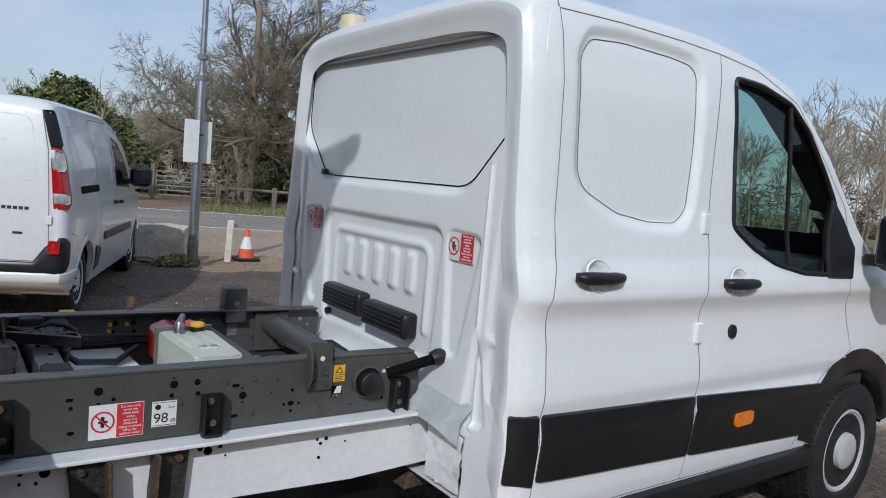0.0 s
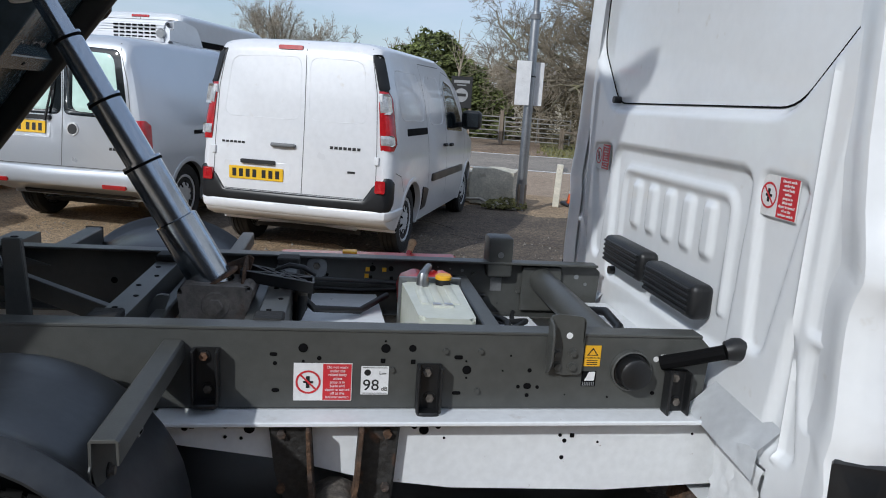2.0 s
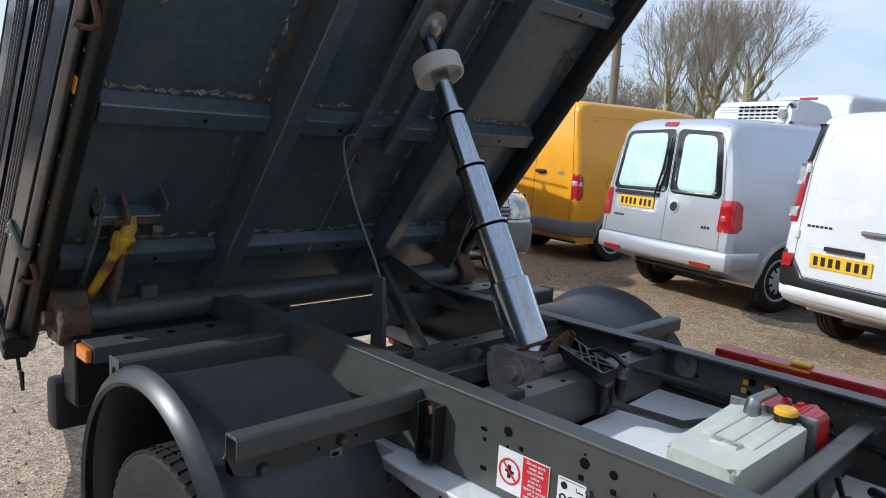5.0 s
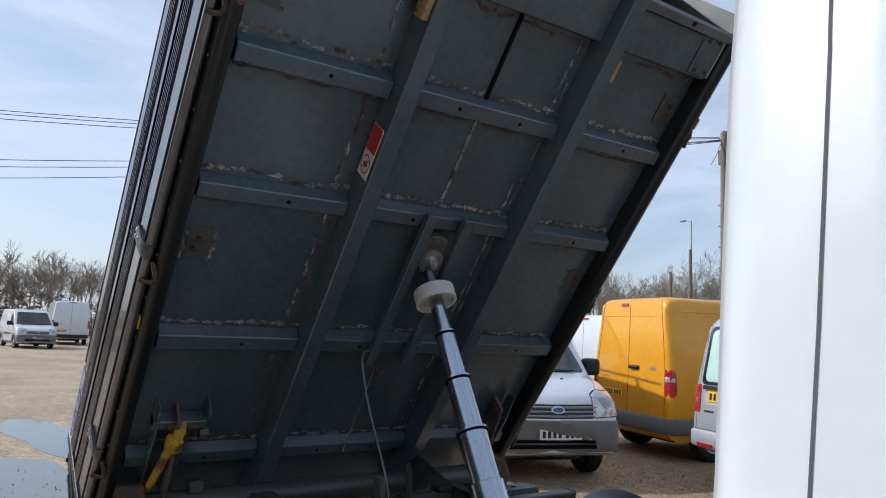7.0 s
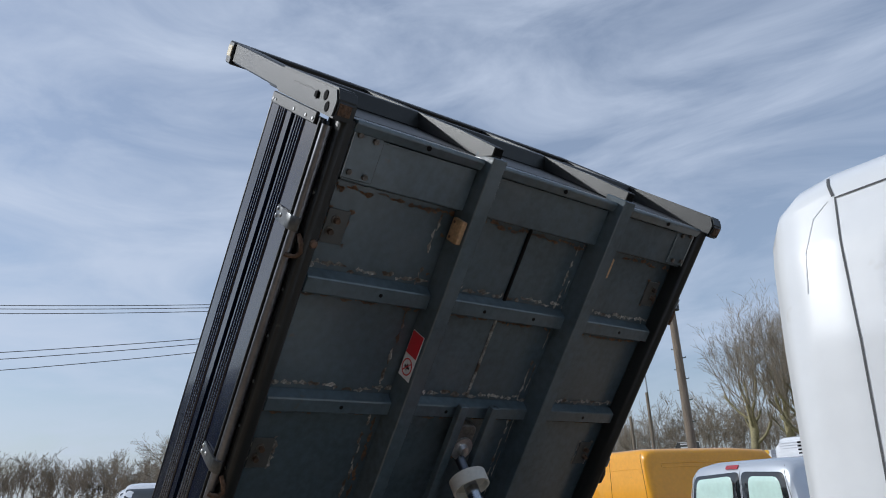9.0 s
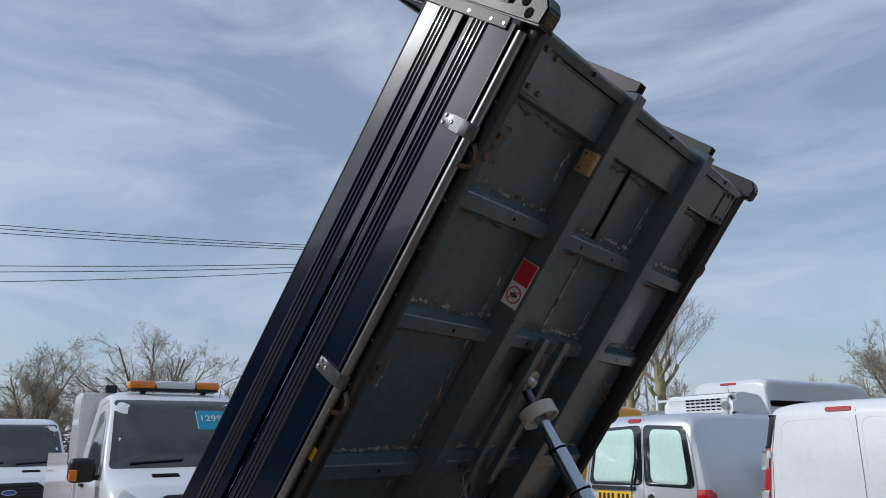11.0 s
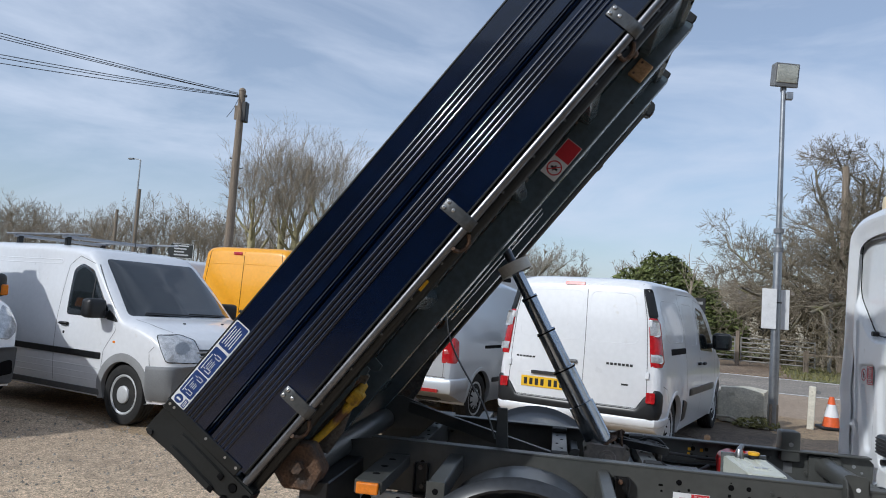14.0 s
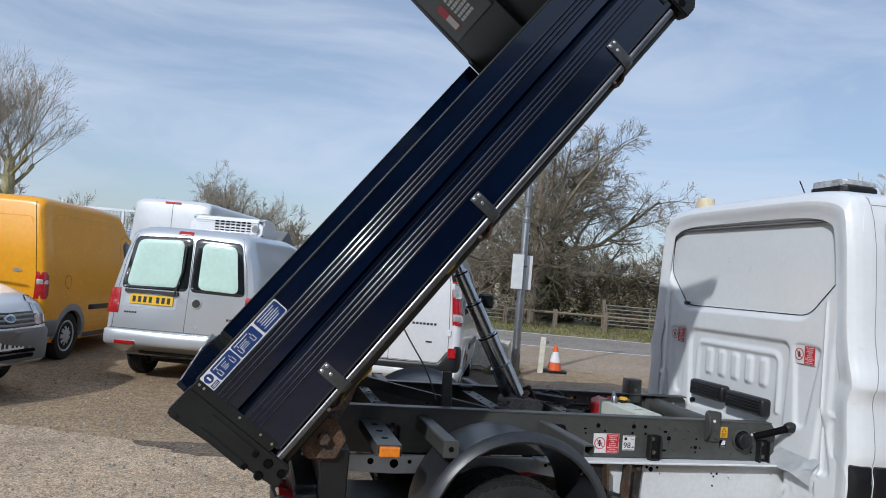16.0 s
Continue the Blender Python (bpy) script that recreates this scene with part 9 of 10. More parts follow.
sheet("dark_patch", blob(2.2, 6.3, 2.2, 1.6, 8, rot=-0.3), 0.008, DARKT, "dark tarmac", "yard", 0.25)
sheet("dark_patch", blob(-3.35, 2.35, 0.42, 0.22, 25, rot=-0.2), 0.008, DARKT, "oil-dark stain", "yard", 0.10)
# Shade at the foot of the truck is put into the ground colour.
sheet("dark_patch", blob(-0.5, -0.2, 3.6, 1.3, 11), 0.008, DARKT, "tarmac darkened for the shade under the truck", "yard")
sheet("dark_patch", blob(3.0, -1.6, 2.0, 1.2, 21), 0.012, DARKT, "tarmac darkened beside the cab", "yard")
WATER = mat("puddle_water", (0.10, 0.10, 0.095), 0.04, var=0.1, scale=2, fine=10, spec=0.9)
for cx, cy, rx, ry, sd in ((-7.6, -0.75, 1.5, 0.55, 4), (-6.0, -1.0, 0.7, 0.35, 6), (-10.5, -0.3, 2.2, 0.5, 9)):
    sheet("puddle", blob(cx, cy, rx, ry, sd, rot=0.25), 0.009, WATER, "shallow puddle reflecting the sky", "puddle")
# loose stones
rnd = random.Random(4)
verts, faces = [], []
for k in range(5200):
    x, y = (rnd.uniform(-7.5, 2.0), rnd.uniform(0.8, 6.0)) if k < 2400 else (rnd.uniform(-8.5, -2.6), rnd.uniform(-2.0, 3.6))
    r = rnd.uniform(0.004, 0.012) if rnd.random() < 0.8 else rnd.uniform(0.012, 0.022)
    i = len(verts)
    top = r * rnd.uniform(0.6, 1.0)
    for k in range(5):
        a = 2 * math.pi * k / 5 + rnd.uniform(-0.3, 0.3)
        verts.append((x + r * math.cos(a), y + r * math.sin(a) * 0.8, 0.0))
    verts.append((x + r * 0.1, y, 0.006 + top))
    faces += [(i + k, i + (k + 1) % 5, i + 5) for k in range(5)]
me = bpy.data.meshes.new("loose_stones")
me.from_pydata(verts, [], faces)
me.materials.append(mat("loose_stone", (0.26, 0.235, 0.20), 0.9, var=0.3, rand=0.35, island=True))
tagged(new("loose_stones", me), "loose stones scattered over the yard", "gravel", kind="stuff")

# ---------------- posts, cone, wall ----------------
lamp = thing("floodlight_post", pose(1.588, 8.021, 0), "galvanised floodlight post with a white sign", "lamp post")
part("base_sleeve", bevel_box(-0.065, 0.065, -0.065, 0.065, 0, 0.40, 0.008), OLDPOLE, lamp, "timber base sleeve")
part("lower_pole", tube([(0, 0, 0), (0, 0, 2.8), (0, 0, 2.86)], [0.075, 0.062, 0.055], 16), GALV, lamp, smooth=50)
part("upper_pole", tube([(0, 0, 2.8), (0, 0, 5.35)], [0.045, 0.036], 14), GALV, lamp, smooth=50)
for z in (2.75, 3.05):
    part("pole_clamp", tube([(0, 0, z), (0, 0, z + 0.07)], 0.078, 12), GREYPLASTIC, lamp)
fl = part("flood_housing", prism([(-0.10, -0.19), (0.04, -0.17), (0.04, 0.17), (-0.10, 0.19)], "x", -0.20, 0.20, 0.012), GREYPLASTIC, lamp, "grey floodlight housing")
fl.matrix_local = pose(0, 0, 5.58, 8, 0, 14)
part("flood_glass", bevel_box(-0.17, 0.17, -0.112, -0.10, -0.12, 0.16, 0.004), FLOOD, fl, "pale floodlight glass")
part("sensor", bevel_box(0.03, 0.13, -0.08, 0.0, 5.18, 5.30, 0.01), GALV, lamp, "small sensor lamp")
part("flood_bracket", bevel_box(-0.04, 0.04, -0.03, 0.03, 5.33, 5.42, 0.004), GREYPLASTIC, lamp)
for s, y in ((-1, -0.085), (1, 0.085)):
    sg = part("sign_board", bevel_box(-0.235 if s < 0 else 0.03, -0.02 if s < 0 else 0.215, y - 0.006, y + 0.006, 1.55, 2.17, 0.003), WHITEP, lamp, "plain white sign board")
part("sign_band", tube([(0, 0, 1.95), (0, 0, 1.97)], 0.078, 12), PLASTIC, lamp)
post = thing("white_post", pose(2.30, 8.55, 0, 1.5, 2, -17), "chipped white timber post with an iron ring", "post")
part("timber", bevel_box(-0.05, 0.05, -0.05, 0.05, 0, 0.68, 0.01), POSTWHITE, post)
part("ring", lathe([(0.028, -0.006), (0.034, 0), (0.028, 0.006), (0.022, 0), (0.028, -0.006)], 14, m=pose(0.085, 0, 0.60)), GREYPLASTIC, post)
cone = thing("traffic_cone", pose(2.68, 8.75, 0), "orange and white traffic cone on a black base", "cone")
part("base", bevel_box(-0.19, 0.19, -0.19, 0.19, 0, 0.05, 0.02, 2), PLASTIC, cone)
part("lower_cone", lathe([(0.135, 0.05), (0.105, 0.20)], 22, axis="z"), CONEO, cone, smooth=50)
part("white_sleeve", lathe([(0.107, 0.20), (0.062, 0.40)], 22, axis="z"), WHITEP, cone, "white reflective sleeve", smooth=50)
part("cone_tip", lathe([(0.060, 0.40), (0.034, 0.52), (0.0, 0.525)], 22, axis="z"), CONEO, cone, smooth=50)


def stone_block(name, m, w, d, h, material, seed, label):
    rnd = random.Random(seed)
    bm = bmesh.new()
    bmesh.ops.create_cube(bm, size=1)
    bmesh.ops.subdivide_edges(bm, edges=bm.edges[:], cuts=7, use_grid_fill=True)
    off = Vector((seed * 3.1, seed * 1.7, 0))
    for v in bm.verts:
        c = v.co * 2
        q = Vector([math.copysign(abs(t) ** 1.0, t) for t in c])
        ln = max(abs(q.x), abs(q.y), abs(q.z))
        rd = q * (1 - 0.13 * (q.length / ln - 1) ** 1.0)
        v.co = Vector((rd.x * w / 2, rd.y * d / 2, rd.z * h / 2 + h / 2))
        v.co += 0.035 * noise.noise_vector(v.co * 3 + off) + 0.012 * noise.noise_vector(v.co * 11 + off)
        v.co.z = max(0.0, v.co.z)
    ob = mesh_ob(name, bm, material, 50)
    ob.matrix_world = m
    return tagged(ob, label, "stone", "stones along the yard edge")


for k, (x, y, w, h, mt) in enumerate(((-0.35, 9.55, 1.2, 0.44, STONE2), (0.78, 9.0, 0.98, 0.50, STONE2), (1.30, 8.55, 0.72, 0.58, STONE), (-1.6, 9.95, 1.2, 0.45, STONE2))):
    stone_block("boundary_stone", pose(x, y, 0, 0, 0, -24), w, 0.5, h, mt, k + 1, "pale limewashed boundary stone" if mt is STONE else "grey weathered boundary stone")
pipe = thing("bent_pipe", pose(0, 0, 0), "rusty bent pipe lying by the stones", "pipe")
part("pipe_run", tube([(0.1, 8.6, 0.05), (0.6, 8.35, 0.10), (1.0, 8.2, 0.13), (1.2, 8.05, 0.05), (1.5, 7.9, 0.03)], 0.022, 8), STONE2, pipe, smooth=60)

# red engine hoist lying behind the truck
jack = thing("trolley_jack", pose(-0.93, 1.15, 0.0), "red steel trolley jack with a wooden handle end", "jack")
part("jack_beam", prism([(-0.42, 0.725), (0.42, 0.725), (0.45, 0.75), (0.42, 0.775), (-0.42, 0.775)], "y", -0.05, 0.05, 0.006), REDPAINT, jack)
part("jack_frame", bevel_box(-0.35, 0.38, -0.12, 0.12, 0.08, 0.22, 0.02, 2), REDPAINT, jack, smooth=40)
for x in (-0.30, 0.30):
    part("jack_leg", bevel_box(x - 0.03, x + 0.03, -0.04, 0.04, 0.20, 0.73, 0.006), REDPAINT, jack)
    for y in (-0.14, 0.14):
        part("jack_wheel", lathe([(0.0, -0.02), (0.05, -0.02), (0.05, 0.02), (0.0, 0.02)], 14, m=pose(x, y, 0.05)), PLASTIC, jack)
part("jack_handle", tube([(0.18, 0.0, 0.755), (0.20, 0.05, 0.785)], 0.012, 10), REDPAINT, jack)
part("handle_grip", tube([(0.20, 0.045, 0.780), (0.215, 0.09, 0.808), (0.22, 0.105, 0.818), (0.223, 0.112, 0.822)], [0.015, 0.018, 0.022, 0.018], 12), WOODTAN, jack, "worn yellow wooden grip", smooth=50)
part("yellow_pad", bevel_box(-0.13, -0.06, -0.03, 0.03, 0.775, 0.789, 0.004), YELP, jack)
part("yellow_strip", bevel_box(-0.24, -0.05, -0.052, -0.046, 0.762, 0.772, 0.002), YELP, jack)

# ---------------- poles, wires, street lamps ----------------
def wood_pole(name, x, y, h, r, label, steps=False, box=False, size=1.0):
    p = thing(name, pose(x, y, 0) @ Matrix.Scale(size, 4), label, "pole")
    part("trunk", tube([(0, 0, -0.3), (0, 0, h * 0.5), (0, 0, h)], [r, r * 0.85, r * 0.7], 12), OLDPOLE, p, smooth=50)
    if steps:
        for k in range(8):
            s = 1 if k % 2 else -1
            z = h - 2.9 - 0.42 * k
            part("step_iron", tube([(0, 0, z), (s * 0.30, 0.05, z), (s * 0.30, 0.05, z + 0.05)], 0.018, 6), PLASTIC, p)
        part("cap", lathe([(0, 0.0), (r * 0.78, 0.0), (r * 0.55, 0.10), (0, 0.16)], 12, axis="z", m=pose(0, 0, h - 0.02)), OLDPOLE, p)
        part("loose_wire", tube([(-0.12, 0, h - 0.3), (-0.35, 0, h - 0.8), (-0.62, 0.02, h - 1.15)], 0.012, 5), PLASTIC, p)
    if box:
        part("pole_box", bevel_box(0.10, 0.30, -0.16, 0.16, h - 1.35, h - 0.50, 0.03), PLASTIC, p, "dark pole-top box")
        part("side_bracket", bevel_box(-0.26, -0.12, -0.06, 0.06, h - 1.25, h - 0.65, 0.02), OLDPOLE, p)
        part("insulator", bevel_box(-0.22, 0.22, -0.05, 0.05, h - 0.28, h - 0.18, 0.02), PLASTIC, p)
        part("foot_sleeve", tube([(0.14, -0.30, 0), (0.14, -0.30, 3.2)], 0.07, 10), GALV, p, "grey cable guard up the foot")
    return p


EP = Vector((-12.6, 17.95, 0))
wood_pole("electricity_pole", EP.x, EP.y, 10.4, 0.20, "weathered timber electricity pole with step irons", True, True, 0.79)
wood_pole("telegraph_pole", 8.9, 25.6, 8.0, 0.17, "weathered timber pole beyond the road")
wood_pole("stump_pole", -34.7, 46.4, 8.9, 0.17, "dark timber pole beside the street lamp")
wood_pole("stump_pole", -35.2, 44.6, 7.0, 0.15, "short timber pole near the woods")
gp = thing("marker_post", pose(8.45, 25.5, 0), "slim grey steel post beside the timber pole", "post")
part("steel_post", tube([(0, 0, 0), (0, 0, 3.3)], 0.07, 10), GALV, gp)
WIRE_WAY = Vector((math.cos(radians(240)), math.sin(radians(240)), 0))
for side, z0, z1, sag in ((0.0, 8.09, 8.53, 0.81), (0.27, 8.05, 8.37, 0.85), (-0.27, 8.05, 8.34, 0.90), (0.39, 8.00, 5.97, 0.85), (0.0, 7.98, 5.74, 0.87), (-0.39, 7.96, 5.35, 0.93)):
    s0 = Vector((EP.x, EP.y, z0)) + WIRE_WAY * 0.15
    s1 = EP + WIRE_WAY * 38.7 + Vector((-WIRE_WAY.y, WIRE_WAY.x, 0)) * side + Vector((0, 0, z1))
    tagged(mesh_ob("overhead_wire", tube([s0.lerp(s1, t / 24) - Vector((0, 0, 4 * sag * (t / 24) * (1 - t / 24))) for t in range(25)], 0.011, 5), PLASTIC), "thin black overhead wire", "wire", "overhead wires")


def street_lamp(x, y, h, rot, double=False):
    p = thing("street_lamp", pose(x, y, 0, 0, 0, rot), "grey steel street lamp", "street lamp", "street lamps")
    part("column", tube([(0, 0, 0), (0, 0, h * 0.5), (0, 0, h)], [0.11, 0.085, 0.06], 10), GALV, p)
    for s in ((1, -1) if double else (1,)):
        part("bracket_arm", tube([(0, 0, h), (s * 0.5, 0, h + 0.12), (s * 0.9, 0, h + 0.14)], 0.04, 8), GALV, p)
        part("lantern", bevel_box(min(s * 0.8, s * 1.4), max(s * 0.8, s * 1.4), -0.12, 0.12, h + 0.08, h + 0.20, 0.03, 2), GREYPLASTIC, p)
    return p


street_lamp(-37.6, 50.5, 12.0, 165)
street_lamp(-71.6, 57.0, 12.0, 40, True)
street_lamp(-90.0, 66.4, 12.0, 40, True)
street_lamp(-26.0, 58.0, 10.0, 160)
rs = thing("road_sign", pose(-24.2, 35.1, 0, 0, 0, 29), "dark direction sign with white border on two posts", "sign")
board = part("sign_plate", prism([(-0.75, 3.65), (-0.50, 4.1), (0.75, 4.1), (0.75, 3.2), (-0.50, 3.2)], "y", -0.08, -0.05, 0.004), DARKGREY, rs)
for k in range(4):
    part("text_bar", bevel_box(-0.36, 0.45 - 0.12 * (k % 3), -0.086, -0.081, 3.92 - 0.18 * k, 4.0 - 0.18 * k, 0), WHITEP, board)
part("sign_border", join(join(bevel_box(-0.48, 0.72, -0.086, -0.081, 4.05, 4.08, 0), bevel_box(-0.48, 0.72, -0.086, -0.081, 3.22, 3.25, 0)), bevel_box(0.69, 0.72, -0.086, -0.081, 3.25, 4.05, 0)), WHITEP, board)
for x in (-0.3, 0.55):
    part("sign_post", tube([(x, 0, 0), (x, 0, 3.9)], 0.045, 8), GALV, rs)
# dark sign board across the road, its name as plain shapes
sb = thing("business_sign", pose(3.05, 23.2, 0, 0, 0, -12), "black sign board with a pale oval, on two posts", "sign")
part("board", bevel_box(-0.38, 0.38, -0.03, 0.03, 1.35, 2.45, 0.01), BLACKP, sb)
part("pale_oval", disc((0, -0.034, 1.80), (0, -1, 0), 0.24, 0.006, 24), LIPGREY, sb)
part("name_bar", join(bevel_box(-0.28, 0.28, -0.036, -0.032, 2.22, 2.32, 0), bevel_box(-0.16, 0.16, -0.036, -0.032, 2.13, 2.17, 0)), LIPGREY, sb)
part("oval_bar", bevel_box(-0.17, 0.17, -0.044, -0.038, 1.76, 1.86, 0), BLACKP, sb)
for x in (-0.33, 0.33):
    part("board_post", bevel_box(x - 0.04, x + 0.04, -0.01, 0.07, 0, 2.45, 0.006), OLDPOLE, sb)
# field gates
def field_gate(a, b, label):
    a, b = Vector(a), Vector(b)
    L = (b - a).length
    g = thing("field_gate", Matrix.Translation(a) @ pose(0, 0, 0, 0, 0, math.degrees(math.atan2(b.y - a.y, b.x - a.x))), label, "gate", "field gates")
    for k in range(6):
        part("gate_bar", tube([(0, 0, 0.22 + 0.175 * k), (L, 0, 0.22 + 0.175 * k)], 0.024, 8), GATEMETAL, g)
    for x in (0.0, L * 0.5, L):
        part("gate_upright", tube([(x, 0, 0.15), (x, 0, 1.14)], 0.028, 8), GATEMETAL, g)
    part("hanging_post", bevel_box(-0.20, -0.06, -0.07, 0.07, 0, 1.35, 0.01), OLDPOLE, g)


field_gate((2.4, 26.1, 0), (5.0, 25.4, 0), "galvanised field gate with horizontal bars")
field_gate((5.2, 25.3, 0), (7.6, 24.5, 0), "galvanised field gate with horizontal bars")
field_gate((12.8, 26.0, 0), (16.5, 24.6, 0), "galvanised field gate in the hedge")
fence = thing("rail_fence", pose(0, 0, 0), "low weathered timber rail fence on the verge", "fence")
fa, fb = Vector((7.2, 24.2, 0)), Vector((21.0, 19.6, 0))
for k in range(8):
    p = fa.lerp(fb, k / 7)
    part("fence_post", bevel_box(p.x - 0.08, p.x + 0.08, p.y - 0.07, p.y + 0.07, 0, 0.80, 0.015), OLDPOLE, fence)
for k in range(7):
    p, q = fa.lerp(fb, k / 7), fa.lerp(fb, (k + 1) / 7)
    part("fence_rail", tube([p + Vector((0, 0, 0.66)), q + Vector((0, 0, 0.66))], 0.055, 6), OLDPOLE, fence)
fl2 = thing("left_fence", pose(0, 0, 0), "old timber and wire fence by the gateway", "fence")
for k in range(7):
    x, y = -6 + 1.35 * k, 28.0 - 0.35 * k
    part("fence_post", bevel_box(x - 0.05, x + 0.05, y - 0.05, y + 0.05, 0, 1.05, 0.01), OLDPOLE, fl2)
for z in (0.45, 0.75, 1.0):
    part("fence_rail", tube([(-6, 28, z), (2.1, 25.9, z)], 0.03, 5), OLDPOLE, fl2)
hut = thing("distant_house", pose(13.5, 46.0, 0, 0, 0, -10), "small distant house with a grey roof", "house")
part("wall", bevel_box(-3.5, 3.5, -2, 2, 0, 2.6, 0.02), STONE2, hut)
part("roof", prism([(-2.3, 2.5), (2.3, 2.5), (0, 4.2)], "x", -3.8, 3.8, 0.02), mat("grey_roof", (0.16, 0.15, 0.15), 0.9, var=0.2), hut)
for x in (-2.0, 1.2):
    w = part("window", bevel_box(x - 0.45, x + 0.45, -2.04, -1.99, 1.0, 2.0, 0.01), GLASS, hut)
part("chimney", bevel_box(2.2, 2.8, -0.3, 0.3, 3.2, 5.0, 0.02), RUST, hut)
shed = thing("field_shed", pose(-4.2, 38.0, 0, 0, 0, -17), "dark field shed behind the hedge", "shed")
part("wall", bevel_box(-2.5, 2.5, -2, 2, 0, 2.6, 0.02), OLDPOLE, shed)
part("roof", prism([(-2.3, 2.5), (2.3, 2.5), (0, 3.6)], "x", -2.8, 2.8, 0.02), GREYPLASTIC, shed)

# unseen clad building added on the yard's sunny side to darken reflections and fill
CLAD = mat("dark_unseen_cladding", (0.050, 0.043, 0.036), 0.85, var=0.3, scale=1.2, fine=30, bump=0.3, bump_scale=20, streak=(1, 1, 6))
dark_block = thing("unseen_wall_south", pose(0, -15.5, 0), "unseen dark clad building added to darken reflections and fill", "building")
dark_block["kind"] = "structure"
part("cladding_wall", bevel_box(-48, 40, -6.0, 0, -0.05, 6.6, 0.02), CLAD, dark_block)
part("roof", prism([(-6.4, 6.5), (0.4, 6.5), (-3.0, 8.2)], "x", -48.5, 40.5, 0.0), CLAD, dark_block)


def mesh_gate(m):
    g = thing("mesh_gate", m, "white steel gate frame filled with wire mesh", "gate")
    for x in (0.0, 0.78, 1.56, 2.34):
        part("post", bevel_box(x - 0.03, x + 0.03, -0.03, 0.03, 0.0, 2.78 if x == 0 else 2.66, 0.006, 2), VAN_WHITE, g)
    for z in (0.40, 1.55, 2.62):
        part("rail", bevel_box(0.03, 2.31, -0.025, 0.025, z - 0.03, z + 0.03, 0.005, 2), VAN_WHITE, g)
    wires = bmesh.new()
    for k in range(24):
        tube([(0.06 + 0.095 * k, 0, 0.43), (0.06 + 0.095 * k, 0, 2.59)], 0.006, 4, bm=wires)
    for k in range(22):
        tube([(0.03, 0, 0.48 + 0.095 * k), (2.31, 0, 0.48 + 0.095 * k)], 0.006, 4, bm=wires)
    part("mesh", wires, GALV, g, "fine wire mesh")


mesh_gate(pose(-8.1, 16.4, 0, 0, 0, -14) @ Matrix.Scale(1.03, 4))

# ---------------- trees, hedges, grass ----------------
class Sticks:
    """Gathers many thin tapered branches into one mesh."""

    def __init__(self):
        self.v, self.f = [], []

    def add(self, pts, radii, n):
        base, prev = None, None
        for i, p in enumerate(pts):
            d = (pts[min(i + 1, len(pts) - 1)] - pts[max(i - 1, 0)]).normalized()
            ref = Vector((0, 0, 1)) if abs(d.z) < 0.9 else Vector((1, 0, 0))
            e1 = d.cross(ref).normalized()
            e2 = d.cross(e1)
            start = len(self.v)
            for k in range(n):
                a = 2 * math.pi * k / n
                self.v.append(p + radii[i] * (math.cos(a) * e1 + math.sin(a) * e2))
            if prev is not None:
                for k in range(n):
                    self.f.append((prev + k, prev + (k + 1) % n, start + (k + 1) % n, start + k))
            prev = start

    def mesh(self, name, material, smooth=False):
        me = bpy.data.meshes.new(name)
        me.from_pydata([tuple(v) for v in self.v], [], self.f)
        me.materials.append(material)
        if smooth:
            for p in me.polygons:
                p.use_smooth = True
        return me


def grow(layers, rnd, p, d, length, r, level, spec, thin=0.004):
    """One branch and all that springs from it. spec: per level (segments, wobble, children, spread degrees, length factor, lift)."""
    seg, wob, kids, spread, lf, lift = spec[level]
    pts, radii = [p.copy()], [r]
    q = p.copy()
    dd = d.copy()
    for i in range(seg):
        dd = (dd + wob * Vector((rnd.uniform(-1, 1), rnd.uniform(-1, 1), rnd.uniform(-0.7, 0.7))) + Vector((0, 0, lift))).normalized()
        q = q + dd * length / seg
        pts.append(q.copy())
        radii.append(max(r * (1 - 0.62 * (i + 1) / seg), thin))
    layers[min(level, len(layers) - 1)].add(pts, radii, (10, 7, 5, 3, 3, 3)[level])
    if level + 1 >= len(spec):
        return
    for k in range(kids):
        t = rnd.uniform(0.30, 1.0) if level else rnd.uniform(0.55, 1.0)
        i = min(int(t * seg), seg - 1)
        fr = t * seg - i
        at = pts[i].lerp(pts[i + 1], fr)
        axis = (pts[i + 1] - pts[i]).normalized()
        side = axis.orthogonal().normalized()
        side.rotate(Matrix.Rotation(rnd.uniform(0, 6.283) if level else 6.283 * k / kids + rnd.uniform(-0.4, 0.4), 3, axis))
        a = radians(spread * (rnd.uniform(0.6, 1.25) if level else 0.15 + 1.2 * ((k * 0.618) % 1.0) ** 0.75))
        nd = (axis * math.cos(a) + side * math.sin(a)).normalized()
        grow(layers, rnd, at, nd, length * lf * (rnd.uniform(0.7, 1.15) * (1.15 - 0.45 * t) if level else rnd.uniform(0.88, 1.05) * (0.70 + 0.34 * math.sin(a))), max(radii[i] * rnd.uniform(0.34, 0.54), thin * 1.3), level + 1, spec, thin)


def bare_tree(name, m, label, height, r, seed, spec, bark=None, twig=None, thin=0.0065):
    rnd = random.Random(seed)
    layers = [Sticks(), Sticks(), Sticks(), Sticks(), Sticks()]
    grow(layers, rnd, Vector((0, 0, -0.1)), Vector((0.03, 0.02, 1)).normalized(), height, r, 0, spec, thin)
    t = thing(name, m, label, "tree", "bare trees")
    for nm, ly, mt in (("trunk", layers[0], bark or BARK), ("limb", layers[1], bark or BARK), ("branch", layers[2], bark or BARK), ("crown", layers[3], twig or TWIG), ("twig", layers[4], twig or TWIG)):
        if ly.v:
            ob = new(nm, ly.mesh(nm, mt, nm != "twig"))
            ob.parent = t
    return t


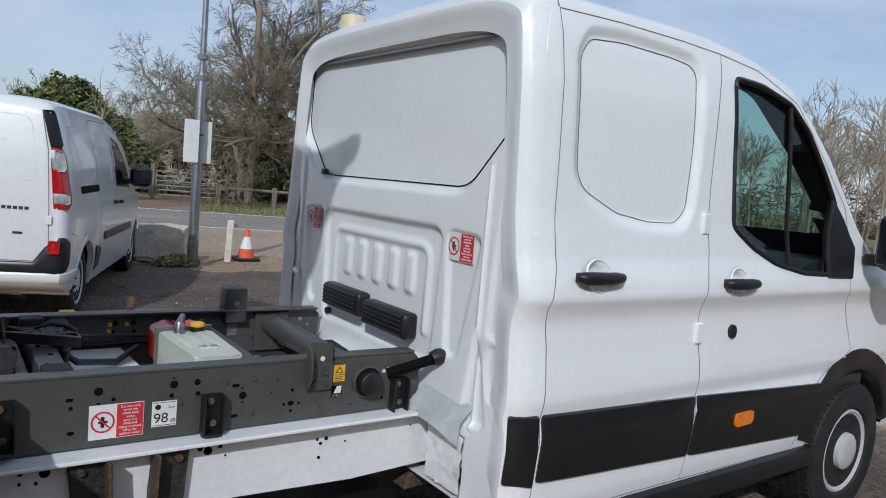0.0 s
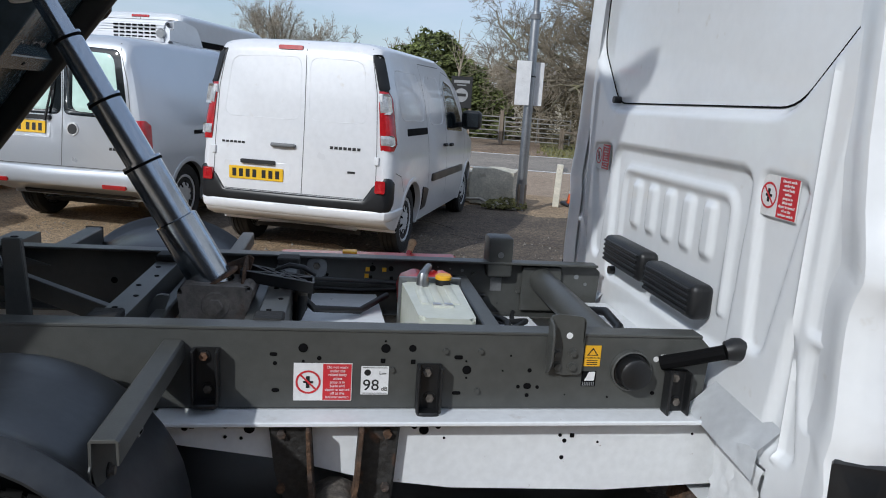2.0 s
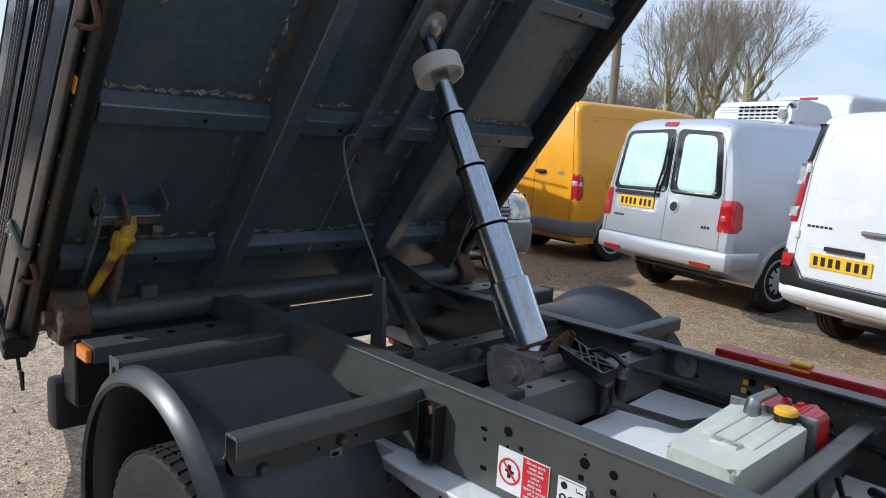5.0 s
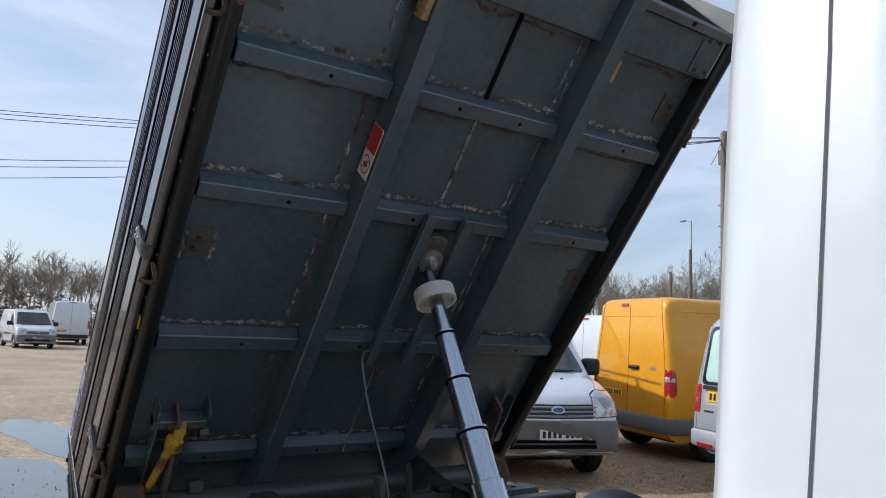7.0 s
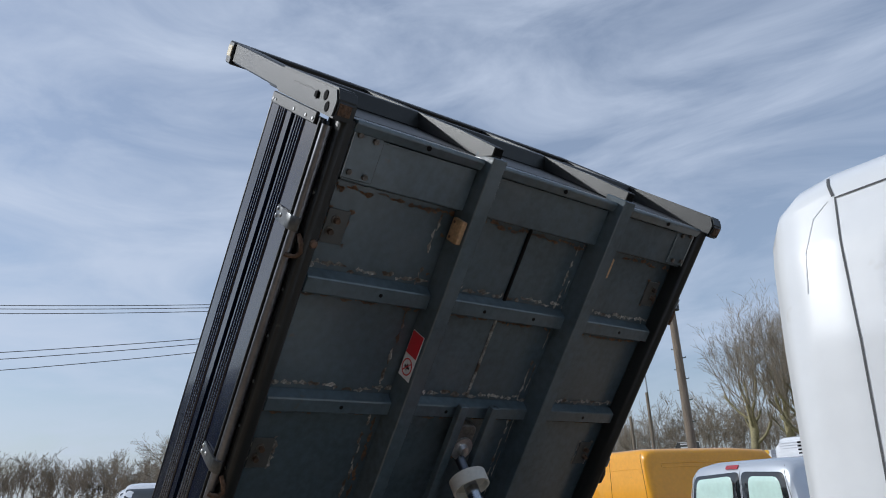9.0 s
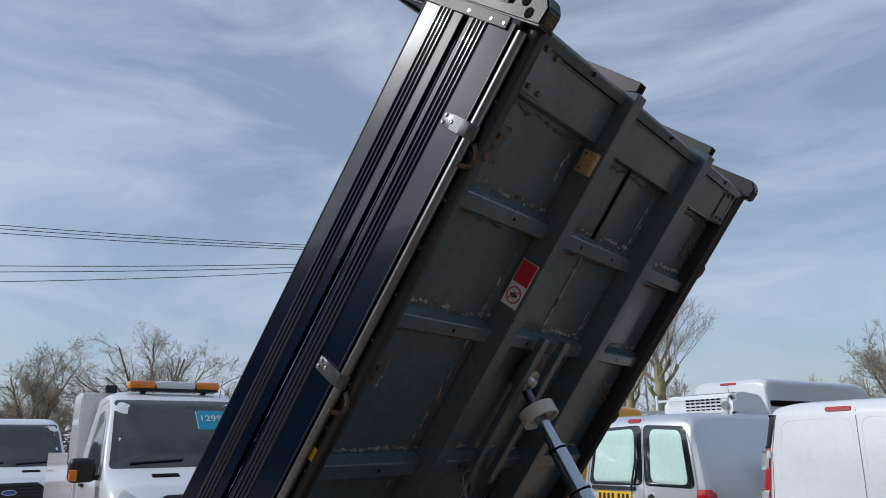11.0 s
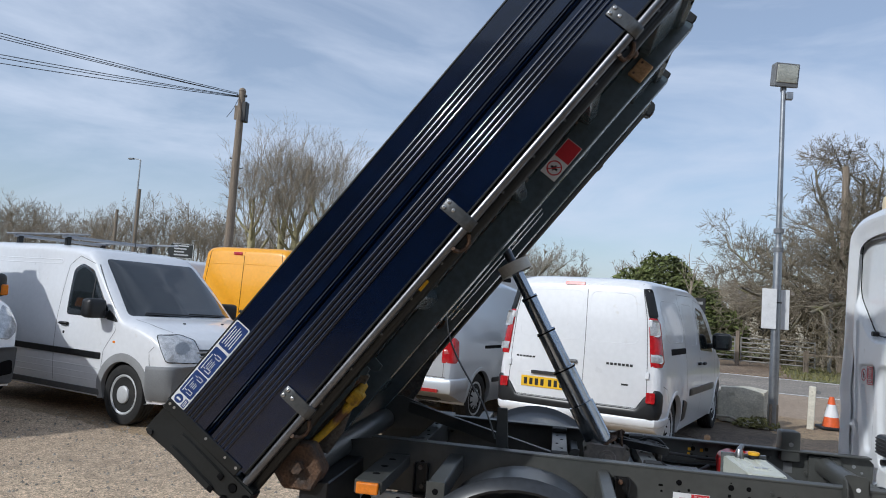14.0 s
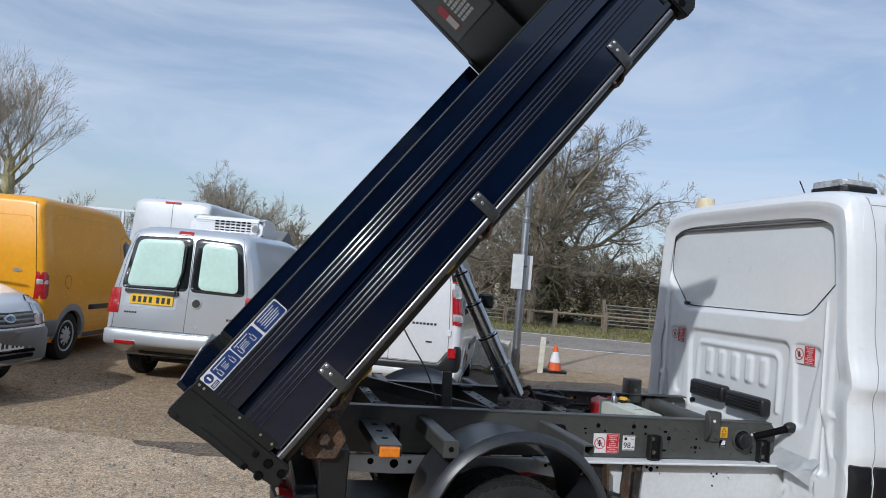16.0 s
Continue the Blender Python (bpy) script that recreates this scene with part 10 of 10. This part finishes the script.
OAK = [(5, 0.10, 19, 69, 1.88, 0.0), (9, 0.30, 15, 60, 0.40, 0.02), (6, 0.34, 10, 55, 0.52, 0.03), (3, 0.26, 7, 42, 0.55, 0.06), (2, 0.3, 0, 40, 0.5, 0.0)]
ROUND = [(5, 0.10, 11, 58, 1.6, 0.0), (7, 0.20, 10, 46, 0.46, 0.035), (5, 0.24, 8, 46, 0.52, 0.03), (3, 0.26, 5, 44, 0.55, 0.03), (2, 0.3, 0, 40, 0.5, 0.0)]
DOME = [(4, 0.06, 15, 56, 2.35, 0.0), (7, 0.15, 11, 42, 0.46, 0.02), (5, 0.22, 8, 46, 0.52, 0.02), (3, 0.26, 6, 44, 0.6, 0.03), (2, 0.3, 0, 40, 0.5, 0.0)]
UPR = [(6, 0.06, 9, 34, 0.62, 0.05), (6, 0.14, 8, 36, 0.55, 0.09), (5, 0.18, 7, 36, 0.58, 0.07), (3, 0.2, 5, 36, 0.6, 0.05), (2, 0.2, 0, 36, 0.5, 0.0)]
bare_tree("oak_tree", pose(10.6, 28.8, 0, 0, 0, 20), "large spreading bare oak beyond the road", 3.7, 0.55, 11, OAK, None, mat("oak_twigs", (0.215, 0.18, 0.13), 0.95, var=0.3, scale=1.5, fine=12))
def pollard(x, y, turn, height, r, seed):
    """A mossy trunk, cut boughs with knobs, and fans of fine upright shoots."""
    rnd = random.Random(seed)
    lay = [Sticks(), Sticks(), Sticks(), Sticks(), Sticks()]
    pts = [Vector((0.10 * math.sin(1.3 * k + seed), 0.08 * math.cos(1.7 * k), -0.1 + k * height / 5)) for k in range(6)]
    lay[0].add(pts, [r * 1.25, r, r * 0.92, r * 0.86, r * 0.8, r * 0.62], 12)
    shoots = [(4, 0.07, 7, 30, 0.50, 0.035), (3, 0.12, 5, 34, 0.55, 0.05), (2, 0.12, 0, 30, 0.5, 0.0)]
    for k in range(8):
        h = height * (0.66 + 0.34 * (k / 7) ** 0.7)
        i = min(int(h / height * 5), 4)
        p = pts[i].lerp(pts[i + 1], h / height * 5 - i)
        a = 2.4 * k + rnd.uniform(-0.3, 0.3)
        lean = rnd.uniform(0.35, 0.60) if k > 4 else rnd.uniform(0.9, 1.25)
        d = Vector((math.cos(a) * math.sin(lean), math.sin(a) * math.sin(lean), math.cos(lean)))
        bough, q, rb = [p.copy()], p.copy(), r * rnd.uniform(0.28, 0.44)
        n = 5
        long = rnd.uniform(1.0, 1.9)
        for j in range(n):
            d = (d + Vector((rnd.uniform(-0.15, 0.15), rnd.uniform(-0.15, 0.15), 0.13))).normalized()
            q = q + d * long / n
            bough.append(q.copy())
        lay[1].add(bough, [rb, rb * 0.86, rb * 0.76, rb * 0.68, rb * 0.66, rb * 0.88], 8)
        lay[1].add([bough[-1], bough[-1] + d * 0.16], [rb * 0.9, rb * 0.3], 8)
        for m in range(8):
            at = bough[rnd.choice((1, 2, 3, 4, 5, 5, 5))]
            b, sp = rnd.uniform(0, 6.283), rnd.uniform(0.05, 1.15)
            nd = (Vector((math.cos(b) * math.sin(sp), math.sin(b) * math.sin(sp), math.cos(sp))) + 0.35 * d).normalized()
            grow([lay[2], lay[3], lay[4]], rnd, at, nd, rnd.uniform(2.0, 3.5) * (1.1 - 0.30 * sp), rnd.uniform(0.012, 0.024), 0, shoots, 0.0042)
    t = thing("pollard_tree", pose(x, y, 0, 0, 0, turn), "bare pollarded tree with mossy trunk", "tree", "bare trees")
    for nm, ly, mt in (("trunk", lay[0], MOSSBARK), ("limb", lay[1], MOSSBARK), ("branch", lay[2], TWIG), ("crown", lay[3], TWIG), ("twig", lay[4], TWIG)):
        ob = new(nm, ly.mesh(nm, mt, nm != "twig"))
        ob.parent = t


for x, y, turn, h, r, sd in ((-18.9, 33.0, 10, 5.4, 0.25, 21), (-17.4, 33.9, 130, 5.8, 0.24, 24), (-16.4, 33.2, 70, 5.2, 0.26, 27), (-14.6, 32.8, 250, 5.6, 0.34, 23)):
    pollard(x, y, turn, h, r, sd)
bare_tree("field_tree", pose(-4.8, 41.5, 0) @ Matrix.Diagonal((0.8, 0.8, 0.95, 1)), "round bare tree in the field", 2.4, 0.36, 31, DOME)
bare_tree("field_tree", pose(-48.5, 24.2, 0), "broad round bare tree by the far hedge", 4.2, 0.34, 37, ROUND)
bare_tree("field_tree", pose(-51.0, 17.5, 0), "broad round bare tree by the far hedge", 3.6, 0.30, 39, ROUND)
bare_tree("field_tree", pose(-36.0, 18.5, 0), "bare tree by the far hedge", 3.6, 0.28, 33, UPR)
bare_tree("field_tree", pose(-38.5, 12.5, 0), "bare tree by the far hedge", 3.4, 0.26, 35, UPR)
bare_tree("thin_tree", pose(3.4, 27.2, 0), "thin bare young tree before the conifers", 3.4, 0.06, 41, [(5, 0.06, 7, 30, 0.5, 0.05), (4, 0.1, 5, 30, 0.5, 0.05), (3, 0.12, 0, 30, 0.5, 0.0)], TWIG)
bare_tree("hedge_tree", pose(22, 34, 0), "bare tree beyond the cab", 4.4, 0.3, 43, UPR)
bare_tree("hedge_tree", pose(40, 36, 0), "bare tree beyond the cab", 4.6, 0.3, 45, UPR)
bare_tree("hedge_tree", pose(46, 22, 0), "bare tree beyond the cab", 4.2, 0.3, 47, UPR)


def leaf_mass(name, lumps, count, size, material, label, category, seed, kind="stuff", zmin=0.0, slim=0.45):
    """Many small leaf sprays filling uneven lumps (x, y, z, rx, ry, rz)."""
    rnd = random.Random(seed)
    verts, faces = [], []
    total = sum(l[3] * l[5] for l in lumps)
    for cx, cy, cz, rx, ry, rz in lumps:
        for _ in range(int(count * rx * rz / total)):
            while True:
                u = Vector((rnd.uniform(-1, 1), rnd.uniform(-1, 1), rnd.uniform(-1, 1)))
                if 0.2 < u.length < 1:
                    break
            u = u.normalized() * (u.length ** 0.35) * (1 + 0.16 * noise.noise(u * 2.7 + Vector((cx, cy, seed))))
            c = Vector((cx + u.x * rx, cy + u.y * ry, max(zmin + 0.05, cz + u.z * rz)))
            a = Vector((rnd.gauss(0, 1), rnd.gauss(0, 1), rnd.gauss(0, 0.7))).normalized()
            b = a.orthogonal().normalized()
            s = size * rnd.uniform(0.5, 1.3)
            i = len(verts)
            tilt = a.cross(b) * s * 0.25
            verts += [c - a * s, c + b * s * slim + tilt, c + a * s, c - b * s * slim + tilt]
            faces += [(i, i + 1, i + 2), (i, i + 2, i + 3)]
    me = bpy.data.meshes.new(name)
    me.from_pydata([tuple(v) for v in verts], [], faces)
    me.materials.append(material)
    return tagged(new(name, me), label, category, kind=kind)


rnd = random.Random(8)
leaf_mass("conifer_hedge", [(1.6, 31.5, 1.6, 1.5, 1.3, 2.2), (3.0, 31, 2.2, 1.6, 1.4, 2.5), (4.3, 30.5, 1.4, 1.5, 1.2, 2.0), (5.4, 30, 0.8, 1.2, 1.0, 1.5)], 16000, 0.16, LEAF, "dark green rounded conifers", "shrubs", 3)
leaf_mass("ivy", [(10.6, 28.6, 1.6, 0.9, 0.9, 1.7), (10.9, 28.4, 3.0, 0.8, 0.8, 1.4)], 5000, 0.10, mat("ivy_leaf", (0.11, 0.11, 0.05), 0.7, var=0.4, rand=0.5, island=True), "ivy clothing the oak trunk", "ivy", 5)
leaf_mass("bramble_hedge", [(5 + 2.0 * k + rnd.uniform(-0.5, 0.5), 32.5 - 0.55 * k + rnd.uniform(-1, 1), 1.1, 1.7, 1.3, rnd.uniform(1.2, 2.6)) for k in range(14)], 42000, 0.15, BRAMBLE, "brown winter hedge and brambles", "hedge", 7, slim=0.14)
leaf_mass("bramble_hedge", [(-30 + 2.6 * k + rnd.uniform(-0.5, 0.5), 39 + rnd.uniform(-1.5, 1.5), 0.6, 2.0, 1.4, rnd.uniform(0.8, 1.5)) for k in range(13)], 24000, 0.16, BRAMBLE, "low brown winter hedge", "hedge", 9, slim=0.14)
# undergrowth of thin bare stems and far woods
def thicket(name, spots, label, h0, h1, seed, material, spec, low=None):
    rnd = random.Random(seed)
    st = Sticks()
    for x, y in spots:
        grow([st], rnd, Vector((x, y, -0.05)), Vector((rnd.uniform(-0.1, 0.1), rnd.uniform(-0.1, 0.1), 1)).normalized(), rnd.uniform(h0, h1) * (low(x, y) if low else 1.0), 0.011 * h1 ** 0.9, 0, spec, 0.010)
    return tagged(new(name, st.mesh(name, material)), label, "woodland", kind="stuff")


WOODSP = [(4, 0.05, 9, 30, 0.50, 0.04), (3, 0.14, 6, 34, 0.55, 0.08), (2, 0.18, 3, 38, 0.6, 0.05), (1, 0.2, 0, 36, 0.5, 0.0)]
FARSP = [(4, 0.06, 9, 32, 0.50, 0.04), (4, 0.14, 6, 36, 0.6, 0.08), (3, 0.2, 4, 38, 0.6, 0.05), (1, 0.2, 0, 36, 0.5, 0.0)]
rnd = random.Random(17)
spots = []
for k in range(330):
    az = radians(-97 + 73 * (k + rnd.random()) / 330)
    d = rnd.uniform(62, 84)
    spots.append((d * math.sin(az) - 1, d * math.cos(az) - 2))
thicket("far_woods", spots, "bare far woodland along the horizon", 4.6, 7.0, 18, TWIG_FAR, WOODSP, lambda x, y: float(np.interp(math.degrees(math.atan2(x, y)), [-70, -42, -33], [0.72, 0.84, 1.0])))
spots = []
for k in range(60):
    az = radians(rnd.uniform(-24, 75))
    d = rnd.uniform(42, 66)
    spots.append((d * math.sin(az) - 1, d * math.cos(az) - 2))
thicket("back_woods", spots, "bare woodland beyond the hedges", 3.0, 4.2, 19, TWIG_FAR, FARSP)
spots = []
for k in range(46):
    az, d = radians(rnd.uniform(36, 78)), rnd.uniform(30, 44)
    spots.append((d * math.sin(az), d * math.cos(az) - 2))
thicket("side_woods", spots, "bare trees along the lane beyond the cab", 3.4, 5.2, 27, TWIG, FARSP)
spots = [(4 + 26 * rnd.random(), 31.5 - 0.2 * rnd.random() + rnd.uniform(-2, 2)) for _ in range(50)]
thicket("hedge_stems", spots, "tangled bare hedge stems", 1.6, 2.8, 20, TWIG, FARSP)
# dense low band that closes the view under the far trees
leaf_mass("far_scrub", [(70 * math.sin(radians(-98 + 4.0 * k)), 70 * math.cos(radians(-98 + 4.0 * k)), 0.5, 3.6, 3.6, rnd.uniform(3.4, 5.0) * float(np.interp(-98 + 4.0 * k, [-70, -42, -33], [0.80, 0.88, 1.0]))) for k in range(44)], 60000, 0.40, mat("far_scrub", (0.25, 0.21, 0.15), 0.95, var=0.3, scale=0.2, fine=3, rand=0.4, island=True), "brown scrub at the foot of the far woods", "scrub", 12, slim=0.10)
# grass tufts on the verge
rnd = random.Random(23)
verts, faces = [], []
for _ in range(9000):
    p = yard_at(rnd.uniform(-14, 34), rnd.uniform(20.9, 27.5))
    if -6.0 < p.dot(gx) < -1.0:
        continue
    h = rnd.uniform(0.05, 0.16)
    a = rnd.uniform(0, 6.28)
    w = rnd.uniform(0.02, 0.05)
    i = len(verts)
    verts += [(p.x - w * math.cos(a), p.y - w * math.sin(a), 0.01), (p.x + w * math.cos(a), p.y + w * math.sin(a), 0.01), (p.x + rnd.uniform(-0.05, 0.05), p.y + rnd.uniform(-0.05, 0.05), h)]
    faces.append((i, i + 1, i + 2))
me = bpy.data.meshes.new("verge_grass")
me.from_pydata(verts, [], faces)
me.materials.append(GRASS)
tagged(new("verge_grass", me), "rough green and straw grass on the verge", "grass", kind="stuff")
leaf_mass("weeds", [(1.35, 8.0, 0.05, 0.35, 0.12, 0.12)], 250, 0.05, GRASS, "small weeds at the foot of the post", "weeds", 31)
